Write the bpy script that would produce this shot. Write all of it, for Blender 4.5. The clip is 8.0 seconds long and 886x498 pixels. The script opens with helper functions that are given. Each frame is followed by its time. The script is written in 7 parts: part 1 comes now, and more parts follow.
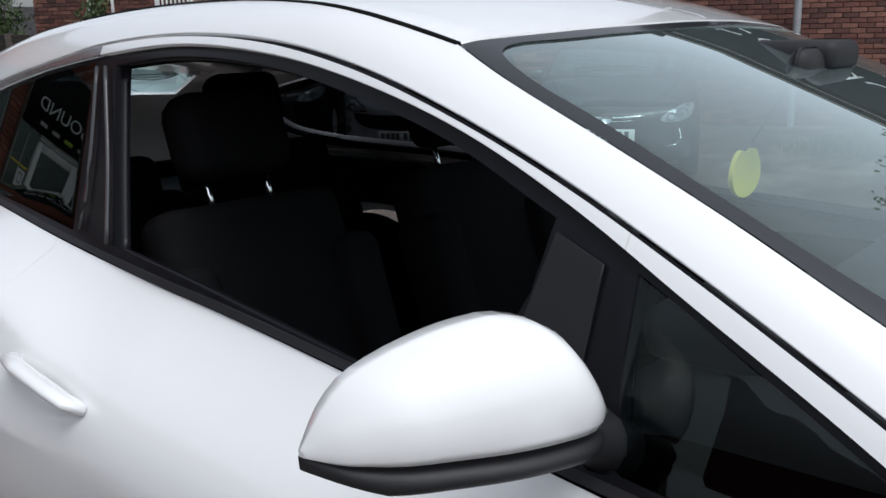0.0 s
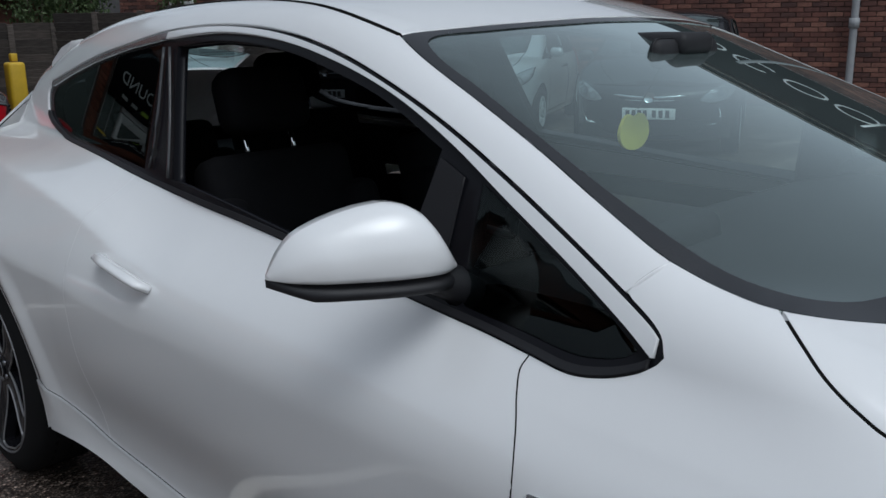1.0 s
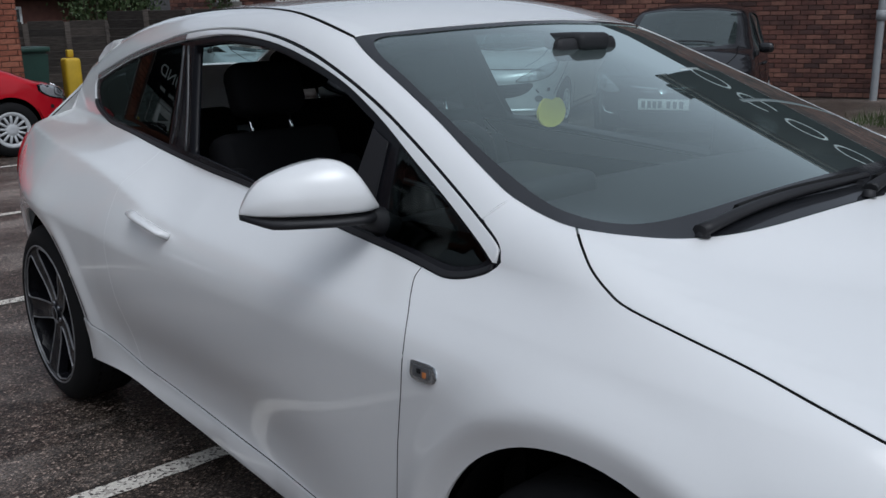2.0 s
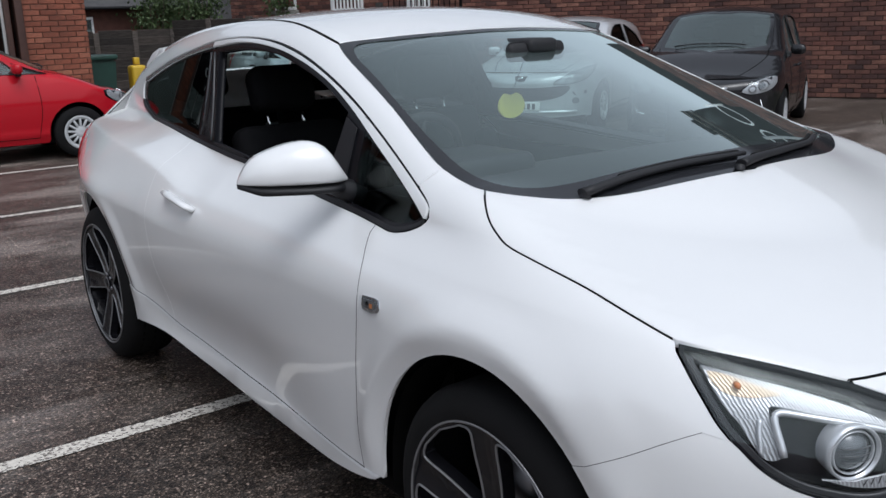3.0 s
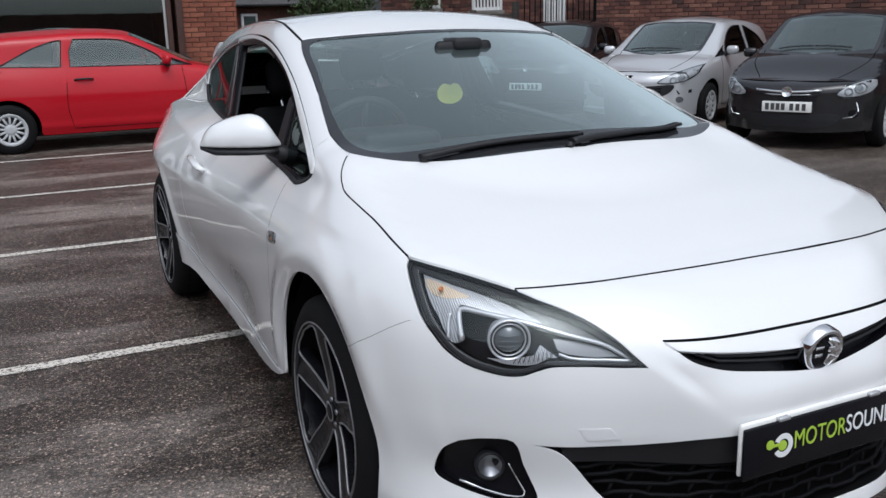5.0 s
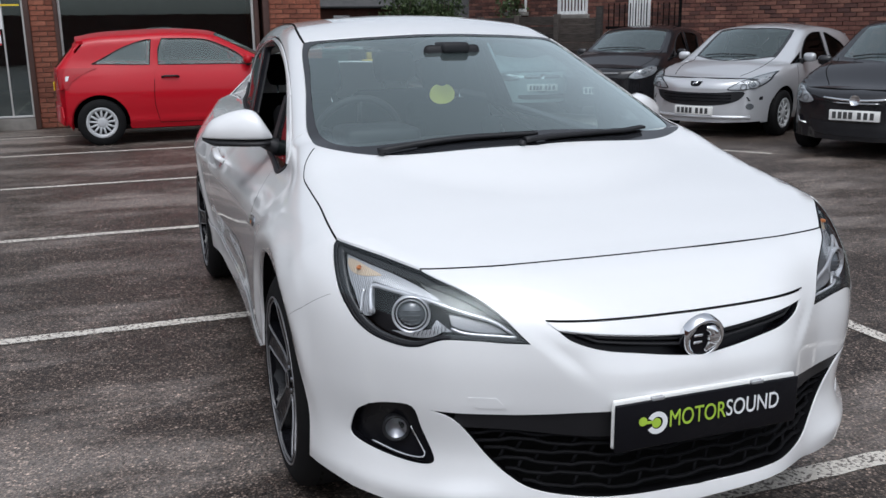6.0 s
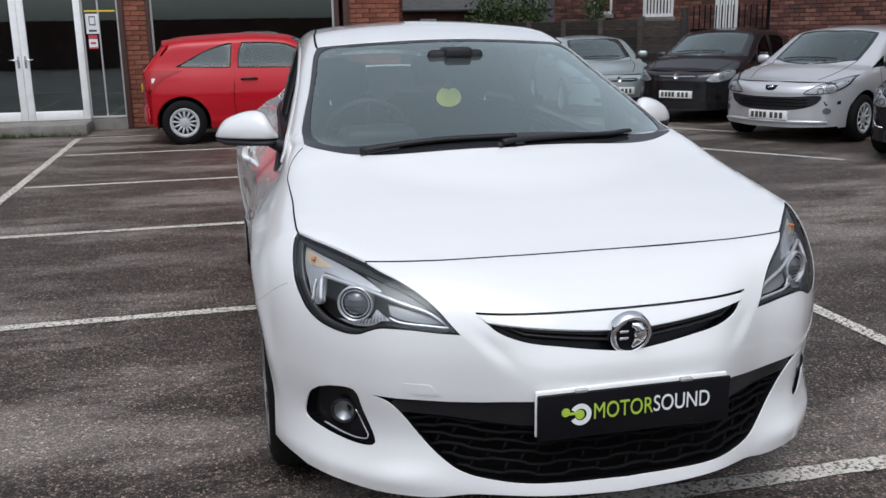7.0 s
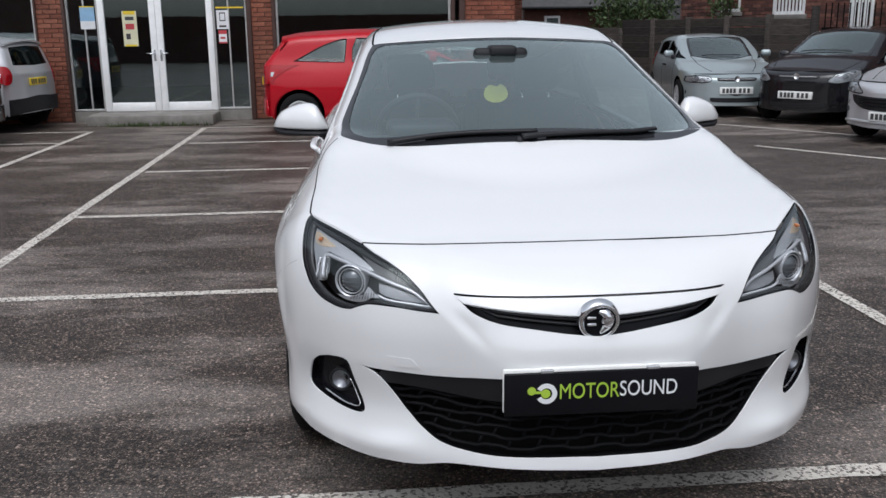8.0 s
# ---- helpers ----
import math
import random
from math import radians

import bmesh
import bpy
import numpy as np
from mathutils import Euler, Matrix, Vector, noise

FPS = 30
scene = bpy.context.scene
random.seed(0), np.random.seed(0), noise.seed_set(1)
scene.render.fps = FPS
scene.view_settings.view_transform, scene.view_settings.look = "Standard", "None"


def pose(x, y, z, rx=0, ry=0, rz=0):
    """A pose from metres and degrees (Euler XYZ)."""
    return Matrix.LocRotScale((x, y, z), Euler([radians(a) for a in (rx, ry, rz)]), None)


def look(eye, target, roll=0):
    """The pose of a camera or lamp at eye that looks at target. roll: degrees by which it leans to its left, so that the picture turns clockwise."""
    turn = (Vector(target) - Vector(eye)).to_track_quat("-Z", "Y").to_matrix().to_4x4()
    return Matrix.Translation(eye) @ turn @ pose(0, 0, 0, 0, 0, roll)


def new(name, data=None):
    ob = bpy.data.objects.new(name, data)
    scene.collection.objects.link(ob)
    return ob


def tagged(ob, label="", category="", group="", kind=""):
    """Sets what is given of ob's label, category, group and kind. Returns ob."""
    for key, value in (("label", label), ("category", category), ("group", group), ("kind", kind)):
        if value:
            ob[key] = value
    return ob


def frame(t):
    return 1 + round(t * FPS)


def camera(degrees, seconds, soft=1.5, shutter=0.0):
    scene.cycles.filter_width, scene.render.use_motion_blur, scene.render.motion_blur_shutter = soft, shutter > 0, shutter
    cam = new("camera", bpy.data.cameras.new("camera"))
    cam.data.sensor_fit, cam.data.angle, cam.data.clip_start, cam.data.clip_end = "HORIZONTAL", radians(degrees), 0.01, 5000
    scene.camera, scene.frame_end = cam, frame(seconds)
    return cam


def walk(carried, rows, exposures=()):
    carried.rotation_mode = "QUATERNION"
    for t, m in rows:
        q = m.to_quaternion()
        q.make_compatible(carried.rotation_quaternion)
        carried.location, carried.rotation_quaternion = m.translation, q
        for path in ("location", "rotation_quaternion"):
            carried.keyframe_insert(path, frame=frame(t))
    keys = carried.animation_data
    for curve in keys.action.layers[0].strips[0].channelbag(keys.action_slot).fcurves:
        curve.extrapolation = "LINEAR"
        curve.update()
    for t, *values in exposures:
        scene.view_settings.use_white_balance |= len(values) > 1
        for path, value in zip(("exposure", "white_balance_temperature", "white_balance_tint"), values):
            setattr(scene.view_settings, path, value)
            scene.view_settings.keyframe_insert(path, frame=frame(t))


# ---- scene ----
cam = camera(52.1, 8.0)
PATH = [
    (0, (-1.478, 0.28, 1.397), (-0.027, 1.58, 0.944), -1.0),
    (0.5, (-1.571, 0.002, 1.415), (-0.205, 1.38, 0.932), -0.8),
    (1, (-1.728, -0.267, 1.42), (-0.391, 1.136, 0.926), -0.7),
    (1.5, (-1.808, -0.526, 1.431), (-0.505, 0.907, 0.931), -0.4),
    (2.8, (-2.009, -1.282, 1.455), (-0.833, 0.257, 0.957), -2.1),
    (3, (-1.999, -1.372, 1.452), (-0.846, 0.186, 0.96), -1.8),
    (3.5, (-1.921, -1.634, 1.445), (-0.861, -0.008, 0.963), -1.4),
    (4, (-1.881, -1.892, 1.451), (-0.892, -0.221, 0.974), -1.4),
    (4.5, (-1.83, -2.161, 1.454), (-0.896, -0.461, 0.969), -1.5),
    (5, (-1.642, -2.363, 1.447), (-0.797, -0.617, 0.96), -1.3),
    (5.2, (-1.551, -2.439, 1.435), (-0.743, -0.674, 0.952), -1.1),
    (6.3, (-1.248, -2.861, 1.466), (-0.66, -1.01, 0.987), -0.9),
    (6.5, (-1.193, -2.91, 1.475), (-0.643, -1.048, 0.997), -1.1),
    (7, (-0.968, -3.008, 1.457), (-0.524, -1.116, 0.987), -0.9),
    (7.5, (-0.781, -3.12, 1.464), (-0.48, -1.201, 0.987), -0.5),
    (8, (-0.61, -3.251, 1.462), (-0.448, -1.315, 0.988), -0.6),
]
walk(cam, [(t, look(eye, target, roll)) for t, eye, target, roll in PATH],
     [(0, 0.25, 6100, 9), (0.3, -0.12, 5950, 7), (0.6, -0.40, 5850, 6), (1.0, -0.45, 5850, 6), (1.7, -0.42, 5850, 7), (3.0, 0.03, 5980, 9), (3.5, 0.12, 5950, 9), (5.0, 0.10, 5970, 9), (8.0, 0.04, 6080, 10)])


# ---- daylight: a bright overcast sky ----
world = bpy.data.worlds.new("overcast")
scene.world = world
world.use_nodes = True
wt = world.node_tree
sky = wt.nodes.new("ShaderNodeTexSky")
sky.sky_type, sky.sun_disc = "NISHITA", False
sky.sun_elevation, sky.sun_rotation, sky.dust_density, sky.air_density = radians(62), radians(196), 4.0, 1.0
soft = wt.nodes.new("ShaderNodeHueSaturation")
soft.inputs["Saturation"].default_value = 0.25
wt.links.new(sky.outputs[0], soft.inputs["Color"])
wt.links.new(soft.outputs[0], wt.nodes["Background"].inputs[0])
wt.nodes["Background"].inputs[1].default_value = 0.16
sun = new("sun", bpy.data.lights.new("sun", "SUN"))
sun.data.energy, sun.data.angle, sun.data.color = 0.6, radians(40), (1, 0.97, 0.93)
sun.matrix_world = look((-1.0, -3.5, 9.0), (0, 0, 0))


# ---- materials ----
def material(name, colour=(0.5, 0.5, 0.5), rough=0.5, metal=0.0, **more):
    """A principled material; returns it with its tree and shader for further nodes."""
    m = bpy.data.materials.new(name)
    m.use_nodes = True
    t = m.node_tree
    b = t.nodes["Principled BSDF"]
    b.inputs["Base Color"].default_value = (*colour, 1)
    b.inputs["Roughness"].default_value, b.inputs["Metallic"].default_value = rough, metal
    for key, value in more.items():
        b.inputs[key.replace("_", " ")].default_value = value
    return m, t, b


def node(t, kind, **values):
    n = t.nodes.new("ShaderNode" + kind)
    for key, value in values.items():
        n.inputs[key.replace("_", " ")].default_value = value
    return n


def noise_at(t, scale, detail=4.0, rough=0.6, where=None, stretch=None):
    """Noise in world or object metres."""
    if where is None:
        where = node(t, "TexCoord").outputs["Object"]
    if stretch:
        mp = node(t, "Mapping", Scale=stretch)
        t.links.new(where, mp.inputs["Vector"])
        where = mp.outputs["Vector"]
    n = node(t, "TexNoise", Scale=scale, Detail=detail, Roughness=rough)
    t.links.new(where, n.inputs["Vector"])
    return n.outputs["Fac"]


def ramp(t, fac, *stops):
    r = t.nodes.new("ShaderNodeValToRGB")
    while len(r.color_ramp.elements) < len(stops):
        r.color_ramp.elements.new(0.5)
    for e, (p, c) in zip(r.color_ramp.elements, stops):
        e.position, e.color = p, (*c, 1) if len(c) == 3 else c
    t.links.new(fac, r.inputs["Fac"])
    return r.outputs["Color"]


def mixed(t, fac, a, b, how="MIX"):
    m = t.nodes.new("ShaderNodeMix")
    m.data_type, m.blend_type = "RGBA", how
    for value, socket in ((fac, m.inputs[0]), (a, m.inputs[6]), (b, m.inputs[7])):
        if isinstance(value, (int, float)):
            socket.default_value = value
        elif isinstance(value, tuple):
            socket.default_value = (*value, 1)
        else:
            t.links.new(value, socket)
    return m.outputs[2]


def relief(t, b, height, strength=0.3, distance=0.01):
    n = node(t, "Bump", Strength=strength, Distance=distance)
    t.links.new(height, n.inputs["Height"])
    t.links.new(n.outputs["Normal"], b.inputs["Normal"])
    return n


def car_paint(name, colour, rough=0.22, flake=0.0, metal=0.0, coat=1.0, gloss=0.5):
    m, t, b = material(name, colour, rough, metal, Coat_Weight=coat, Coat_Roughness=0.03, Specular_IOR_Level=gloss)
    dust_haze = noise_at(t, 2.2, 6, 0.65)
    dirt = ramp(t, dust_haze, (0.35, colour), (0.8, tuple(c * 0.97 + 0.002 for c in colour)))
    t.links.new(dirt, b.inputs["Base Color"])
    t.links.new(ramp(t, noise_at(t, 9, 5), (0.3, (rough * 0.95,) * 3), (0.8, (rough * 1.1,) * 3)), b.inputs["Roughness"])
    fine = noise_at(t, 700, 2)
    relief(t, b, fine, 0.004 + flake, 0.0005)
    return m


def plastic(name, colour, rough=0.45, grain=0.1, scale=400, gloss=0.5):
    m, t, b = material(name, colour, rough, Specular_IOR_Level=gloss)
    t.links.new(ramp(t, noise_at(t, 6, 5), (0.3, colour), (0.85, tuple(min(1, c * 1.35 + 0.001) for c in colour))), b.inputs["Base Color"])
    relief(t, b, noise_at(t, scale, 3), grain, 0.002)
    return m


def pane(name, tint, gloss=1.0, ior=1.45, dust_haze=0.0):
    """Thin glass: tinted see-through with a Fresnel gloss, and a pale film that stands in for sky haze."""
    m = bpy.data.materials.new(name)
    m.use_nodes = True
    t = m.node_tree
    t.nodes.remove(t.nodes["Principled BSDF"])
    clear = node(t, "BsdfTransparent", Color=(*tint, 1))
    shine = node(t, "BsdfGlossy", Roughness=0.012, Color=(0.90, 1.0, 0.98, 1))
    # reflectance by Schlick's rule, the same from both sides of the thin pane
    edge = node(t, "LayerWeight", Blend=0.5)
    fifth = node(t, "Math")
    fifth.operation, fifth.inputs[1].default_value = "POWER", 5.0
    t.links.new(edge.outputs["Facing"], fifth.inputs[0])
    fres = node(t, "Math")
    fres.operation = "MULTIPLY_ADD"
    fres.inputs[2].default_value = ((ior - 1) / (ior + 1)) ** 2
    fres.inputs[1].default_value = 1 - fres.inputs[2].default_value
    t.links.new(fifth.outputs[0], fres.inputs[0])
    ripple = node(t, "Bump", Strength=0.02, Distance=0.01)
    t.links.new(noise_at(t, 3, 2), ripple.inputs["Height"])
    t.links.new(ripple.outputs["Normal"], shine.inputs["Normal"])
    f = node(t, "Math")
    f.operation = "MULTIPLY"
    f.inputs[1].default_value = gloss
    f.use_clamp = True
    t.links.new(fres.outputs[0], f.inputs[0])
    mx = node(t, "MixShader")
    t.links.new(f.outputs[0], mx.inputs[0])
    t.links.new(clear.outputs[0], mx.inputs[1])
    t.links.new(shine.outputs[0], mx.inputs[2])
    # veil of reflected sky, put in as a pale diffuse layer
    if dust_haze:
        film = node(t, "BsdfDiffuse", Color=(0.44, 0.56, 0.56, 1))
        coat = node(t, "MixShader")
        t.links.new(ramp(t, noise_at(t, 5, 4), (0.2, (dust_haze * 0.75,) * 3), (0.8, (dust_haze * 1.25,) * 3)), coat.inputs[0])
        t.links.new(mx.outputs[0], coat.inputs[1])
        t.links.new(film.outputs[0], coat.inputs[2])
        mx = coat
    t.links.new(mx.outputs[0], t.nodes["Material Output"].inputs["Surface"])
    return m


WHITE = car_paint("white car paint", (0.80, 0.805, 0.81))
RED = car_paint("red car paint", (0.45, 0.004, 0.014), 0.4, coat=0.5, gloss=0.15)
BLACK_PAINT = car_paint("black car paint", (0.010, 0.010, 0.012), 0.25, coat=0.6, gloss=0.3)
SILVER = car_paint("silver car paint", (0.60, 0.61, 0.63), 0.3, 0.02, 0.4)
TEAL_GREY = car_paint("pale green-grey car paint", (0.37, 0.43, 0.445), 0.32, 0.02, 0.35)
TRIM = plastic("gloss black trim", (0.006, 0.006, 0.008), 0.25, 0.02, gloss=0.16)
BLACK = plastic("black grained plastic", (0.012, 0.012, 0.014), 0.5, 0.12, gloss=0.35)
MESH = plastic("black intake plastic", (0.005, 0.005, 0.006), 0.7, 0.1, gloss=0.12)
DASH = plastic("dark soft dashboard", (0.016, 0.016, 0.018), 0.6, 0.02, gloss=0.3)
CLOTH = plastic("dark seat cloth", (0.007, 0.007, 0.008), 0.9, 0.4, 900, gloss=0.1)
VOID = plastic("near-black matt", (0.004, 0.004, 0.004), 0.9, 0.2, 60, gloss=0.1)
RUBBER = plastic("tyre rubber", (0.008, 0.008, 0.0085), 0.8, 0.25, 250, gloss=0.15)
CHROME = material("chrome", (0.82, 0.83, 0.85), 0.06, 1.0)[0]
ALLOY = material("machined alloy", (0.34, 0.34, 0.36), 0.3, 1.0)[0]
DARK_ALLOY = plastic("black wheel lacquer", (0.008, 0.008, 0.010), 0.22, 0.01, gloss=0.35)
SCREEN = pane("windscreen glass", (0.88, 0.98, 0.965), 3.3, 1.5, 0.055)
SIDE_GLASS = pane("green-tinted side glass", (0.72, 0.88, 0.87), 1.3, 1.5)
CAR_GLASS = pane("hazed car glass", (0.55, 0.60, 0.60), 2.6, 1.5, 0.05)
SATIN = material("satin silver strip", (0.52, 0.53, 0.55), 0.24, 0.9)[0]
TINTED = pane("privacy glass", (0.03, 0.034, 0.037), 0.42, 1.5)
DIM_GLASS = pane("dim quarter glass", (0.34, 0.39, 0.39), 0.6, 1.5)
CLEAR = pane("clear lamp glass", (0.93, 0.94, 0.95), 1.0, 1.5)
WINDOW = pane("window glass", (0.66, 0.71, 0.73), 2.6, 1.5)
FRIT = plastic("black screen border", (0.020, 0.021, 0.024), 0.1, 0.005, gloss=0.7)
LENS_GREY = material("lamp lens", (0.13, 0.14, 0.15), 0.08, 0.2, Coat_Weight=1.0)[0]
def ribbed(name, colour, rough, metal, scale, strength):
    """Moulded lamp reflector with fine ribs and facets."""
    m, t, b = material(name, colour, rough, metal)
    w = node(t, "TexWave", Scale=scale, Distortion=3.0, Detail=3.0)
    t.links.new(node(t, "TexCoord").outputs["Object"], w.inputs["Vector"])
    # rib shade put into the colour: troughs darker than crests
    t.links.new(ramp(t, w.outputs["Fac"], (0.2, tuple(c * 0.72 for c in colour)), (0.8, colour)), b.inputs["Base Color"])
    relief(t, b, w.outputs["Fac"], strength, 0.004)
    return m


LAMP_SILVER = ribbed("lamp reflector", (0.60, 0.61, 0.625), 0.24, 0.5, 75, 0.25)
WHEEL_COVER = plastic("silver wheel cover", (0.42, 0.43, 0.44), 0.35, 0.03)
LAMP_RING = material("satin silver lamp ring", (0.74, 0.75, 0.77), 0.22, 0.5)[0]
LIP_GREY = material("dull wheel lip", (0.04, 0.04, 0.042), 0.5, 0.1)[0]
SPOKE_LINE = material("turned wheel edge", (0.27, 0.27, 0.28), 0.35, 0.5)[0]
LAMP_GREY = ribbed("grey lamp insert", (0.36, 0.365, 0.375), 0.25, 0.4, 120, 0.1)
LAMP_PLATE = plastic("satin grey lamp plate", (0.085, 0.086, 0.09), 0.3, 0.05)
BEZEL = plastic("dark grey lamp bezel", (0.035, 0.036, 0.039), 0.25, 0.03)
AMBER = ribbed("amber bulb reflection", (0.74, 0.60, 0.44), 0.26, 0.35, 75, 0.25)
AMBER_DEEP = material("amber lamp bulb", (0.62, 0.20, 0.05), 0.3)[0]
RED_LENS = material("red lamp lens", (0.34, 0.006, 0.012), 0.12, Coat_Weight=0.4, Specular_IOR_Level=0.2)[0]
PLATE_WHITE = plastic("white plate", (0.72, 0.72, 0.70), 0.4, 0.03)
PLATE_YELLOW = plastic("yellow plate", (0.75, 0.55, 0.04), 0.4, 0.03)
LIME = plastic("lime print", (0.36, 0.52, 0.05), 0.45, 0.02)
PALE = plastic("pale print", (0.70, 0.71, 0.72), 0.45, 0.02)
YELLOW_CARD = plastic("yellow felt", (0.80, 0.78, 0.16), 0.8, 0.2)



def asphalt():
    """Stones of many tones in a dark binder; worn and stained patches change the tone of the stones."""
    m, t, b = material("worn asphalt", (0.04, 0.038, 0.037), 0.6, Specular_IOR_Level=0.48)
    where = node(t, "TexCoord").outputs["Object"]

    def stones(scale, stops):
        v = node(t, "TexVoronoi", Scale=scale)
        t.links.new(where, v.inputs["Vector"])
        split = node(t, "SeparateColor")
        t.links.new(v.outputs["Color"], split.inputs["Color"])
        tone = ramp(t, split.outputs["Red"], *stops)
        joint = ramp(t, v.outputs["Distance"], (0.25, (1, 1, 1)), (0.75, (0.30, 0.30, 0.30)))
        return v.outputs["Distance"], mixed(t, 1.0, tone, joint, "MULTIPLY")

    near, coarse = stones(105, ((0.0, (0.012, 0.0105, 0.0095)), (0.40, (0.034, 0.030, 0.0275)), (0.66, (0.088, 0.078, 0.070)), (0.84, (0.19, 0.17, 0.155)), (1.0, (0.52, 0.48, 0.45))))
    _, small = stones(190, ((0.0, (0.014, 0.0125, 0.0115)), (0.5, (0.045, 0.040, 0.036)), (0.80, (0.13, 0.115, 0.105)), (1.0, (0.50, 0.46, 0.43))))
    grit = mixed(t, ramp(t, noise_at(t, 18, 4, 0.7, where), (0.44, (0, 0, 0)), (0.58, (1, 1, 1))), coarse, small)

    def tone(scale, low, high, dark, light, stretch=None, detail=7):
        return ramp(t, noise_at(t, scale, detail, 0.66, where, stretch), (low, (dark,) * 3), (high, (light,) * 3))

    colour = mixed(t, 1.0, grit, tone(6.0, 0.36, 0.66, 0.76, 1.24), "MULTIPLY")
    colour = mixed(t, 1.0, colour, tone(0.5, 0.34, 0.62, 0.80, 1.06, None, 4), "MULTIPLY")
    colour = mixed(t, 1.0, colour, (1.02, 0.86, 0.755), "MULTIPLY")
    # pale dried stains with torn edges, and small scuffs
    stain = mixed(t, 1.0, tone(0.9, 0.475, 0.59, 0.0, 1.0, (0.5, 1.4, 1), 10), tone(0.25, 0.36, 0.52, 0.15, 1.0, None, 3), "MULTIPLY")
    scuff = tone(4.0, 0.58, 0.70, 0.0, 0.55, (0.7, 1.2, 1), 6)
    both = mixed(t, 1.0, mixed(t, 1.0, stain, scuff, "LIGHTEN"), tone(75, 0.34, 0.62, 0.08, 0.90, None, 4), "MULTIPLY")
    pale = mixed(t, 0.5, mixed(t, 1.0, colour, (3.2, 3.1, 3.0), "MULTIPLY"), (0.46, 0.42, 0.39))
    t.links.new(mixed(t, both, colour, pale), b.inputs["Base Color"])
    t.links.new(tone(0.35, 0.3, 0.7, 0.40, 0.56, None, 5), b.inputs["Roughness"])
    relief(t, b, near, 0.7, 0.005)
    return m


def road_paint():
    """Cream-white line paint, worn through to the stones in specks and patches."""
    m, t, b = material("worn white road paint", (0.55, 0.53, 0.49), 0.8)
    where = node(t, "TexCoord").outputs["Object"]
    v = node(t, "TexVoronoi", Scale=105)
    t.links.new(where, v.inputs["Vector"])
    split = node(t, "SeparateColor")
    t.links.new(v.outputs["Color"], split.inputs["Color"])
    wear = mixed(t, 0.5, split.outputs["Red"], mixed(t, 0.6, noise_at(t, 3.0, 6, 0.65, where), noise_at(t, 30, 5, 0.7, where)))
    t.links.new(ramp(t, wear, (0.24, (0.66, 0.625, 0.565)), (0.56, (0.56, 0.525, 0.47)), (0.66, (0.22, 0.195, 0.175)), (0.78, (0.05, 0.044, 0.04))), b.inputs["Base Color"])
    relief(t, b, v.outputs["Distance"], 0.4, 0.004)
    return m


def brick_clay(name, low, mid, high):
    m, t, b = material(name, mid, 0.85)
    rnd = node(t, "ObjectInfo").outputs["Random"]
    isl = node(t, "NewGeometry").outputs["Random Per Island"]
    add = node(t, "Math")
    add.operation = "ADD"
    t.links.new(rnd, add.inputs[0])
    t.links.new(isl, add.inputs[1])
    frac = node(t, "Math")
    frac.operation = "FRACT"
    t.links.new(add.outputs[0], frac.inputs[0])
    tone = ramp(t, frac.outputs[0], (0.0, low), (0.5, mid), (1.0, high))
    stain = ramp(t, noise_at(t, 18, 5, 0.7), (0.3, (0.65, 0.62, 0.6)), (0.65, (1.08, 1.05, 1.0)))
    place = node(t, "NewGeometry").outputs["Position"]
    soot = ramp(t, noise_at(t, 0.9, 6, 0.65, place), (0.34, (0.50, 0.50, 0.52)), (0.64, (1.18, 1.15, 1.12)))
    t.links.new(mixed(t, 1.0, mixed(t, 1.0, tone, stain, "MULTIPLY"), soot, "MULTIPLY"), b.inputs["Base Color"])
    relief(t, b, noise_at(t, 120, 5), 0.4, 0.004)
    return m


def weathered(name, a, c, rough=0.8, scale=3.0, stretch=None, grain=0.3):
    m, t, b = material(name, a, rough)
    n = noise_at(t, scale, 6, 0.65, None, stretch)
    t.links.new(ramp(t, n, (0.3, a), (0.7, c)), b.inputs["Base Color"])
    relief(t, b, noise_at(t, scale * 12, 4, 0.6, None, stretch), grain, 0.005)
    return m


ASPHALT, ROAD_PAINT = asphalt(), road_paint()
BRICK_RED = brick_clay("orange-red brick", (0.21, 0.072, 0.044), (0.265, 0.092, 0.057), (0.315, 0.125, 0.08))
BRICK_OLD = brick_clay("old dark brick", (0.075, 0.040, 0.037), (0.155, 0.066, 0.053), (0.25, 0.125, 0.096))
BRICK_PLAIN = weathered("plain dark brickwork", (0.10, 0.045, 0.036), (0.17, 0.075, 0.055), 0.85, 6)
MORTAR = weathered("red-stained mortar", (0.125, 0.078, 0.06), (0.175, 0.12, 0.095), 0.9, 8)
MORTAR_DARK = weathered("sooty mortar", (0.055, 0.048, 0.043), (0.10, 0.088, 0.078), 0.9, 8)
CONCRETE = weathered("stained concrete", (0.16, 0.15, 0.135), (0.27, 0.255, 0.235), 0.85, 4)
def fence_timber():
    m, t, b = material("dark stained fence wood", (0.05, 0.04, 0.035), 0.85)
    grain = noise_at(t, 5, 6, 0.65, None, (1, 1, 9))
    wood = ramp(t, grain, (0.3, (0.026, 0.022, 0.020)), (0.7, (0.085, 0.073, 0.065)))
    tone = ramp(t, node(t, "ObjectInfo").outputs["Random"], (0.0, (0.55, 0.55, 0.55)), (1.0, (1.5, 1.45, 1.4)))
    t.links.new(mixed(t, 1.0, wood, tone, "MULTIPLY"), b.inputs["Base Color"])
    relief(t, b, noise_at(t, 60, 4, 0.6, None, (1, 1, 9)), 0.4, 0.005)
    return m


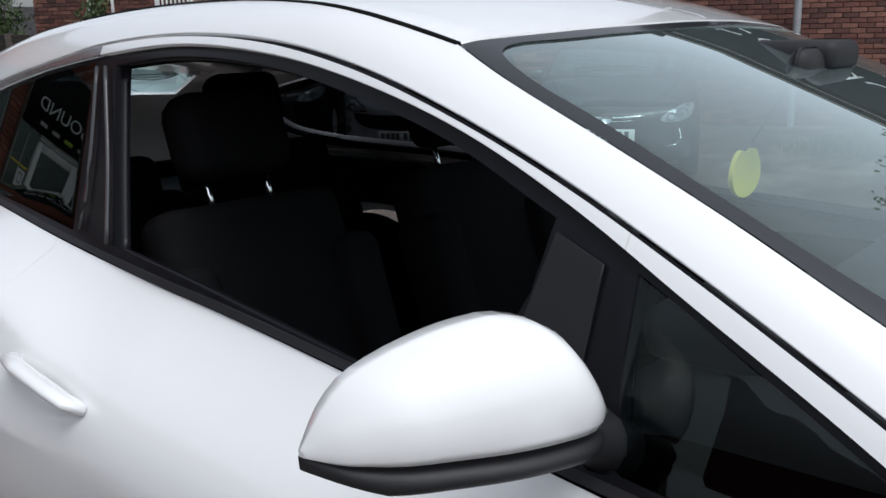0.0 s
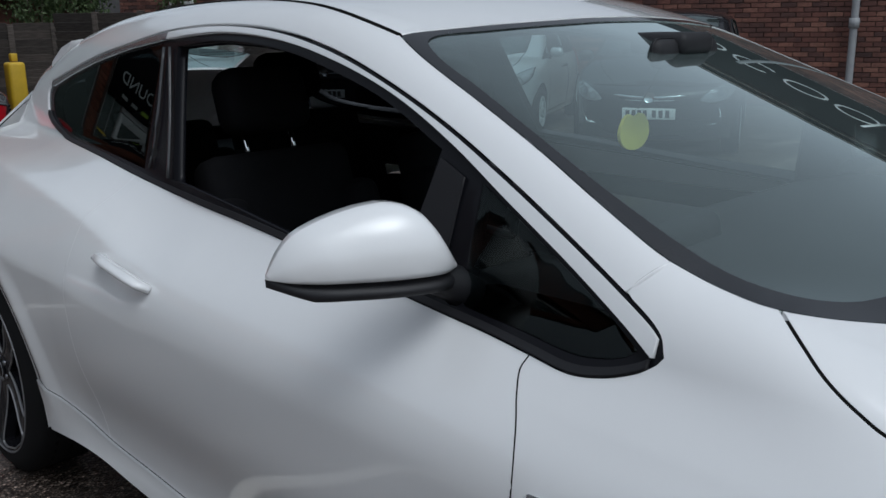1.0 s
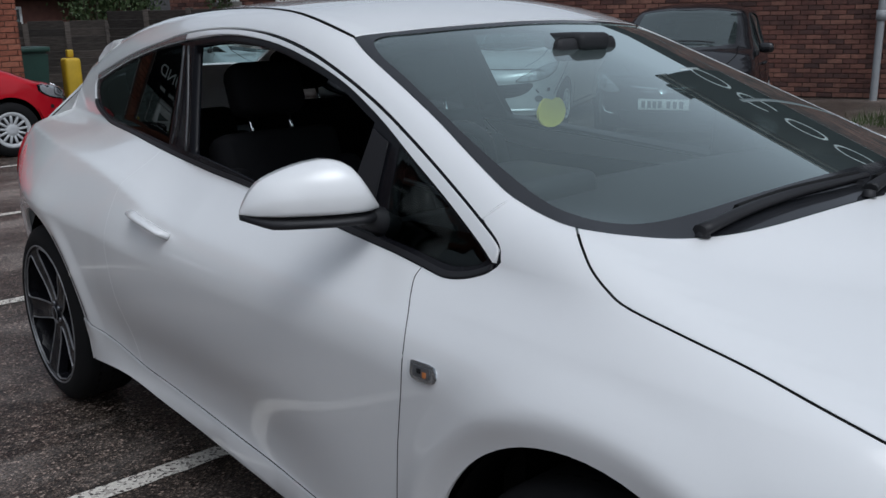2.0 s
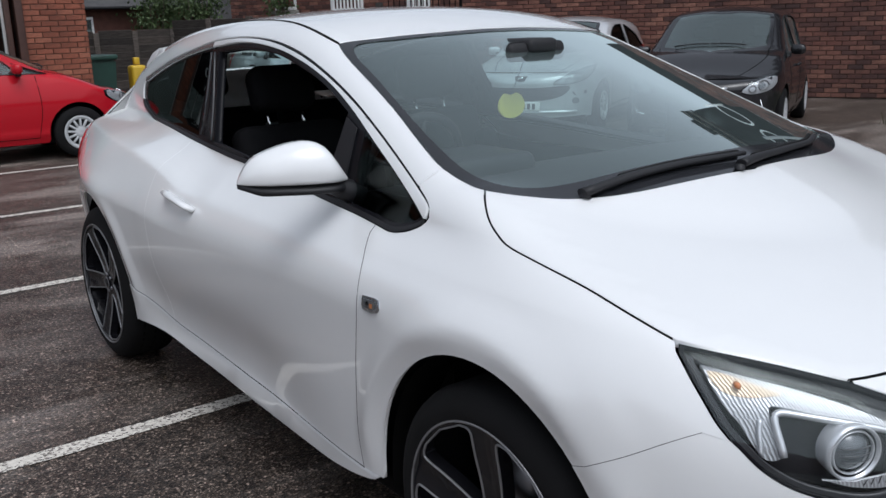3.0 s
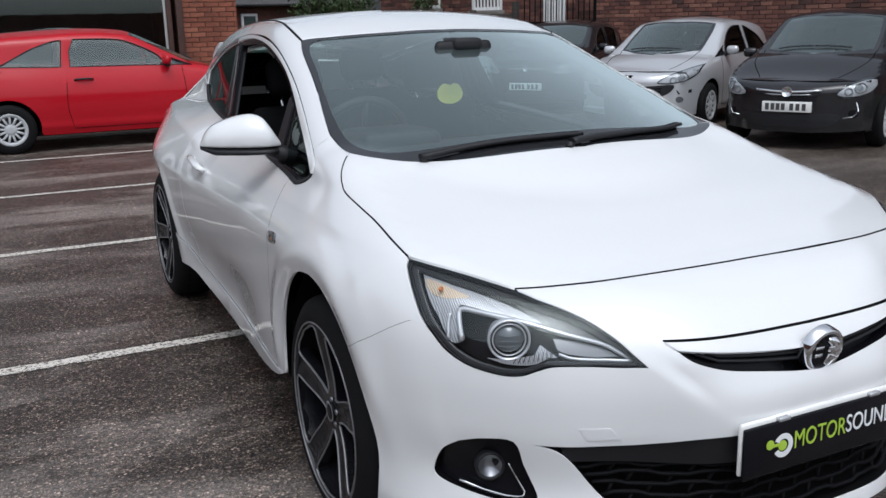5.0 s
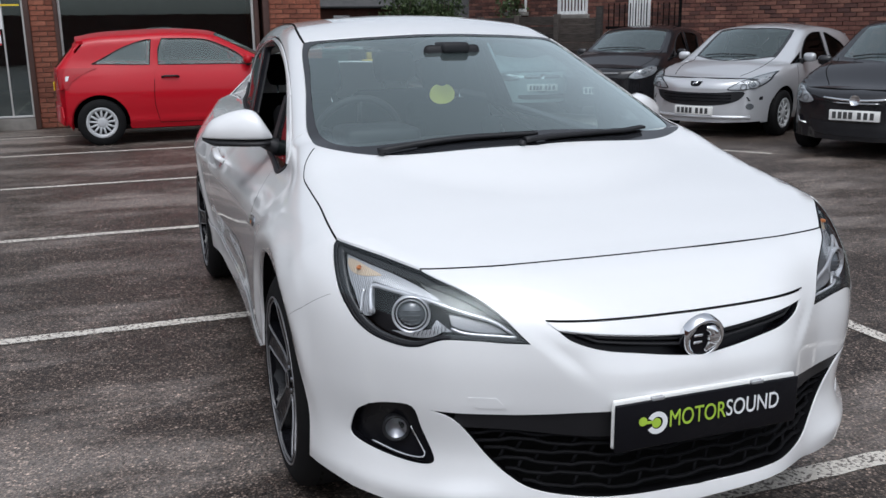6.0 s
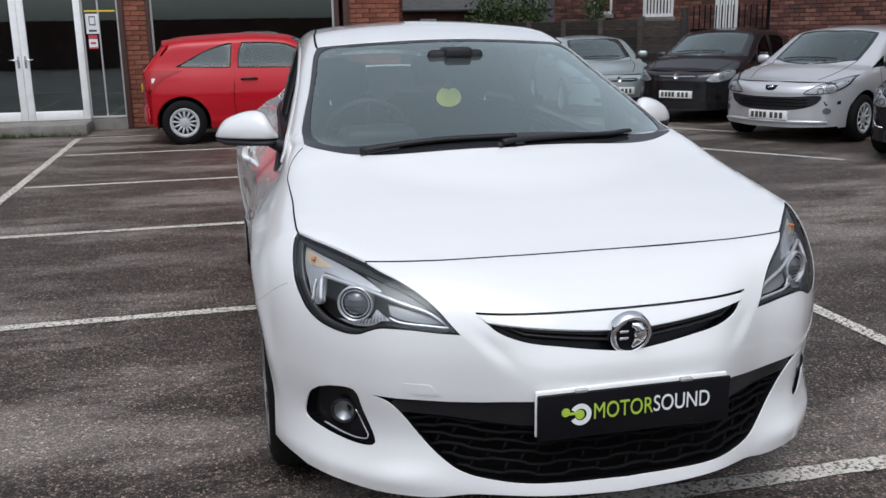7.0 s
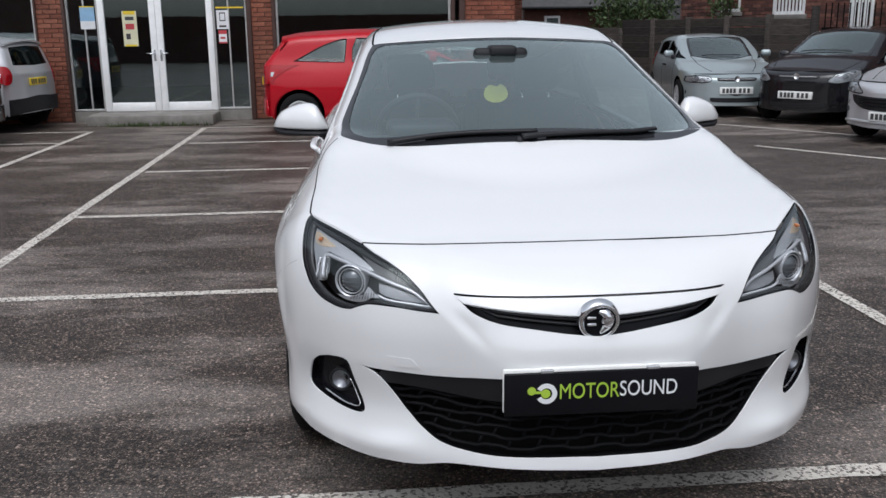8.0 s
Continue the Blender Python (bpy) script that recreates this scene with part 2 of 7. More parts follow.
FENCE_WOOD = fence_timber()
WHITE_FRAME = plastic("white door frame", (0.82, 0.83, 0.83), 0.35, 0.03)
BROWN_FRAME = weathered("dark brown painted post", (0.045, 0.022, 0.017), (0.08, 0.04, 0.03), 0.5, 5)
GREY_FRAME = plastic("grey metal frame", (0.42, 0.42, 0.41), 0.4, 0.03)
# the room's low light is put into these dark colours
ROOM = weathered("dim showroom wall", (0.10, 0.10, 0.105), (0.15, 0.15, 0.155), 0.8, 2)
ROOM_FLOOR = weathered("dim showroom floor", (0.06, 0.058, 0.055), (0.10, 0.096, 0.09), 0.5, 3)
ROOF_SLATE = weathered("dark slate", (0.035, 0.035, 0.038), (0.075, 0.072, 0.072), 0.7, 5)
BIN_GREEN = plastic("dark green bin plastic", (0.018, 0.055, 0.042), 0.45, 0.1)
BIN_YELLOW = plastic("yellow plastic", (0.55, 0.36, 0.02), 0.5, 0.1)
LEAF = weathered("leaves", (0.028, 0.055, 0.016), (0.075, 0.11, 0.035), 0.6, 9)
BARK = weathered("bark", (0.04, 0.03, 0.022), (0.085, 0.066, 0.05), 0.9, 10)
GRASS = weathered("grass blades", (0.035, 0.06, 0.015), (0.08, 0.11, 0.035), 0.7, 12)
STEEL_POLE = plastic("galvanised pole", (0.26, 0.27, 0.28), 0.5, 0.1)
POSTER_BLUE = plastic("blue and white poster", (0.25, 0.42, 0.60), 0.5, 0.03)
POSTER_CREAM = plastic("cream poster paper", (0.62, 0.60, 0.42), 0.6, 0.03)
POSTER_RED = plastic("red print", (0.45, 0.05, 0.06), 0.6, 0.03)
INK = plastic("dark print", (0.05, 0.05, 0.05), 0.6, 0.03)
YELLOW_TAPE = plastic("yellow tape", (0.70, 0.52, 0.03), 0.5, 0.03)

# ---- the white car's form: half-widths, heights and nose as smooth functions (y runs from nose to tail, front axle at y = 0) ----
def spline(*knots):
    """A smooth curve through (place, value) knots, straight beyond its ends."""
    xs = np.array([k[0] for k in knots], float)
    vs = np.array([k[1] for k in knots], float)
    d = np.diff(vs) / np.diff(xs)
    m = np.concatenate([[d[0]], (d[:-1] * np.diff(xs)[1:] + d[1:] * np.diff(xs)[:-1]) / (xs[2:] - xs[:-2]), [d[-1]]])

    fine = np.linspace(xs[0] - 3, xs[-1] + 3, 6001)
    i = np.clip(np.searchsorted(xs, fine) - 1, 0, len(xs) - 2)
    h = xs[i + 1] - xs[i]
    c = np.clip((fine - xs[i]) / h, 0, 1)
    table = (vs[i] * (1 + 2 * c) * (1 - c) ** 2 + m[i] * h * c * (1 - c) ** 2 + vs[i + 1] * c * c * (3 - 2 * c) + m[i + 1] * h * c * c * (c - 1)
             + m[0] * np.minimum(fine - xs[0], 0) + m[-1] * np.maximum(fine - xs[-1], 0))
    return lambda q: np.interp(q, fine, table)


def soft_max(a, b, k):
    h = np.maximum(k - np.abs(a - b), 0) / k
    return np.maximum(a, b) + h * h * k / 4


def soft_min(a, b, k):
    return -soft_max(-a, -b, k)


def bump(q, centre, width):
    return np.exp(-((q - centre) / width) ** 2)


def smooth_step(q, a, b):
    s = np.clip((q - a) / (b - a), 0, 1)
    return s * s * (3 - 2 * s)


waist_width = spline((-0.9, 0.84), (-0.6, 0.885), (-0.3, 0.918), (0, 0.922), (0.4, 0.908), (0.9, 0.898), (1.5, 0.896), (2.1, 0.91), (2.7, 0.915), (3.1, 0.835), (3.45, 0.72))
waist_height = spline((-0.9, 0.66), (0, 0.74), (0.5, 0.75), (1.5, 0.74), (2.2, 0.77), (2.8, 0.80), (3.4, 0.83))
glass_width = spline((-0.2, 0.80), (0.3, 0.785), (0.72, 0.761), (1.1, 0.743), (1.8, 0.712), (2.4, 0.66), (2.9, 0.592), (3.3, 0.535))
bonnet_height = spline((-1.0, 0.69), (-0.9, 0.775), (-0.8, 0.828), (-0.635, 0.876), (-0.4, 0.935), (0, 1.03), (0.2, 1.09), (0.5, 1.12), (0.9, 1.08), (1.5, 0.8))
roof_height = spline((0.7, 1.40), (1.0, 1.452), (1.3, 1.49), (1.7, 1.503), (2.2, 1.482), (2.6, 1.435), (3.0, 1.345), (3.2, 1.26), (3.35, 1.08), (3.46, 0.80))
nose_plan = spline((0, -0.99), (0.27, -0.965), (0.45, -0.865), (0.65, -0.768), (0.8, -0.600), (0.88, -0.475), (0.925, -0.375), (0.955, -0.15), (1.0, 0.4))
nose_rise = spline((0.15, 0.08), (0.19, 0.01), (0.24, -0.005), (0.4, 0.02), (0.55, 0.0), (0.66, 0.0), (0.72, 0.012), (0.8, 0.05), (0.9, 0.11), (1.1, 0.25))


crease_height = spline((1.5, 0.835), (1.69, 0.879), (1.88, 0.920), (2.03, 0.946), (2.2, 0.966), (2.41, 0.982), (2.65, 0.996), (3.25, 1.012))
crease_width = spline((1.5, 0.865), (1.69, 0.850), (1.88, 0.839), (2.03, 0.833), (2.2, 0.826), (2.41, 0.813), (2.65, 0.792), (3.25, 0.70))
shelf = spline((1.5, 1.3), (1.95, 1.4), (2.2, 1.7), (2.5, 2.4), (2.84, 3.4), (3.2, 3.6))
tuck = spline((-0.6, 0.03), (0, 0.02), (0.6, 0.02), (1.2, 0.06), (2.0, 0.06), (2.5, 0.03), (3.2, 0.08))


def half_width(y, z):
    w, zw = waist_width(y), waist_height(y)
    up = np.maximum(z - zw, 0)
    down = np.maximum(zw - z, 0)
    lower = w - 0.19 * (up / 0.25) ** 2.2 - tuck(y) * (down / 0.5) ** 2
    # hollow in the lower door, and the sill below it
    along = smooth_step(y, 0.60, 1.25) * (1 - smooth_step(y, 2.0, 2.35))
    lower = lower - along * 0.020 * bump(z, 0.42, 0.12) + along * 0.02 * bump(z, 0.26, 0.05)
    lower = lower - 0.013 * bump(y, 1.715, 0.075) * bump(z, 0.845, 0.034)
    # flared rims of the wheel arches
    for axle in (0.0, 2.70):
        away = np.hypot(y - axle, z - 0.355)
        lower = lower + (0.011 * (1 - smooth_step(away, 0.45, 0.54)) - 0.017 * (1 - smooth_step(away, 0.395, 0.480))) * smooth_step(z, 0.3, 0.45)
    # edge from tail lamp to door handle: a sloping shoulder above, a straighter flank below
    cz, cx = crease_height(y), crease_width(y)
    below = w - (w - cx) * (up / np.maximum(cz - zw, 0.05)) ** 1.35
    shoulder = soft_min(below, cx - shelf(y) * (z - cz), 0.014) - tuck(y) * (down / 0.5) ** 2
    fade = smooth_step(y, 1.5, 1.9) * (1 - smooth_step(y, 3.2, 3.42))
    lower = lower + fade * (shoulder - lower) * smooth_step(z, zw - 0.1, zw + 0.02)
    cabin = glass_width(y) - 0.30 * (z - 1.0) - 0.5 * np.maximum(0.9 - z, 0)
    return soft_max(lower, cabin, 0.06)


def top_height(x, y):
    bonnet = bonnet_height(y) - 0.022 * (x / 0.7) ** 2
    screen = 1.055 + 0.365 * (y + 0.03 - 0.23 * (x / 0.68) ** 2)
    roof = soft_min(screen, roof_height(y) - 0.038 * (x / 0.53) ** 2, 0.05)
    return soft_max(bonnet, roof, 0.01)


def outside(x, y, z):
    """Below 0 inside the body, above 0 outside."""
    ax = np.abs(x)
    side = ax - half_width(y, z)
    top = z - top_height(ax, y)
    cheek = 0.36 + 0.9 * (z - 0.64)
    front = nose_plan(ax) + nose_rise(z) - y + 0.010 * bump(z, 0.665, 0.05) * smooth_step(ax - cheek, 0.012, -0.05)
    # scoop round the fog lamp, with a lip below it
    front = front + 0.018 * bump(ax, 0.735, 0.08) * bump(z, 0.405, 0.07) - 0.010 * bump(z, 0.288, 0.03) * smooth_step(ax, 0.42, 0.62)
    g = soft_max(side, top, 0.09)
    g = soft_max(g, front, 0.10)
    return soft_max(g, y - 3.47 + 0.1 * ax * ax, 0.1)


AXIS = 0.6


def solve(along, low, high):
    """The outermost place between low and high at which along() crosses 0, for all points at once."""
    a, b = np.array(low, float), np.array(high, float)
    for _ in range(24):
        mid = (a + b) / 2
        inside = along(mid) < 0
        a, b = np.where(inside, mid, a), np.where(inside, b, mid)
    return (a + b) / 2


FORM, STRETCH = {}, {}


def charts(form):
    """Two ways to name places on a form: by y and the angle in degrees round its long axis (0 on top, -90 at the driver's side), and on the nose by x and z."""
    def by_angle(y, angle):
        y, t = np.asarray(y, float), np.radians(np.asarray(angle, float))
        r = solve(lambda r: form(r * np.sin(t), y, AXIS + r * np.cos(t)), 0 * y, 0 * y + 1.3)
        return np.stack([r * np.sin(t), y, AXIS + r * np.cos(t)], -1)

    def by_front(x, z):
        x, z = np.asarray(x, float), np.asarray(z, float)
        y = -solve(lambda q: form(x, -q, z), 0 * x - 0.9, 0 * x + 1.3)
        return np.stack([x, y, z], -1)
    FORM[by_angle] = FORM[by_front] = form
    STRETCH[by_angle], STRETCH[by_front] = radians(1) * 0.9, 1.0
    return by_angle, by_front


around, ahead = charts(outside)


def square(chart, p):
    """The outward normals at places on a chart's form."""
    g = FORM[chart]
    e = 0.003
    x, y, z = p[..., 0], p[..., 1], p[..., 2]
    n = np.stack([g(x + e, y, z) - g(x - e, y, z), g(x, y + e, z) - g(x, y - e, z), g(x, y, z + e) - g(x, y, z - e)], -1)
    return n / np.maximum(np.linalg.norm(n, axis=-1, keepdims=True), 1e-9)


def on(chart, a, b, out=0.0, side=-1):
    """One place on the form, lifted off it; side 1 mirrors it to the passenger's side."""
    p = chart(np.array([a]), np.array([b]))
    p = (p + square(chart, p) * out)[0]
    return Vector((p[0] if side < 0 else -p[0], p[1], p[2]))


# ---- laying panels on the form ----
from mathutils.geometry import delaunay_2d_cdt

LAID = {}


def bent(points, n=6):
    """A smooth open line through the points."""
    p = [np.array(q, float) for q in points]
    if len(p) == 2:
        return [tuple(p[0] + (p[1] - p[0]) * i / n) for i in range(n + 1)]
    p = [2 * p[0] - p[1], *p, 2 * p[-1] - p[-2]]
    out = []
    for a, b, c, d in zip(p, p[1:], p[2:], p[3:]):
        for i in range(n):
            s = i / n
            out.append(tuple(0.5 * (2 * b + (c - a) * s + (2 * a - 5 * b + 4 * c - d) * s * s + (3 * b - a - 3 * c + d) * s ** 3)))
    return out + [tuple(p[-2])]


def ring(*lines):
    """One closed outline from lines that follow each other."""
    out = []
    for line in lines:
        for q in line:
            if not out or math.dist(q, out[-1]) > 1e-5:
                out.append(q)
    return out[:-1] if math.dist(out[0], out[-1]) < 1e-5 else out


def flipped(line):
    """A line at the other side of the car, run backwards."""
    return [(y, -t) for y, t in reversed(line)]


def other(line):
    """The same for lines on the nose."""
    return [(-x, z) for x, z in reversed(line)]


def within(poly, pts):
    poly, pts = np.array(poly), np.array(pts)
    inside = np.zeros(len(pts), bool)
    x, y = pts[:, 0], pts[:, 1]
    for (x1, y1), (x2, y2) in zip(poly, np.roll(poly, -1, 0)):
        if y1 != y2:
            inside ^= ((y1 > y) != (y2 > y)) & (x < (x2 - x1) * (y - y1) / (y2 - y1) + x1)
    return inside


def clear_of(poly, pts, gap):
    poly, pts = np.array(poly), np.array(pts)
    best = np.full(len(pts), 1e9)
    for a, b in zip(poly, np.roll(poly, -1, 0)):
        d = b - a
        s = np.clip(((pts - a) @ d) / max(d @ d, 1e-12), 0, 1)
        best = np.minimum(best, np.linalg.norm(pts - a - s[:, None] * d, axis=1))
    return best > gap


def filled(outline, holes, step):
    """Triangles that fill a flat outline less its holes."""
    lo, hi = np.min(outline, 0), np.max(outline, 0)
    g = np.stack(np.meshgrid(np.arange(lo[0] + step / 2, hi[0], step), np.arange(lo[1] + step / 2, hi[1], step), indexing="ij"), -1).reshape(-1, 2)
    if len(g):
        g = g[within(outline, g)]
    for loop in (outline, *holes):
        if len(g):
            g = g[clear_of(loop, g, step * 0.45)]
    for h in holes:
        if len(g):
            g = g[~within(h, g)]
    verts, edges = [], []
    for loop in (outline, *holes):
        k = len(verts)
        verts += [Vector(q) for q in loop]
        edges += [(k + i, k + (i + 1) % len(loop)) for i in range(len(loop))]
    verts += [Vector(q) for q in g]
    v, _, f, *_ = delaunay_2d_cdt(verts, edges, [], 0, 1e-6)
    v = np.array([tuple(q) for q in v])
    f = np.array([q for q in f if len(q) == 3])
    mid = v[f].mean(1)
    keep = within(outline, mid)
    for h in holes:
        keep &= ~within(h, mid)
    return v, f[keep]


def part(name, mesh, mat, parent, label=""):
    """Links a mesh, or a bmesh, as one object under a thing or a part."""
    if isinstance(mesh, bmesh.types.BMesh):
        me = bpy.data.meshes.new(name)
        mesh.to_mesh(me)
        mesh.free()
        mesh = me
    if mat is not None and not mesh.materials:
        mesh.materials.append(mat)
    ob = new(name, mesh)
    ob.parent = parent
    return tagged(ob, label)


def shrunk(loop, gap):
    """A closed outline drawn in by gap."""
    p = np.array(loop)
    d = np.roll(p, -1, 0) - p
    d /= np.maximum(np.linalg.norm(d, axis=1, keepdims=True), 1e-9)
    if np.sum(p[:, 0] * np.roll(p[:, 1], -1) - np.roll(p[:, 0], -1) * p[:, 1]) > 0:
        n = np.stack([-d[:, 1], d[:, 0]], 1)
    else:
        n = np.stack([d[:, 1], -d[:, 0]], 1)
    m = n + np.roll(n, 1, 0)
    m /= np.maximum(np.sum(m * m, 1, keepdims=True) / 2, 0.5)
    return [tuple(q) for q in p + m * gap]


def sheet(name, chart, outline, mat, parent, holes=(), step=0.03, lift=0.0, edge=0.012, side=-1, label="", gap=0.0016):
    """A panel of the car: an outline on the form, drawn in by the gap, with its edge turned in. side 1 lays it at the passenger's side."""
    k = STRETCH[chart]
    key = (chart, tuple(outline), tuple(map(tuple, holes)), step, lift, edge, gap)
    if key not in LAID:
        flat = shrunk([(a, b * k) for a, b in outline], gap)
        v, f = filled(flat, [[(a, b * k) for a, b in h] for h in holes], step)
        p = chart(v[:, 0], v[:, 1] / k)
        n = square(chart, p)
        LAID[key] = bordered(p + n * lift, n, f, edge)
    verts, normals, faces = LAID[key]
    if side > 0:
        verts, normals = verts * (-1, 1, 1), normals * (-1, 1, 1)
        faces = [q[::-1] for q in faces]
    me = bpy.data.meshes.new(name)
    me.from_pydata([tuple(q) for q in verts.tolist()], [], faces)
    me.polygons.foreach_set("use_smooth", [True] * len(me.polygons))
    me.normals_split_custom_set_from_vertices([tuple(q) for q in normals.tolist()])
    return part(name, me, mat, parent, label)


def bordered(p, n, f, edge):
    """Faces turned outwards, with the rim turned in by edge."""
    tri = p[f]
    face = np.cross(tri[:, 1] - tri[:, 0], tri[:, 2] - tri[:, 0])
    wrong = np.sum(face * n[f].mean(1), 1) < 0
    f[wrong] = f[wrong][:, ::-1]
    verts, normals, faces = [*p], [*n], [tuple(q) for q in f.tolist()]
    if edge:
        seen = {}
        for q in faces:
            for i in range(3):
                seen[(q[i], q[(i + 1) % 3])] = seen.get((q[i], q[(i + 1) % 3]), 0) + 1
        rim = [(i, j) for i, j in seen if (j, i) not in seen]
        out = {}
        for i, j in rim:
            d = np.cross(p[j] - p[i], n[i])
            for q in (i, j):
                out[q] = out.get(q, 0) + d
        low = {}
        for q, d in out.items():
            low[q] = len(verts)
            verts.append(p[q] - n[q] * edge)
            normals.append(d / max(np.linalg.norm(d), 1e-9))
        faces += [(i, low[i], low[j], j) for i, j in rim]
    return np.array(verts), np.array(normals), faces


def angle_at(y, z, side=-1, form=outside):
    """The angle round the axis of the flank at a height."""
    x = solve(lambda q: form(q, y, z), 0.0, 1.2)
    return math.degrees(math.atan2(side * float(x), z - AXIS))


def on_nose(points, ahead=ahead):
    """Nose places (x, z) as places (y, angle) round the axis."""
    p = ahead(np.array([q[0] for q in points]), np.array([q[1] for q in points]))
    return [(float(q[1]), math.degrees(math.atan2(q[0], q[2] - AXIS))) for q in p]


def tube(name, points, radius, mat, parent, sides=8, label="", closed=False, flat=1.0):
    """A rod along a line of places."""
    pts = [Vector(q) for q in points]
    bm = bmesh.new()
    loops = []
    for i, p in enumerate(pts):
        a = pts[i - 1] if i or closed else p
        b = pts[(i + 1) % len(pts)] if i + 1 < len(pts) or closed else p
        d = (b - a).normalized()
        u = d.cross(Vector((0, 0, 1)) if abs(d.z) < 0.95 else Vector((1, 0, 0))).normalized()
        w = u.cross(d)
        r = radius(i / (len(pts) - 1)) if callable(radius) else radius
        loops.append([bm.verts.new(p + r * (u * math.cos(q * math.tau / sides) + w * flat * math.sin(q * math.tau / sides))) for q in range(sides)])
    for i in range(len(loops) - (0 if closed else 1)):
        a, b = loops[i], loops[(i + 1) % len(loops)]
        for q in range(sides):
            bm.faces.new((a[q], a[(q + 1) % sides], b[(q + 1) % sides], b[q])).smooth = True
    if not closed:
        bm.faces.new(loops[0][::-1])
        bm.faces.new(loops[-1])
    bmesh.ops.recalc_face_normals(bm, faces=bm.faces)
    return part(name, bm, mat, parent, label)


def block(name, lo, hi, mat, parent=None, label="", bevel=0.0, m=None, segments=2):
    """A bevelled box between two corners."""
    bm = bmesh.new()
    bmesh.ops.create_cube(bm, size=1)
    for v in bm.verts:
        v.co = [lo[i] + (hi[i] - lo[i]) * (v.co[i] + 0.5) for i in range(3)]
    if bevel:
        bmesh.ops.bevel(bm, geom=bm.edges[:], offset=bevel, segments=segments, profile=0.5, affect="EDGES")
        for f in bm.faces:
            f.smooth = True
    if m is not None:
        bm.transform(m)
    return part(name, bm, mat, parent, label)


def turned(name, profile, mat, parent, m=None, steps=48, label="", smooth=True):
    """A body turned round its own x axis from (x, radius) places."""
    bm = bmesh.new()
    rows = []
    for i in range(steps):
        c, s = math.cos(i * math.tau / steps), math.sin(i * math.tau / steps)
        rows.append([bm.verts.new((x, r * c, r * s)) for x, r in profile])
    for i in range(steps):
        a, b = rows[i], rows[(i + 1) % steps]
        for j in range(len(profile) - 1):
            bm.faces.new((a[j], a[j + 1], b[j + 1], b[j])).smooth = smooth
    bmesh.ops.remove_doubles(bm, verts=bm.verts, dist=1e-5)
    bmesh.ops.recalc_face_normals(bm, faces=bm.faces)
    if m is not None:
        bm.transform(m)
    return part(name, bm, mat, parent, label)


def lettering(name, words, height, mat, parent, m, label="", depth=0.001, wide=None):
    """Raised letters in the built-in font, lying in the plane of m."""
    curve = bpy.data.curves.new(name, "FONT")
    curve.body, curve.size, curve.extrude = words, height, depth
    curve.align_x, curve.align_y = "CENTER", "CENTER"
    ob = bpy.data.objects.new(name, curve)
    me = bpy.data.meshes.new_from_object(ob)
    bpy.data.objects.remove(ob)
    xs = [v.co.x for v in me.vertices]
    fit = wide / (max(xs) - min(xs)) if wide else 1
    me.transform(m @ Matrix.Diagonal((fit, 1, 1, 1)))
    return part(name, me, mat, parent, label)


# ---- ground and bay lines ----
bm = bmesh.new()
n = 60
grid = [[bm.verts.new((x, y, 0)) for y in (-400, -60, -20, -8, -3, 0, 3, 6, 9, 12, 16, 30, 80, 400)] for x in (-400, -80, -25, -12, -6, -3, 0, 3, 6, 9, 12, 20, 80, 400)]
for a, b in zip(grid, grid[1:]):
    for j in range(len(a) - 1):
        bm.faces.new((a[j], b[j], b[j + 1], a[j + 1]))
me = bpy.data.meshes.new("ground")
bm.to_mesh(me)
bm.free()
me.materials.append(ASPHALT)
tagged(new("ground", me), "dark worn asphalt with pale dried stains", "ground", kind="structure")


def bay_line(a, b, width=0.085):
    """A painted line with ragged edges."""
    a, b = Vector((*a, 0)), Vector((*b, 0))
    d = (b - a).normalized()
    s = Vector((-d.y, d.x, 0))
    k = max(8, int((b - a).length / 0.05))
    bm = bmesh.new()
    rows = []
    for i in range(k + 1):
        p = a.lerp(b, i / k)
        wob = [0.006 * noise.noise((p.x * 9 + q * 31, p.y * 9, q)) + 0.004 * noise.noise((p.x * 40, p.y * 40 + q * 17, 3)) for q in (1, 2)]
        rows.append([bm.verts.new(p + s * (-width / 2 + wob[0]) + Vector((0, 0, 0.004))), bm.verts.new(p + s * (width / 2 + wob[1]) + Vector((0, 0, 0.004)))])
    for p, q in zip(rows, rows[1:]):
        bm.faces.new((p[0], q[0], q[1], p[1]))
    bmesh.ops.recalc_face_normals(bm, faces=bm.faces)
    me = bpy.data.meshes.new("bay_line")
    bm.to_mesh(me)
    bm.free()
    me.materials.append(ROAD_PAINT)
    tagged(new("bay_line", me), "worn white painted bay line on asphalt", "road marking", group="bay lines", kind="structure")


for y in (-0.62, 1.82, 4.16, 6.55, 9.05):
    bay_line((-2.96, y), (1.96, y + 0.03))
bay_line((-3.05, 11.05), (1.9, 11.2))
bay_line((-2.94, -3.2), (-3.08, 11.05))
bay_line((1.98, -3.2), (1.96, 9.1))
bay_line((-4.68, 4.6), (-4.70, 10.75))
bay_line((-6.6, 9.3), (-4.72, 9.35))
bay_line((-6.9, 10.7), (-4.72, 10.75))
bay_line((-7.0, 6.9), (-4.72, 6.95))
bay_line((4.2, 7.6), (5.6, 5.6))
bay_line((4.5, 10.4), (6.6, 7.6))
bay_line((5.0, 12.0), (6.2, 10.1))


# ---- walls of single bricks ----
def wall_piece(name, lo, hi, mat):
    """A plain wall body, of kind structure."""
    ob = block(name, lo, hi, mat)
    return ob


BRICK_MESH = {}


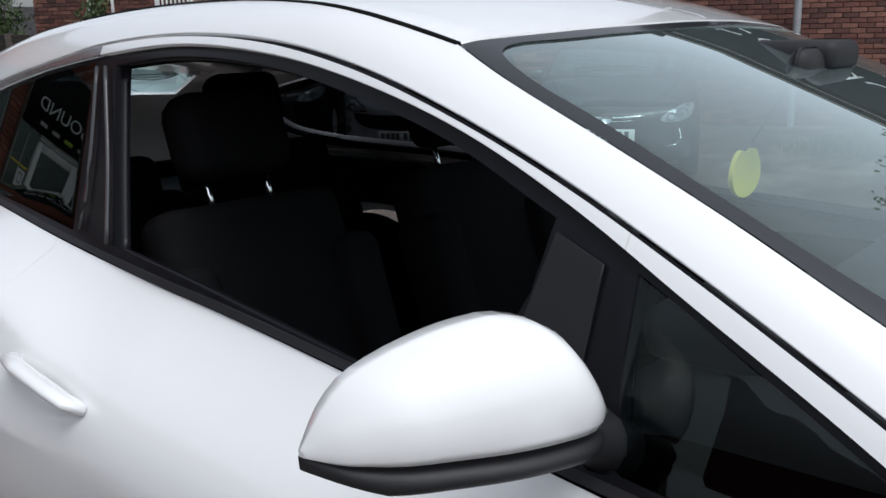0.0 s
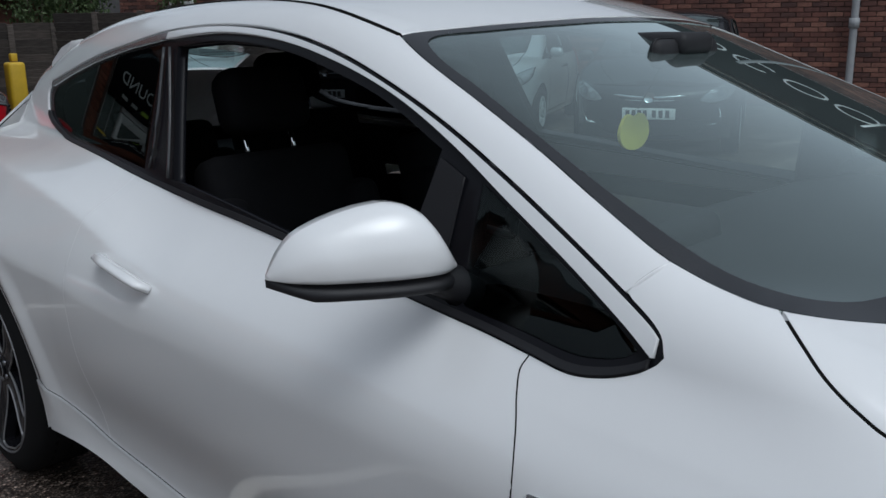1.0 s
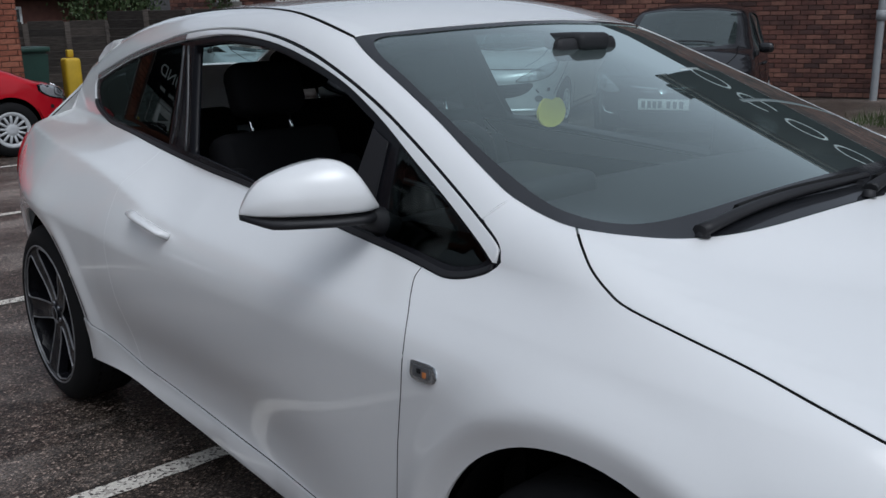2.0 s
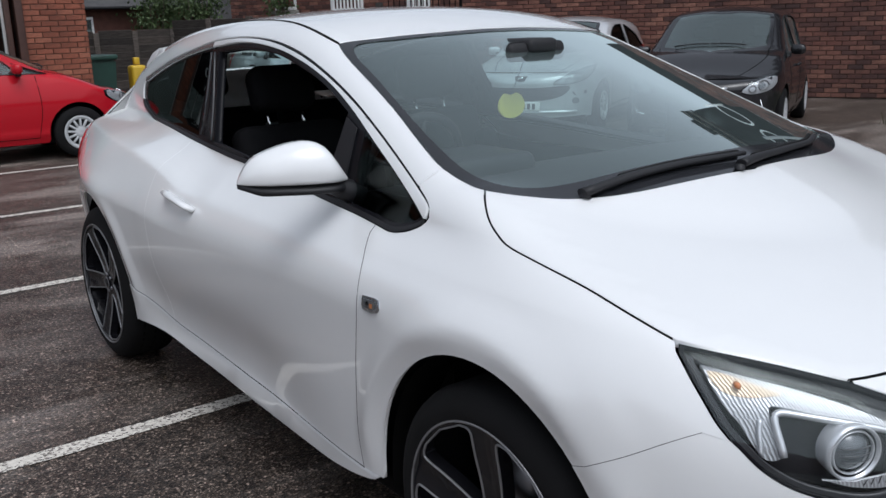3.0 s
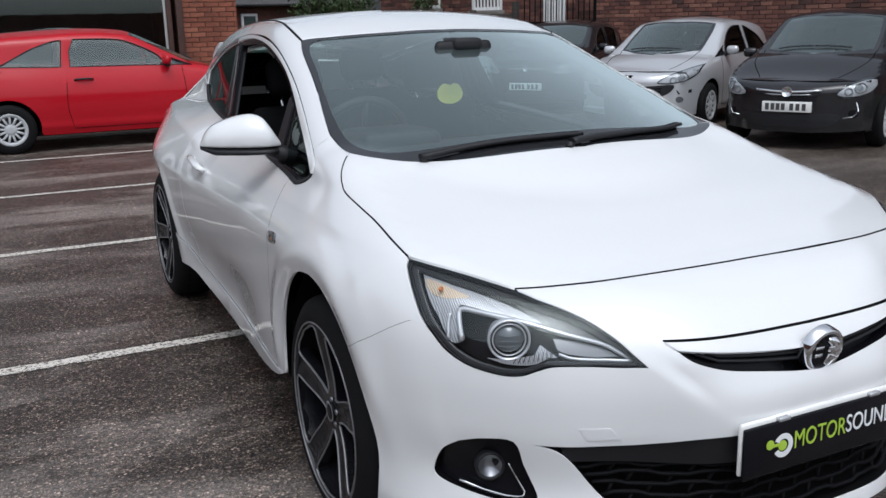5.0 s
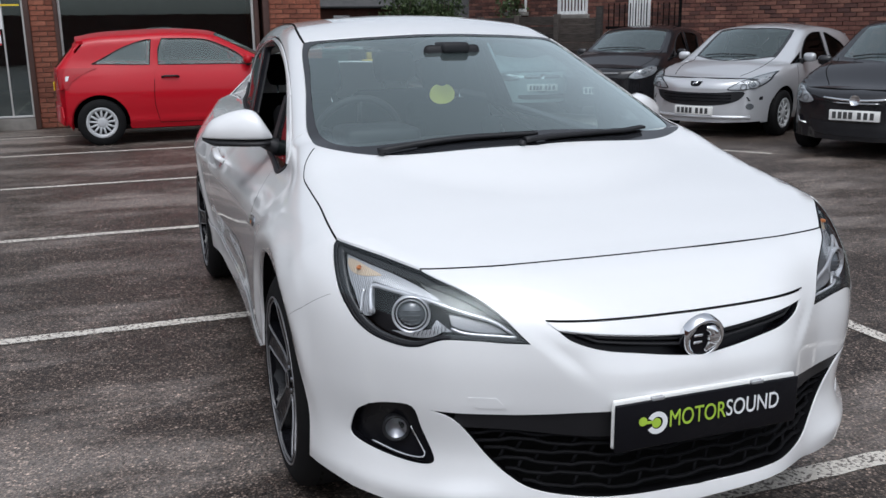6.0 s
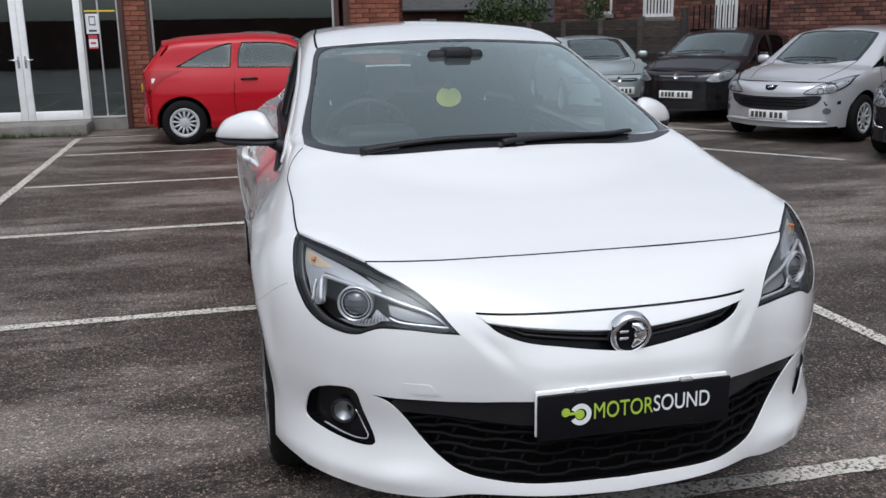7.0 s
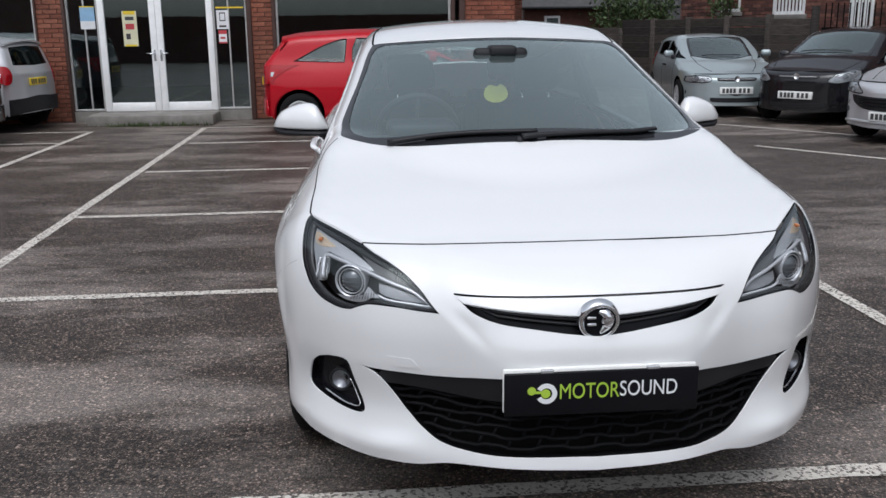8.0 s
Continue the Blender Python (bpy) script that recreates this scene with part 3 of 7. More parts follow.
def brick_mesh(w, d, h, mat):
    key = (round(w, 3), round(d, 3), mat.name)
    if key not in BRICK_MESH:
        bm = bmesh.new()
        bmesh.ops.create_cube(bm, size=1)
        for v in bm.verts:
            v.co = (v.co.x * w, v.co.y * d, v.co.z * h)
        front = [f for f in bm.faces if f.normal.y < -0.5]
        bmesh.ops.bevel(bm, geom=list({e for f in front for e in f.edges}), offset=0.004, segments=1, affect="EDGES")
        me = bpy.data.meshes.new("brick")
        bm.to_mesh(me)
        bm.free()
        me.materials.append(mat)
        BRICK_MESH[key] = me
    return BRICK_MESH[key]


def courses(parent, origin, angle, length, z0, z1, mat, most=10 ** 6, first=0.0, above=0.0):
    """Bricks in stretcher bond along a wall face that starts at origin and runs at that angle; the first ones as objects, the rest joined."""
    c, s = math.cos(radians(angle)), math.sin(radians(angle))
    made, verts, faces = 0, [], []
    row = 0
    z = z0
    while z + 0.065 <= z1 + 1e-6:
        x = -0.1125 if row % 2 else 0.0
        while x < length:
            a, b = max(x, 0.0), min(x + 0.215, length)
            if b - a > 0.03:
                proud = 0.008 + 0.003 * random.random()
                px, py = origin[0] + c * (a + b) / 2, origin[1] + s * (a + b) / 2
                turn = Matrix.Translation((px + s * proud * 0.5, py - c * proud * 0.5, z + 0.0325)) @ pose(0, 0, 0, 0, 0.5 * (random.random() - 0.5), angle)
                if made < most and a >= first and z >= above:
                    ob = new("brick", brick_mesh(b - a, 0.03, 0.065, mat))
                    ob.parent, ob.matrix_basis = parent, turn
                    made += 1
                else:
                    k = len(verts)
                    w, h = (b - a) / 2, 0.0325
                    verts += [tuple(turn @ Vector(q)) for q in ((-w, -0.012, -h), (w, -0.012, -h), (w, -0.012, h), (-w, -0.012, h), (-w + 0.004, -0.016, -h + 0.004), (w - 0.004, -0.016, -h + 0.004), (w - 0.004, -0.016, h - 0.004), (-w + 0.004, -0.016, h - 0.004), (-w, 0.01, -h), (w, 0.01, -h), (w, 0.01, h), (-w, 0.01, h))]
                    faces += [tuple(k + i for i in q) for q in ((4, 5, 6, 7), (0, 1, 5, 4), (1, 2, 6, 5), (2, 3, 7, 6), (3, 0, 4, 7), (8, 9, 1, 0), (9, 10, 2, 1), (10, 11, 3, 2), (11, 8, 0, 3))]
            x += 0.225
        z += 0.075
        row += 1
    if verts:
        me = bpy.data.meshes.new("brickwork")
        me.from_pydata(verts, [], faces)
        me.materials.append(mat)
        ob = new("brickwork", me)
        ob.parent = parent
        tagged(ob, kind="stuff")


# ---- the showroom ----
FACE = 12.3
shop = []
for k, (a, b) in enumerate(((-5.83, -5.43), (-2.42, -2.09), (1.10, 1.92))):
    w = tagged(wall_piece("wall_shop", (a, FACE, 0), (b, FACE + 0.35, 3.3), MORTAR), "orange-red brick pier of a showroom", "wall", kind="structure")
    shop.append((w, a, b))
tagged(wall_piece("wall_shop", (-16, FACE + 0.001, 3.3), (1.92, FACE + 0.35, 4.6), BRICK_RED), "brick wall above the showroom windows", "wall", kind="structure")
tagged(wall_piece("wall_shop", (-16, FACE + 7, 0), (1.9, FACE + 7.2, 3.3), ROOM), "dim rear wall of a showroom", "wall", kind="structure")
tagged(wall_piece("wall_shop", (-16.2, FACE, 0), (-16, FACE + 7.2, 4.6), BRICK_RED), "brick end wall of a showroom", "wall", kind="structure")
side_wall = tagged(wall_piece("wall_shop", (1.70, FACE + 0.35, 0), (1.92, FACE + 7.2, 4.6), BRICK_RED), "brick end wall of a showroom", "wall", kind="structure")
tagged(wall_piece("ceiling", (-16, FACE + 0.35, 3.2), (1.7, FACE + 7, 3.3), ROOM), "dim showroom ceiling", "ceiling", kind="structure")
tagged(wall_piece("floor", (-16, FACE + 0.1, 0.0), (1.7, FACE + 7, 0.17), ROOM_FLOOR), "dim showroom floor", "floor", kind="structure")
tagged(wall_piece("roof", (-16.4, FACE - 0.3, 4.6), (2.1, FACE + 7.4, 4.75), ROOF_SLATE), "flat dark showroom roof", "roof", kind="structure")
tagged(wall_piece("baseboard", (-16, FACE - 0.02, 0), (-5.83, FACE + 0.1, 0.20), BRICK_RED), "low brick plinth under the windows", "wall", kind="structure")
tagged(wall_piece("baseboard", (-2.09, FACE - 0.02, 0), (1.10, FACE + 0.1, 0.20), BRICK_RED), "low brick plinth under the windows", "wall", kind="structure")
tagged(wall_piece("baseboard", (-5.43, FACE - 0.02, 0), (-2.42, FACE + 0.1, 0.17), CONCRETE), "concrete threshold", "wall", kind="structure")
tagged(block("step", (-4.98, 11.50, 0), (-3.02, FACE - 0.02, 0.165), CONCRETE, bevel=0.012), "stained concrete door step", "step", kind="structure")
for x0, x1 in ((-5.86, -5.83), (-5.43, -5.38), (-2.50, -2.42), (-2.09, -2.03), (0.86, 0.93), (1.0, 1.10)):
    tagged(block("post", (x0, FACE - 0.05, 0.0), (x1, FACE + 0.2, 3.3), BROWN_FRAME, bevel=0.006), "dark brown painted post", "post", kind="structure")


def glazing(name, x0, x1, z0, z1, bar, mat, label, mullions=()):
    """A framed window in the showroom's front."""
    w = tagged(new(name), label, "window", kind="structure")
    for a, b, c, d in ((x0, x0 + bar, z0, z1), (x1 - bar, x1, z0, z1), (x0 + bar, x1 - bar, z0, z0 + bar), (x0 + bar, x1 - bar, z1 - bar, z1)):
        block("window_frame", (a, FACE + 0.02, c), (b, FACE + 0.09, d), mat, w, bevel=0.004)
    for x in mullions:
        block("mullion", (x - 0.012, FACE + 0.03, z0 + bar), (x + 0.012, FACE + 0.08, z1 - bar), mat, w, bevel=0.003)
    block("pane", (x0 + bar, FACE + 0.05, z0 + bar), (x1 - bar, FACE + 0.056, z1 - bar), WINDOW, w).visible_shadow = False
    return w


glazing("window_1", -15.9, -5.86, 0.20, 3.2, 0.045, GREY_FRAME, "dark showroom window", (-13.4, -10.9, -8.4))
glazing("window_2", -5.38, -4.88, 0.18, 3.2, 0.03, GREY_FRAME, "narrow dark sidelight beside the doors", (-5.10,))
glazing("window_3", -3.05, -2.50, 0.18, 3.2, 0.03, GREY_FRAME, "narrow dark sidelight beside the doors", (-2.80,))
glazing("window_4", -2.03, 0.86, 0.20, 3.2, 0.035, GREY_FRAME, "wide dark showroom window")
tagged(block("door_frame", (-4.88, FACE - 0.01, 2.26), (-3.05, FACE + 0.1, 2.33), WHITE_FRAME), "white head of the door frame", "door frame", kind="structure")
shop_sign = tagged(block("sign_board", (-5.36, FACE - 0.06, 2.34), (-2.52, FACE + 0.0, 3.28), TRIM, bevel=0.01), "black sign board with thin white lettering over the doors", "sign")
over = Matrix.Translation((0, FACE - 0.061, 0)) @ pose(0, 0, 0, 90, 0, 0)
lettering("print", "MOTORSOUND", 0.24, PALE, shop_sign, over @ pose(-3.94, 2.68, 0), "thin white lettering", wide=2.3)
for k in range(7):
    block("print_bar", (-4.9 + 0.3 * k, FACE - 0.064, 2.42), (-4.72 + 0.3 * k, FACE - 0.061, 2.47), LIME if k % 3 == 1 else GREY_FRAME, shop_sign)
for x0, x1, hinge in ((-4.88, -3.965, -1), (-3.965, -3.05, 1)):
    d = tagged(new("door_1"), "white framed glass showroom door, closed", "door", kind="structure")
    for a, b, c, e in ((x0, x0 + 0.105, 0.17, 2.25), (x1 - 0.105, x1, 0.17, 2.25), (x0 + 0.105, x1 - 0.105, 0.17, 0.31), (x0 + 0.105, x1 - 0.105, 2.14, 2.25)):
        block("door_rail", (a + 0.002, FACE + 0.0, c), (b - 0.002, FACE + 0.07, e), WHITE_FRAME, d, bevel=0.006)
    block("pane", (x0 + 0.105, FACE + 0.03, 0.31), (x1 - 0.105, FACE + 0.036, 2.14), WINDOW, d).visible_shadow = False
    hx = x1 - 0.05 if hinge < 0 else x0 + 0.05
    tube("door_handle", [(hx, FACE - 0.01, 1.10), (hx, FACE - 0.05, 1.10), (hx - hinge * -0.12, FACE - 0.05, 1.105)], 0.010, CHROME, d, sides=8, label="metal lever handle")
    block("lock_plate", (hx - 0.016, FACE - 0.012, 0.98), (hx + 0.016, FACE + 0.0, 1.16), LAMP_SILVER, d, bevel=0.003)


def poster(x0, x1, z0, z1, mat, label, bars=()):
    ob = block("poster", (x0, FACE + 0.045, z0), (x1, FACE + 0.049, z1), mat)
    tagged(ob, label, "poster")
    for (a, b, c, d, ink) in bars:
        block("print", (x0 + (x1 - x0) * a, FACE + 0.0435, z0 + (z1 - z0) * c), (x0 + (x1 - x0) * b, FACE + 0.0448, z0 + (z1 - z0) * d), ink, ob)
    ob.location.y = -0.018
    return ob


poster(-4.50, -4.27, 1.22, 1.78, POSTER_CREAM, "cream notice with dark print on a glass door", ((0.1, 0.9, 0.90, 1.0, YELLOW_TAPE), (0.2, 0.8, 0.74, 0.84, INK), (0.2, 0.8, 0.48, 0.64, POSTER_RED), (0.2, 0.5, 0.2, 0.36, INK), (0.1, 0.9, 0.0, 0.05, YELLOW_TAPE)))
poster(-5.16, -4.93, 1.50, 1.86, POSTER_BLUE, "blue and white poster in the sidelight", ((0.0, 1.0, 0.0, 0.35, PALE), (0.0, 1.0, 0.95, 1.0, YELLOW_TAPE)))
poster(-2.99, -2.80, 1.48, 1.78, PALE, "white warning sign in the sidelight", ((0.2, 0.8, 0.1, 0.2, INK), (0.25, 0.75, 0.42, 0.48, INK), (0.25, 0.31, 0.48, 0.82, INK), (0.69, 0.75, 0.48, 0.82, INK), (0.25, 0.75, 0.82, 0.88, INK)))
poster(-2.97, -2.84, 1.25, 1.46, PALE, "small red and white notice in the sidelight", ((0.0, 1.0, 0.72, 1.0, POSTER_RED), (0.0, 1.0, 0.0, 0.12, POSTER_RED), (0.2, 0.8, 0.35, 0.5, POSTER_RED)))
tagged(block("tape_strip", (-3.0, FACE + 0.028, 1.81), (-2.55, FACE + 0.031, 1.835), YELLOW_TAPE), "strip of yellow tape on the sidelight", "tape")

# block behind the showroom's corner
back = tagged(wall_piece("wall_yard", (1.96, 15.2, 0), (2.56, 18.4, 4.2), MORTAR), "brick outbuilding behind the showroom", "wall", kind="structure")
# near-black block stands in for the darkness of the passage
tagged(wall_piece("wall_yard", (2.56, 18.0, 0), (3.20, 18.2, 1.6), VOID), "dark passage end behind the showroom", "wall", kind="structure")

# ---- the tall old brick building along the yard ----
WA, WB = Vector((7.0, 18.6)), Vector((15.4, -1.0))
run = (WA - WB).length
ang = math.degrees(math.atan2(WB.y - WA.y, WB.x - WA.x))
long_wall = Matrix.Translation((WA.x, WA.y, 0)) @ pose(0, 0, 0, 0, 0, ang)
tall = tagged(block("wall_old", (0, 0.02, 0), (run, 0.5, 3.6), MORTAR_DARK, m=long_wall), "tall old sooty brick building beside the yard", "wall", kind="structure")
tagged(block("roof", (-0.2, -0.15, 3.6), (10.4, 5.0, 3.75), ROOF_SLATE, m=long_wall), "dark eaves of the old building", "roof", kind="structure")
tagged(block("wall_upper", (13.0, 0.02, 3.76), (run, 0.5, 7.3), BRICK_PLAIN, m=long_wall), "upper storey of the old brick building", "wall", kind="structure")
tagged(block("roof", (12.9, -0.10, 7.36), (run + 0.2, 0.8, 7.48), TRIM, m=long_wall), "dark eaves of the upper storey", "roof", kind="structure")
fascia = tagged(block("sign_board", (13.0, -0.14, 3.7), (21.0, 0.0, 6.75), MESH, bevel=0.02, m=long_wall), "long black fascia board high on the old building", "sign")
# unseen black block, added only to extend the dark reflection in the windscreen
tagged(block("wall_step", (10.6, 0.01, 3.76), (12.99, 0.5, 5.2), MESH, m=long_wall), "unseen black block added to darken the windscreen reflection beside the fascia", "wall", kind="structure")
for i, z in enumerate((6.82, 6.98, 7.14, 7.30)):
    block("cornice_strip", (12.95, -0.16 - 0.03 * i, z), (21.1, 0.0, z + 0.055), CONCRETE if i % 2 else TRIM, fascia, m=long_wall)


def sign_stroke(x, z, r, a0, a1, stem=None):
    """One thin stroke of the fascia's emblem row: an arc, with a stem where there is one."""
    pts = [(x + r * math.cos(radians(a0 + (a1 - a0) * i / 20)), z + r * math.sin(radians(a0 + (a1 - a0) * i / 20))) for i in range(21)]
    tube("sign_stroke", [long_wall @ Vector((px, -0.15, pz)) for px, pz in pts], 0.035, PALE, fascia, sides=6)
    if stem:
        tube("sign_stroke", [long_wall @ Vector((x + stem[0], -0.15, z + q)) for q in stem[1:]], 0.035, PALE, fascia, sides=6)


for k, (a0, a1, stem) in enumerate(((-180, 180, (-0.36, -0.36, 0.75)), (40, 320, None), (-180, 180, None), (-180, 180, (0.36, -0.36, 0.75)), (180, 360, None), (0, 180, None), (-180, 180, None))):
    sign_stroke(13.3 + 0.92 * k, 4.95, 0.36, a0, a1, stem)
flood = tagged(block("floodlight", (13.25, -1.15, 7.10), (13.75, -0.75, 7.26), TRIM, bevel=0.02, m=long_wall), "black floodlight on an arm above the fascia", "floodlight")
tube("arm", [long_wall @ Vector(q) for q in ((13.5, -0.75, 7.2), (13.6, -0.4, 7.22), (13.7, 0.0, 7.1))], 0.03, BLACK, flood)
for x, half, low, high, bars in ((1.6, 0.30, 1.74, 2.7, 0), (3.24, 0.42, 1.66, 2.75, 8), (5.0, 0.27, 1.30, 2.9, 6)):
    w = tagged(new("window_5"), "white barred window in old brick" if bars else "small white window in old brick", "window", kind="structure")
    w.matrix_basis = long_wall
    for a0, a1, c0, c1 in ((x - half, x - half + 0.07, low, high), (x + half - 0.07, x + half, low, high), (x - half + 0.07, x + half - 0.07, low, low + 0.07), (x - half + 0.07, x + half - 0.07, high - 0.07, high)):
        block("window_frame", (a0, -0.03, c0), (a1, 0.0, c1), WHITE_FRAME, w, bevel=0.006)
    block("pane", (x - half + 0.07, -0.018, low + 0.07), (x + half - 0.07, -0.013, high - 0.07), TINTED, w)
    for q in range(bars):
        c = x - half + 0.10 + q * (2 * half - 0.20) / (bars - 1)
        block("bar", (c - 0.016, -0.06, low - 0.02), (c + 0.016, -0.035, high), WHITE_FRAME, w)
    block("sill", (x - half - 0.06, -0.10, low - 0.09), (x + half + 0.06, -0.012, low - 0.002), CONCRETE, w, bevel=0.008)
pole = tagged(turned("drainpipe", [(0, 0.055), (5.5, 0.055)], STEEL_POLE, None, Matrix.Translation((12.35, 5.55, 0)) @ pose(0, 0, 0, 0, -90, 0), 16), "grey metal pipe standing against old brick", "pipe")
turned("collar", [(1.2, 0.058), (1.2, 0.075), (1.35, 0.075), (1.35, 0.058)], STEEL_POLE, pole, Matrix.Translation((12.35, 5.55, 0)) @ pose(0, 0, 0, 0, -90, 0), 16)

tagged(block("wall_gable", (23.4, 0.6, 3.5), (28.0, 6.0, 13.6), BRICK_PLAIN, m=long_wall), "tall brick gable beyond the old building", "wall", kind="structure")


def tall_tree(at, height, seed):
    """A tapered trunk with limbs and a loose crown of single leaves in clumps."""
    rnd = random.Random(seed)
    tree = tagged(new("tree"), "tall thin-leaved tree beyond the old building", "tree")
    tree.matrix_basis = pose(at.x, at.y, 0)
    tube("trunk", [(0, 0, 0), (0.1, 0.05, height * 0.45), (-0.05, 0.1, height * 0.95)], lambda q: 0.28 * (1 - 0.85 * q), BARK, tree, sides=10)
    verts, faces = [], []
    for k in range(26):
        z0 = height * (0.50 + 0.46 * k / 26)
        a = k * 2.4 + rnd.random()
        reach = (height - z0) * 0.38 + 0.5
        tip = Vector((reach * math.cos(a), reach * math.sin(a), z0 + 0.5 + rnd.random() * 0.5))
        tube("limb", [(0, 0, z0), tip * 0.5 + Vector((0, 0, z0 * 0.5 - 0.1)), tip], lambda q: 0.06 * (1 - 0.8 * q), BARK, tree, sides=5)
        for _ in range(130):
            q = Vector((0, 0, z0)).lerp(tip, 0.3 + 0.7 * rnd.random()) + Vector((rnd.gauss(0, 0.22), rnd.gauss(0, 0.22), rnd.gauss(0, 0.16)))
            mm = Matrix.Translation(q) @ Euler((rnd.random() * 6, rnd.random() * 6, rnd.random() * 6)).to_matrix().to_4x4()
            w = 0.07 + 0.06 * rnd.random()
            n0 = len(verts)
            verts += [tuple(mm @ Vector(c)) for c in ((-w, 0, 0), (0, -w * 0.5, 0.01), (w, 0, 0), (0, w * 0.5, 0.01))]
            faces.append((n0, n0 + 1, n0 + 2, n0 + 3))
    me = bpy.data.meshes.new("crown")
    me.from_pydata(verts, [], faces)
    part("crown", me, LEAF, tree)


tall_tree(long_wall @ Vector((21.9, 2.6, 0)), 14.0, 21)

# ---- unseen brick walls added behind the camera to block low sky light ----
tagged(block("wall_units", (-13.0, -16.0, 0), (-12.5, 7.0, 3.9), BRICK_PLAIN), "unseen plain brick wall added to keep low sky light off the flank", "wall", kind="structure")
tagged(block("wall_street", (-12.5, -17.0, 0), (16.0, -16.5, 2.1), BRICK_PLAIN), "unseen plain brick wall added to close the end of the yard", "wall", kind="structure")

# ---- timber fence behind the parked cars ----
fence = tagged(new("fence"), "dark stained timber fence with horizontal boards", "fence")
for start, stop, bays, top0, top1, rise in (((3.2, 19.0), (5.55, 18.6), 3, 1.36, 1.42, 0.150), ((5.55, 18.6), (8.15, 14.2), 5, 1.60, 1.68, 0.172)):
    FA, FB = Vector(start), Vector(stop)
    span = (FB - FA).length / bays
    fang = math.degrees(math.atan2(FB.y - FA.y, FB.x - FA.x))
    fm = Matrix.Translation((FA.x, FA.y, 0)) @ pose(0, 0, 0, 0, 0, fang)
    for i in range(bays + 1):
        if i or top0 < 1.5:
            block("post", (i * span - 0.055, -0.07, 0), (i * span + 0.055, 0.05, top0 + (top1 - top0) * i / bays + (0.12 if i == bays and top0 > 1.5 else 0)), FENCE_WOOD, fence, bevel=0.006, m=fm)
    for i in range(bays):
        for r in range(9):
            z = 0.04 + r * rise
            tilt = fm @ pose(0, 0.0, z, 8 + 2 * random.random(), 0.6 * (random.random() - 0.5), 0)
            block("board", (i * span + 0.055, -0.012, 0), (i * span + span - 0.055, 0.012, 0.18), FENCE_WOOD, fence, m=tilt)

# ---- iron gate beside the fence ----
gate_m = Matrix.Translation((8.24, 14.1, 0)) @ pose(0, 0, 0, 0, 0, -42)
railing = tagged(new("railing"), "black iron yard railing", "railing")
railing.matrix_basis = gate_m
for i in range(13):
    block("bar", (0.04 + i * 0.11, -0.01, 0.1), (0.06 + i * 0.11, 0.01, 1.85), VOID, railing)
for z in (0.2, 1.34):
    block("rail", (0.0, -0.02, z), (1.45, 0.02, z + 0.06), VOID, railing)
block("gate_post", (1.45, -0.03, 0), (1.51, 0.03, 2.3), VOID, railing)

# ---- low house behind the fence ----
house = tagged(new("house"), "low brick house with slate roof behind the fence", "house")
block("wall", (3.6, 20.8, 0), (7.4, 21.1, 2.0), BRICK_PLAIN, house)
bm = bmesh.new()
vs = [bm.verts.new(q) for q in ((3.3, 20.5, 1.95), (7.6, 20.5, 1.95), (7.6, 24.0, 4.4), (5.6, 24.0, 4.4), (3.3, 24.0, 1.95), (7.6, 24.0, 1.95))]
for q in ((0, 1, 2, 3), (0, 3, 4), (1, 5, 2), (3, 2, 5, 4), (0, 4, 5, 1)):
    bm.faces.new([vs[i] for i in q])
bmesh.ops.recalc_face_normals(bm, faces=bm.faces)
part("roof", bm, ROOF_SLATE, house)
block("gutter", (3.3, 20.44, 1.90), (7.6, 20.52, 1.97), BLACK, house, bevel=0.02)
w = block("window", (4.10, 20.72, 1.16), (4.52, 20.79, 1.74), WHITE_FRAME, house, "small white window", 0.01)
block("pane", (4.16, 20.70, 1.22), (4.46, 20.715, 1.68), CAR_GLASS, w)
tagged(block("hedge_wall", (-30, 40, 0), (40, 41, 3.0), ROOF_SLATE), "distant dark roofs beyond the yard", "backdrop", kind="structure")

# ---- bins ----
bin_ob = tagged(new("wheelie_bin"), "dark green wheeled bin beside the brick corner", "bin")
bm = bmesh.new()
bmesh.ops.create_cone(bm, cap_ends=True, segments=4, radius1=0.33, radius2=0.41, depth=0.92, matrix=Matrix.Translation((0, 0, 0.52)) @ pose(0, 0, 0, 0, 0, 45))
bmesh.ops.bevel(bm, geom=bm.edges[:], offset=0.03, segments=2, affect="EDGES")
part("body", bm, BIN_GREEN, bin_ob)
block("lid", (-0.31, -0.33, 0.98), (0.31, 0.31, 1.06), BIN_GREEN, bin_ob, bevel=0.025)
tube("handle", [(-0.22, 0.34, 0.98), (0.22, 0.34, 0.98)], 0.016, BIN_GREEN, bin_ob)
for x in (-0.24, 0.24):
    turned("wheel", [(-0.025, 0.0), (-0.025, 0.10), (0.025, 0.10), (0.025, 0.0)], RUBBER, bin_ob, Matrix.Translation((x, 0.26, 0.10)), 20)
bin_ob.matrix_basis = pose(2.42, 13.9, 0)
can = tagged(new("yellow_container"), "upright yellow plastic container beside a bin", "container")
block("body", (-0.13, -0.13, 0), (0.13, 0.13, 0.84), BIN_YELLOW, can, bevel=0.05, segments=3)
block("neck", (-0.05, -0.05, 0.85), (0.05, 0.05, 0.97), BIN_YELLOW, can, bevel=0.015)
can.matrix_basis = pose(3.35, 14.6, 0)


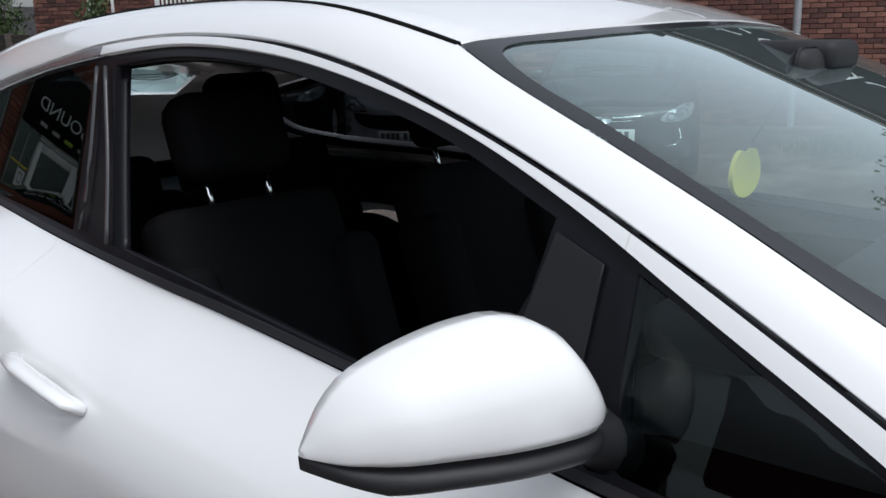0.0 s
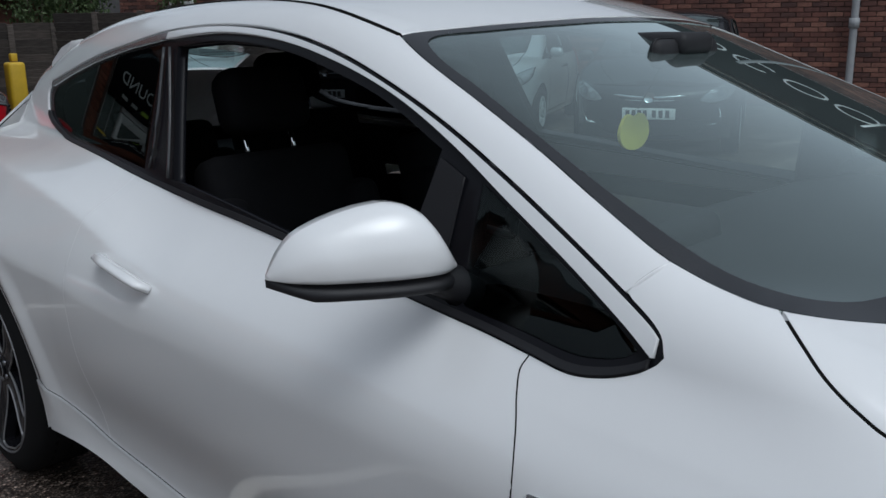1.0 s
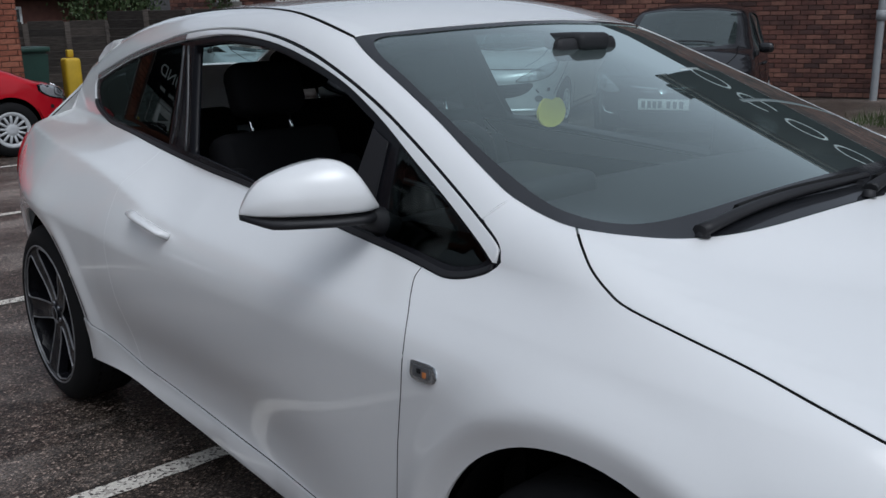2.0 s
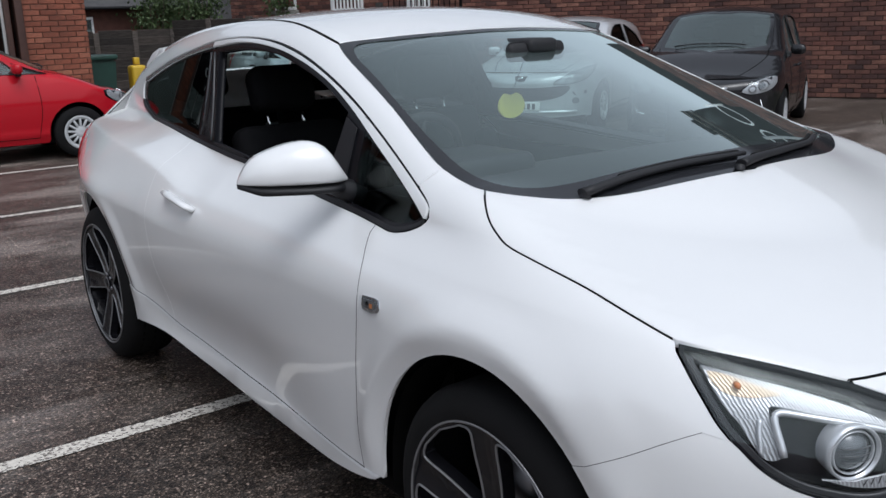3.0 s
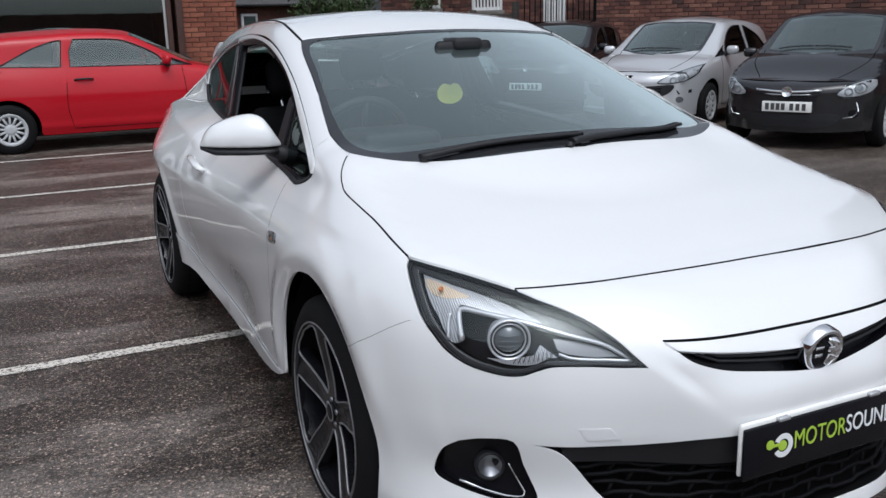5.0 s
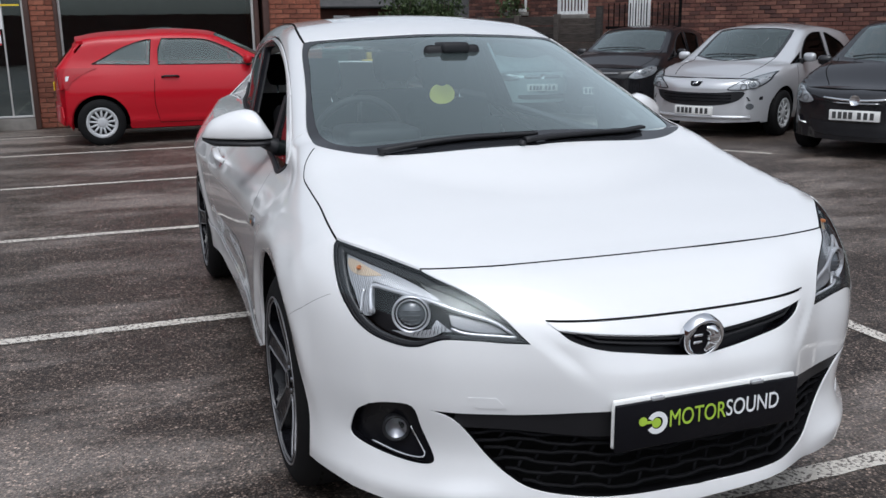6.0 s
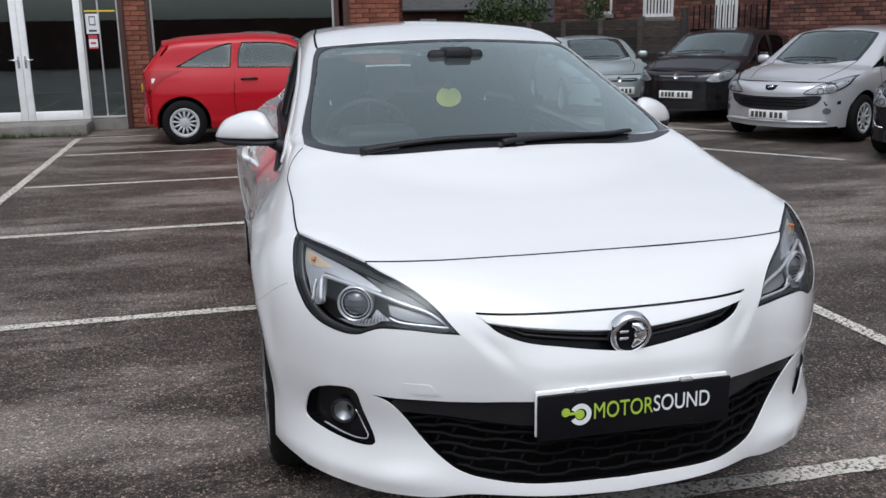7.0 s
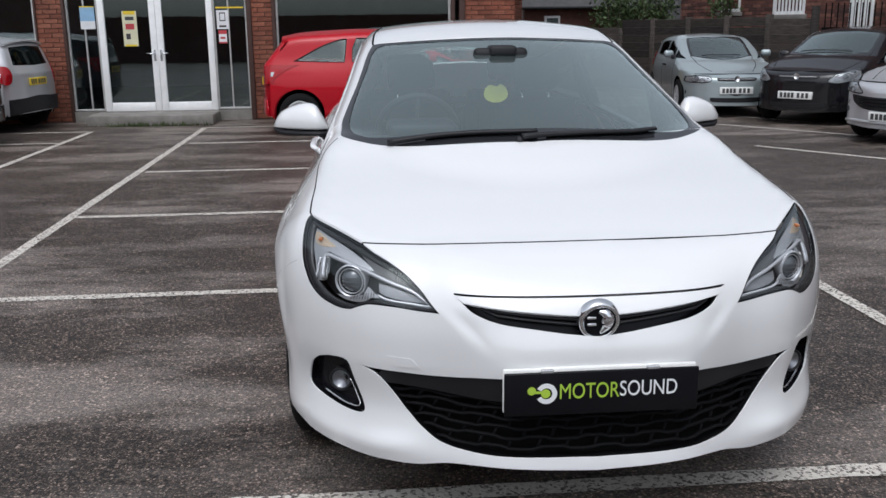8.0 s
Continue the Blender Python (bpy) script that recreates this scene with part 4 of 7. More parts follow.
# ---- shrubs ----
def shrub(x, y, z, rx, rz, count, seed, label):
    """A bush: limbs from the ground and many single leaves."""
    rnd = random.Random(seed)
    top = tagged(new("shrub"), label, "shrub")
    top.matrix_basis = pose(x, y, 0)
    for k in range(7):
        a = rnd.random() * math.tau
        e = (math.cos(a) * rx * 0.6, math.sin(a) * rx * 0.6, z + rz * (0.3 + 0.6 * rnd.random()))
        tube("branch", [(0.05 * math.cos(a), 0.05 * math.sin(a), 0), (e[0] * 0.3, e[1] * 0.3, e[2] * 0.5), e], lambda s: 0.03 * (1 - 0.8 * s), BARK, top, sides=6)
    verts, faces = [], []
    clumps = [(rnd.gauss(0, rx * 0.5), rnd.gauss(0, rx * 0.4), z + rz * (rnd.random() * 1.7 - 0.7)) for _ in range(40)]
    for _ in range(count):
        c = rnd.choice(clumps)
        p = Vector((c[0] + rnd.gauss(0, 0.13), c[1] + rnd.gauss(0, 0.13), max(0.1, c[2] + rnd.gauss(0, 0.12))))
        m = Matrix.Translation(p) @ Euler((rnd.random() * 6, rnd.random() * 6, rnd.random() * 6)).to_matrix().to_4x4()
        s = 0.03 + 0.035 * rnd.random()
        k = len(verts)
        verts += [tuple(m @ Vector(q)) for q in ((-s, 0, 0), (0, -s * 0.5, 0.006), (s, 0, 0), (0, s * 0.5, 0.006))]
        faces.append((k, k + 1, k + 2, k + 3))
    me = bpy.data.meshes.new("leaves")
    me.from_pydata(verts, [], faces)
    part("leaves", me, LEAF, top)
    return top


shrub(5.7, 19.9, 1.75, 0.45, 0.55, 1500, 3, "leafy green shrub above the fence")
shrub(6.6, 19.6, 1.9, 0.45, 0.5, 1300, 4, "leafy green shrub above the fence")
shrub(7.42, 17.0, 1.85, 0.16, 0.35, 420, 5, "straggly shrub beside the old building")
verts, faces = [], []
rnd = random.Random(9)
for _ in range(5000):
    x, y = 9.2 + rnd.random() * 3.4, 1.5 + rnd.random() * 3.0
    a, h = rnd.random() * math.tau, 0.06 + 0.14 * rnd.random()
    k = len(verts)
    verts += [(x - 0.006 * math.cos(a), y - 0.006 * math.sin(a), 0), (x + 0.006 * math.cos(a), y + 0.006 * math.sin(a), 0), (x + rnd.gauss(0, 0.04), y + rnd.gauss(0, 0.04), h)]
    faces.append((k, k + 1, k + 2))
me = bpy.data.meshes.new("grass")
me.from_pydata(verts, [], faces)
me.materials.append(GRASS)
tagged(new("grass", me), "rough green grass at the wall's foot", "grass", kind="stuff")
verts, faces = [], []
rnd = random.Random(19)
for _ in range(320):
    x, y = -4.1 + abs(rnd.gauss(0, 0.55)) * rnd.choice((-0.5, 1.0)), 11.48 - rnd.random() * 0.06
    if not -4.98 < x < -3.02:
        continue
    a, h = rnd.random() * math.tau, 0.02 + 0.07 * rnd.random()
    k = len(verts)
    verts += [(x - 0.008 * math.cos(a), y - 0.008 * math.sin(a), 0), (x + 0.008 * math.cos(a), y + 0.008 * math.sin(a), 0), (x + rnd.gauss(0, 0.03), y + rnd.gauss(0, 0.02), h)]
    faces.append((k, k + 1, k + 2))
me = bpy.data.meshes.new("weeds")
me.from_pydata(verts, [], faces)
me.materials.append(GRASS)
tagged(new("weeds", me), "small dark weeds along the foot of the step", "weeds", kind="stuff")


# ---- the white three-door car ----
car = tagged(new("hatchback_car"), "clean white three-door hatchback with driver's window open", "car")

# lines on its flank as (y, angle); all at the driver's side
GAP = bent([(2.93, -39.6), (2.72, -38.6), (2.5, -37.7), (2.17, -36.7), (1.95, -35.9), (1.67, -35.9), (1.42, -37.0), (1.19, -39.35), (0.99, -42.6),
            (0.82, -46.2), (0.67, -50.2), (0.53, -54.4), (0.405, -58.5), (0.34, -61.0), (0.322, -63.0)])
TRIM_LOW = bent([(1.935, -37.2), (1.65, -37.1), (1.39, -38.4), (1.17, -40.7), (0.97, -43.9), (0.80, -48.0), (0.65, -52.6), (0.51, -57.0), (0.395, -61.0), (0.335, -63.4)])
BELT = bent([(2.93, -39.9), (2.945, -42.5), (2.87, -47.6), (2.74, -50.8), (2.56, -53.4), (2.23, -55.95), (1.95, -58.15), (1.61, -60.3), (1.35, -61.5), (0.8, -64.6),
             (0.63, -65.5), (0.53, -66.2), (0.455, -66.7), (0.40, -66.1), (0.355, -64.9), (0.33, -63.7)])
SCREEN_SIDE = bent([(1.065, -35.6), (0.97, -38.3), (0.80, -42.3), (0.65, -46.2), (0.52, -50.1), (0.41, -53.4), (0.367, -54.5)])
SCREEN_BASE = bent([(0.367, -54.5), (0.29, -55.7), (0.214, -56.2), (0.145, -54.6), (0.08, -50.4), (0.03, -42), (0.002, -27), (-0.018, 0)])
SCREEN_TOP = bent([(0.974, 0), (0.985, -15), (1.02, -27), (1.065, -35.6)])
ROOF_SEAM = bent([(1.065, -35.6), (1.16, -34.6), (1.27, -33.4), (1.45, -31.6), (1.7, -30.2), (2.2, -29.6), (2.8, -28.5)])
BONNET_SIDE = bent([(0.214, -56.2), (0.165, -59.0), (0.124, -61.2), (0.08, -62.9), (0.034, -64.1), (-0.065, -65.2), (-0.19, -66.5), (-0.30, -68.0), (-0.405, -69.4)])
DOOR_FRONT = bent([(0.53, -66.2), (0.534, -67.8), (0.519, -70.0), (0.494, -73.0), (0.477, -76.4), (0.473, -80.0), (0.483, -84.8), (0.495, -90), (0.505, -97), (0.506, -102), (0.50, -107.4)])
DOOR_REAR = bent([(1.95, -58.15), (1.985, -66), (1.995, -76), (1.98, -90), (1.95, -100), (1.93, -106.1)])
SILL_TOP = bent([(2.29, -100.4), (2.125, -103.5), (1.93, -106.1), (1.74, -107.1), (1.49, -108.0), (1.25, -108.4), (1.02, -108.2), (0.78, -107.8), (0.50, -107.4)])


def arch(y0, radius, start, end, n=22):
    """An arch's rim from one angle to another; 0 points to the tail, 90 up."""
    out = []
    for i in range(n + 1):
        a = radians(start + (end - start) * i / n)
        y, z = y0 + radius * math.cos(a), 0.355 + radius * 1.02 * math.sin(a)
        out.append((y, angle_at(y, z)))
    return out


HL_TOP = bent([(-0.793, 0.896), (-0.745, 0.885), (-0.697, 0.872), (-0.63, 0.8505)])
HL_IN = bent([(-0.63, 0.8505), (-0.60, 0.835), (-0.555, 0.815), (-0.51, 0.788), (-0.472, 0.754), (-0.444, 0.72), (-0.422, 0.695)])
HL_LOW = bent([(-0.422, 0.695), (-0.478, 0.6955), (-0.55, 0.702), (-0.614, 0.7025), (-0.645, 0.692), (-0.674, 0.678), (-0.711, 0.6755), (-0.76, 0.689), (-0.793, 0.718), (-0.812, 0.76)])
HL_OUT = bent([(-0.812, 0.76), (-0.818, 0.793), (-0.816, 0.842), (-0.806, 0.88), (-0.793, 0.896)])
BONNET_NOSE = bent([(-0.63, 0.8505), (-0.45, 0.852), (-0.25, 0.854), (0, 0.855)])
SEAM = bent([(-0.307, -86.8), (-0.395, -83.6), (-0.461, -80.7), (-0.508, -78.6)])
hl_out_c, hl_top_c = on_nose(HL_OUT), on_nose(HL_TOP)
flank_edge = on_nose([(-0.812, 0.76 - 0.51 * i / 16) for i in range(17)])
front_arch = arch(0.0, 0.402, 0, 180, 36)
seam_at = min(range(len(front_arch)), key=lambda i: math.dist(front_arch[i], (-0.307, -86.8 * 1)) if front_arch[i][0] < -0.2 else 9)
SEAM[0] = front_arch[seam_at]

side_parts = {}
for side in (-1, 1):
    # front wing
    low = [(0.402, -106.9), (0.45, -107.2), (0.50, -107.4)]
    outline = ring(BONNET_SIDE, [hl_top_c[0]], hl_out_c[::-1], SEAM[::-1], front_arch[:seam_at + 1][::-1], low, DOOR_FRONT[::-1],
                   [q for q in BELT if q[0] <= 0.53], GAP[::-1][:12] + [(0.402, -58.4)], [(0.367, -54.5)],
                   [q for q in SCREEN_BASE if 0.214 < q[0] < 0.367])
    side_parts[side] = sheet("front_wing", around, outline, WHITE, car, side=side, step=0.0145)
    # door
    door = sheet("door", around, ring([q for q in BELT if 0.53 <= q[0] <= 1.952], DOOR_FRONT, [q for q in SILL_TOP[::-1] if 0.50 <= q[0] <= 1.931], DOOR_REAR[::-1]),
                 WHITE, car, side=side, step=0.0125, label="white door panel with hollowed lower half")
    # flank behind the door with cant rail and screen pillar
    rear_arch = arch(2.70, 0.40, 192, 0, 36)
    tail = [(y, angle_at(y, z)) for y, z in ((3.10, 0.30), (3.35, 0.33), (3.40, 0.5), (3.40, 0.7), (3.36, 0.9))]
    outline = ring(GAP[::-1][[i for i, q in enumerate(GAP[::-1]) if q[0] > 0.402][0]:], [q for q in BELT if q[0] >= 1.95], DOOR_REAR,
                   [q for q in SILL_TOP[::-1] if q[0] >= 1.93], rear_arch, tail, [(3.3, -55), (3.2, -40), (3.0, -29.5)], ROOF_SEAM[::-1], SCREEN_SIDE, [(0.402, -58.4)])
    sheet("rear_quarter_panel", around, outline, WHITE, car, side=side, step=0.0125)
    # sill
    bottom = bent([(2.27, -110.0), (2.0, -109.8), (1.7, -111.0), (1.22, -112.0), (0.78, -111.2), (0.60, -110.1), (0.48, -108.6), (0.43, -107.6)])
    sheet("sill", around, ring(SILL_TOP, [(0.45, -107.2), (0.425, -107.0)], bottom[::-1]), WHITE, car, side=side, step=0.03, edge=0.025, lift=0.008)
    # bumper's flank
    outline = ring(flank_edge, [(y, angle_at(y, 0.262)) for y in (-0.50, -0.44, -0.39)], front_arch[seam_at:][::-1], SEAM)
    flank = sheet("bumper_flank", around, outline, WHITE, car, side=side, step=0.018, gap=-0.0004)
    # window surround, brightwork and panes
    holes = [
        ring(bent([(1.885, -38.2), (1.65, -38.0), (1.40, -39.2), (1.19, -41.5), (1.0, -44.4), (0.825, -48.6)]), bent([(0.825, -48.6), (0.85, -56), (0.875, -63.2)]),
             bent([(0.875, -63.2), (1.25, -61.0), (1.5, -59.2), (1.765, -57.5)]), bent([(1.765, -57.5), (1.83, -47), (1.885, -38.2)])),
        ring(bent([(0.715, -51.2), (0.63, -53.8), (0.51, -57.7), (0.42, -60.8), (0.365, -63.1)]), bent([(0.365, -63.1), (0.385, -64.0), (0.425, -64.7), (0.475, -64.9), (0.58, -64.2), (0.70, -63.6)]), [(0.715, -57)]),
        ring(bent([(1.975, -37.6), (2.2, -38.0), (2.5, -38.9), (2.7, -39.9), (2.85, -40.9)]), bent([(2.85, -40.9), (2.885, -43.2), (2.82, -47.2), (2.73, -49.6), (2.58, -51.7)]),
             bent([(2.58, -51.7), (2.36, -53.5), (2.15, -55.0), (1.935, -56.6)])),
    ]
    frame_part = sheet("window_surround", around, ring(GAP, BELT[::-1]), TRIM, car, holes=holes, side=side, lift=-0.006, step=0.03, edge=0.03, label="gloss black window surround")
    upper = sorted((y, t - 0.42) for y, t in GAP if y > 0.33)
    lower = sorted(TRIM_LOW) + [(2.2, -37.75), (2.5, -38.75), (2.72, -39.75), (2.90, -40.9)]
    along = lambda line, y0, y1: [(y, float(np.interp(y, [q[0] for q in line], [q[1] for q in line]))) for y in np.linspace(y0, y1, 40)]
    for y0, y1, mat_, words in ((0.337, 0.7295, WHITE, "white painted strip"), (0.7305, 1.9395, WHITE, "white painted strip"), (1.9405, 2.90, SATIN, "satin silver strip")):
        sheet("window_strip", around, ring(along(upper, y0, y1), along(lower, y0, y1)[::-1]), mat_, frame_part, side=side, lift=0.005, step=0.012, edge=0.012, label=words, gap=0.0004)
    # glints along the pillar's glass edges, put in as grey rods
    for foot, head in (((1.785, -57.4), (1.915, -38.3)), ((1.90, -56.4), (1.952, -38.2))):
        tube("pillar_edge", [on(around, y, t, 0.001, side) for y, t in bent([foot, ((foot[0] + head[0]) / 2 - 0.012, (foot[1] + head[1]) / 2), head], 5)], 0.0045, BEZEL, frame_part, sides=6, flat=0.6)
    sheet("mirror_sail", around, ring(bent([(0.818, -49.4), (0.752, -51.0)]), bent([(0.752, -51.0), (0.757, -57.0), (0.762, -63.6)]), bent([(0.762, -63.6), (0.868, -63.0)]), bent([(0.868, -63.0), (0.845, -56.0), (0.818, -49.4)])), BLACK, frame_part, side=side, lift=0.001, step=0.02, edge=0.006, label="dark grey mirror sail")
    sheet("window_seal", around, ring([q for q in BELT if 0.34 < q[0] < 2.9], [(y, t + 1.0) for y, t in BELT[::-1] if 0.34 < y < 2.9]), BLACK, frame_part, side=side, lift=0.004, step=0.012, edge=0.01)
    sheet("quarter_pane", around, holes[1], DIM_GLASS, frame_part, side=side, lift=-0.008, edge=0, label="dark glass pane")
    sheet("quarter_pane", around, holes[2], TINTED, frame_part, side=side, lift=-0.008, edge=0, label="dark glass pane")
    if side > 0:
        sheet("door_pane", around, holes[0], SIDE_GLASS, frame_part, side=side, lift=-0.012, edge=0)
    # handle with its hollow
    at = lambda y, t, out=0.0: on(around, y, t, out, side)
    grip = tube("door_handle", [at(1.835, -72.7, -0.004), at(1.815, -72.75, 0.020), at(1.76, -73.1, 0.031), at(1.70, -73.5, 0.034), at(1.64, -73.95, 0.031), at(1.597, -74.3, 0.022), at(1.585, -74.4, -0.004)],
                0.0175, WHITE, door, label="white pull handle", sides=14, flat=0.62)
    turned("key_plug", [(0.0, 0.010), (0.004, 0.009), (0.005, 0.0)], ALLOY, grip, Matrix.Translation(at(1.83, -72.75, 0.012)) @ pose(0, 0, 0, 0, 0, 180 if side < 0 else 0), 14)
    # repeater lamp
    rep_ring = ring(bent([(0.444, -77.0), (0.375, -76.9), (0.371, -78.9), (0.435, -79.1), (0.444, -77.0)], 3))
    lamp = sheet("side_repeater", around, rep_ring, SATIN, car, side=side, lift=0.006, step=0.02, edge=0.01, label="chrome-rimmed clear indicator lamp")
    sheet("lamp_bowl", around, ring([(0.436, -77.35), (0.381, -77.25), (0.378, -78.6), (0.429, -78.75)]), LAMP_PLATE, lamp, side=side, lift=0.008, step=0.02, edge=0.003)
    sheet("lamp_bulb", around, ring([(0.402, -77.75), (0.388, -77.7), (0.387, -78.5), (0.399, -78.55)]), AMBER_DEEP, lamp, side=side, lift=0.0095, step=0.02, edge=0.002)
    sheet("lamp_socket", around, ring([(0.420, -77.6), (0.405, -77.5), (0.403, -78.2), (0.416, -78.3)]), TRIM, lamp, side=side, lift=0.0095, step=0.02, edge=0.002)
    sheet("lamp_lens", around, rep_ring, CLEAR, lamp, side=side, lift=0.013, step=0.02, edge=0)

# roof, tailgate, bonnet
sheet("roof", around, ring(SCREEN_TOP, ROOF_SEAM, bent([(2.8, -28.5), (2.83, -12), (2.83, 12), (2.8, 28.5)]), flipped(ROOF_SEAM), flipped(SCREEN_TOP)), WHITE, car, step=0.04)
tail_glass = ring(bent([(2.9, -24), (2.9, 24)]), bent([(3.22, 30), (3.25, -30)]))
gate = sheet("tailgate", around, ring(bent([(2.8, -28.5), (2.83, -12), (2.83, 12), (2.8, 28.5)]), [(3.0, 29.5), (3.2, 40), (3.3, 55), (3.36, 60)], [(3.41, 40), (3.42, 0), (3.41, -40)], [(3.36, -60), (3.3, -55), (3.2, -40), (3.0, -29.5)]),
             WHITE, car, holes=[tail_glass], step=0.04)
sheet("rear_pane", around, tail_glass, SIDE_GLASS, gate, lift=-0.004, edge=0).visible_shadow = False
bonnet_edge_c = on_nose(BONNET_NOSE)
base_part = [q for q in SCREEN_BASE if q[0] <= 0.215]
sheet("bonnet", around, ring(BONNET_SIDE, hl_top_c, bonnet_edge_c, flipped(bonnet_edge_c), flipped(hl_top_c), flipped(BONNET_SIDE), flipped(base_part), base_part[::-1]), WHITE, car, step=0.03, edge=0.02, gap=0.0028)

# windscreen with its black border
screen_ring = ring(SCREEN_SIDE, SCREEN_BASE, flipped(SCREEN_BASE), flipped(SCREEN_SIDE), flipped(SCREEN_TOP), SCREEN_TOP)
inner_half = bent([(0.948, 0), (0.957, -14), (0.988, -26), (1.020, -33.4), (0.958, -37.0), (0.82, -40.3), (0.66, -44.6), (0.50, -49.0), (0.34, -53.0), (0.255, -54.0), (0.19, -53.2), (0.15, -50.0), (0.118, -41), (0.095, -23), (0.085, 0)])
screen = sheet("windscreen", around, screen_ring, SCREEN, car, lift=-0.004, edge=0.004, step=0.03, label="clear laminated windscreen")
screen.visible_shadow = False
sheet("screen_border", around, screen_ring, FRIT, screen, holes=[ring(inner_half, flipped(inner_half))], lift=-0.0015, edge=0, step=0.03, label="black printed border")

# front bumper
GR_TOP = bent([(-0.382, 0.750), (-0.24, 0.750), (-0.11, 0.7485), (0, 0.748), (0.11, 0.7485), (0.24, 0.750), (0.382, 0.750)])
GR_LOW = bent([(0.382, 0.750), (0.36, 0.728), (0.33, 0.704), (0.27, 0.685), (0.18, 0.672), (0.08, 0.657), (0, 0.650), (-0.08, 0.657), (-0.18, 0.672), (-0.27, 0.685), (-0.33, 0.704), (-0.36, 0.728), (-0.382, 0.750)])
BLADE_LOW = bent([(0.36, 0.728), (0.30, 0.7225), (0.19, 0.712), (0.08, 0.702), (0, 0.70), (-0.08, 0.702), (-0.19, 0.712), (-0.30, 0.7225), (-0.36, 0.728)])
LOW_TOP = bent([(-0.655, 0.517), (-0.55, 0.513), (-0.46, 0.511), (-0.39, 0.518), (-0.27, 0.533), (0, 0.538), (0.27, 0.533), (0.39, 0.518), (0.46, 0.511), (0.55, 0.513), (0.655, 0.517)])
LOW_LOW = bent([(0.655, 0.517), (0.605, 0.497), (0.565, 0.456), (0.517, 0.392), (0.47, 0.343), (0.42, 0.313), (0.34, 0.304), (0.2, 0.305), (0, 0.302), (-0.2, 0.305), (-0.34, 0.304), (-0.42, 0.313), (-0.47, 0.343), (-0.517, 0.392), (-0.565, 0.456), (-0.605, 0.497), (-0.655, 0.517)])
def throat(chart, loop, outer, inner, mat, parent, side=-1, name="throat"):
    """The wall of an opening, from one depth to another."""
    bm = bmesh.new()
    rows = [[bm.verts.new(on(chart, a, b, d, side)) for a, b in loop] for d in (outer, inner)]
    for i in range(len(loop)):
        j = (i + 1) % len(loop)
        bm.faces.new((rows[0][i], rows[0][j], rows[1][j], rows[1][i])).smooth = True
    part(name, bm, mat, parent)


FOG = bent([(-0.772, 0.500), (-0.735, 0.517), (-0.686, 0.519), (-0.664, 0.461), (-0.638, 0.388), (-0.645, 0.364), (-0.68, 0.357), (-0.735, 0.362), (-0.785, 0.376), (-0.806, 0.392), (-0.806, 0.42), (-0.795, 0.470), (-0.772, 0.500)], 4)
BOTTOM = bent([(-0.812, 0.25), (-0.72, 0.245), (-0.60, 0.241), (-0.49, 0.238), (-0.39, 0.262), (-0.24, 0.274), (0, 0.266), (0.24, 0.274), (0.39, 0.262), (0.49, 0.238), (0.60, 0.241), (0.72, 0.245), (0.812, 0.25)])
grille_hole, low_hole = ring(GR_TOP, GR_LOW), ring(LOW_TOP, LOW_LOW)
brow = [(-0.812, 0.76 - 0.51 * i / 16) for i in range(17)]
outline = ring(HL_IN, HL_LOW, brow, BOTTOM, other(brow), other(HL_LOW), other(HL_IN), other(BONNET_NOSE), BONNET_NOSE[::-1])
bumper = sheet("front_bumper", ahead, outline, WHITE, car, holes=[grille_hole, low_hole, ring(FOG), ring(other(FOG))], step=0.013, edge=0.006, gap=-0.0004, label="white bumper with a wide lower intake")
blade = sheet("grille_blade", ahead, ring([(x, z - 0.003) for x, z in GR_TOP], [(x, z) for x, z in BLADE_LOW]), WHITE, bumper, lift=0.003, step=0.02, edge=0.03, label="white upper grille blade")
sheet("grille_back", ahead, ring([(x * 1.02, z + 0.01) for x, z in GR_TOP], [(x * 1.02, z - 0.008) for x, z in GR_LOW]), TRIM, bumper, lift=-0.045, step=0.03, edge=0)
for k in (0.33, 0.66):
    mids = [(x, z + (0.655 + 0.05 * abs(x) / 0.36 * 0.9 - z) * k + (0.012 if abs(x) > 0.3 else 0)) for x, z in BLADE_LOW[4:-4]]
    p = ahead(np.array([q[0] for q in mids]), np.array([q[1] for q in mids]))
    tube("grille_slat", [(q[0], q[1] + 0.022, q[2]) for q in p[::3]], 0.008, BLACK, bumper, sides=6, flat=0.55)
sheet("intake_back", ahead, ring([(x * 1.02, z + 0.012) for x, z in LOW_TOP], [(x * 1.02, z - 0.012) for x, z in LOW_LOW]), VOID, bumper, lift=-0.07, step=0.04, edge=0)
band_low = bent([(0.575, 0.468), (0.40, 0.458), (0.2, 0.455), (0, 0.455), (-0.2, 0.455), (-0.40, 0.458), (-0.575, 0.468)])
sheet("intake_band", ahead, ring(LOW_TOP[4:-4], [(0.60, 0.495)], band_low, [(-0.60, 0.495)]), BLACK, bumper, lift=-0.008, step=0.025, edge=0.04, label="smooth black intake band")


def low_reach(z):
    """Half-width of the lower intake at a height."""
    right = [q for q in LOW_LOW if q[0] > 0.3]
    return float(np.interp(z, [q[1] for q in right][::-1], [q[0] for q in right][::-1]))


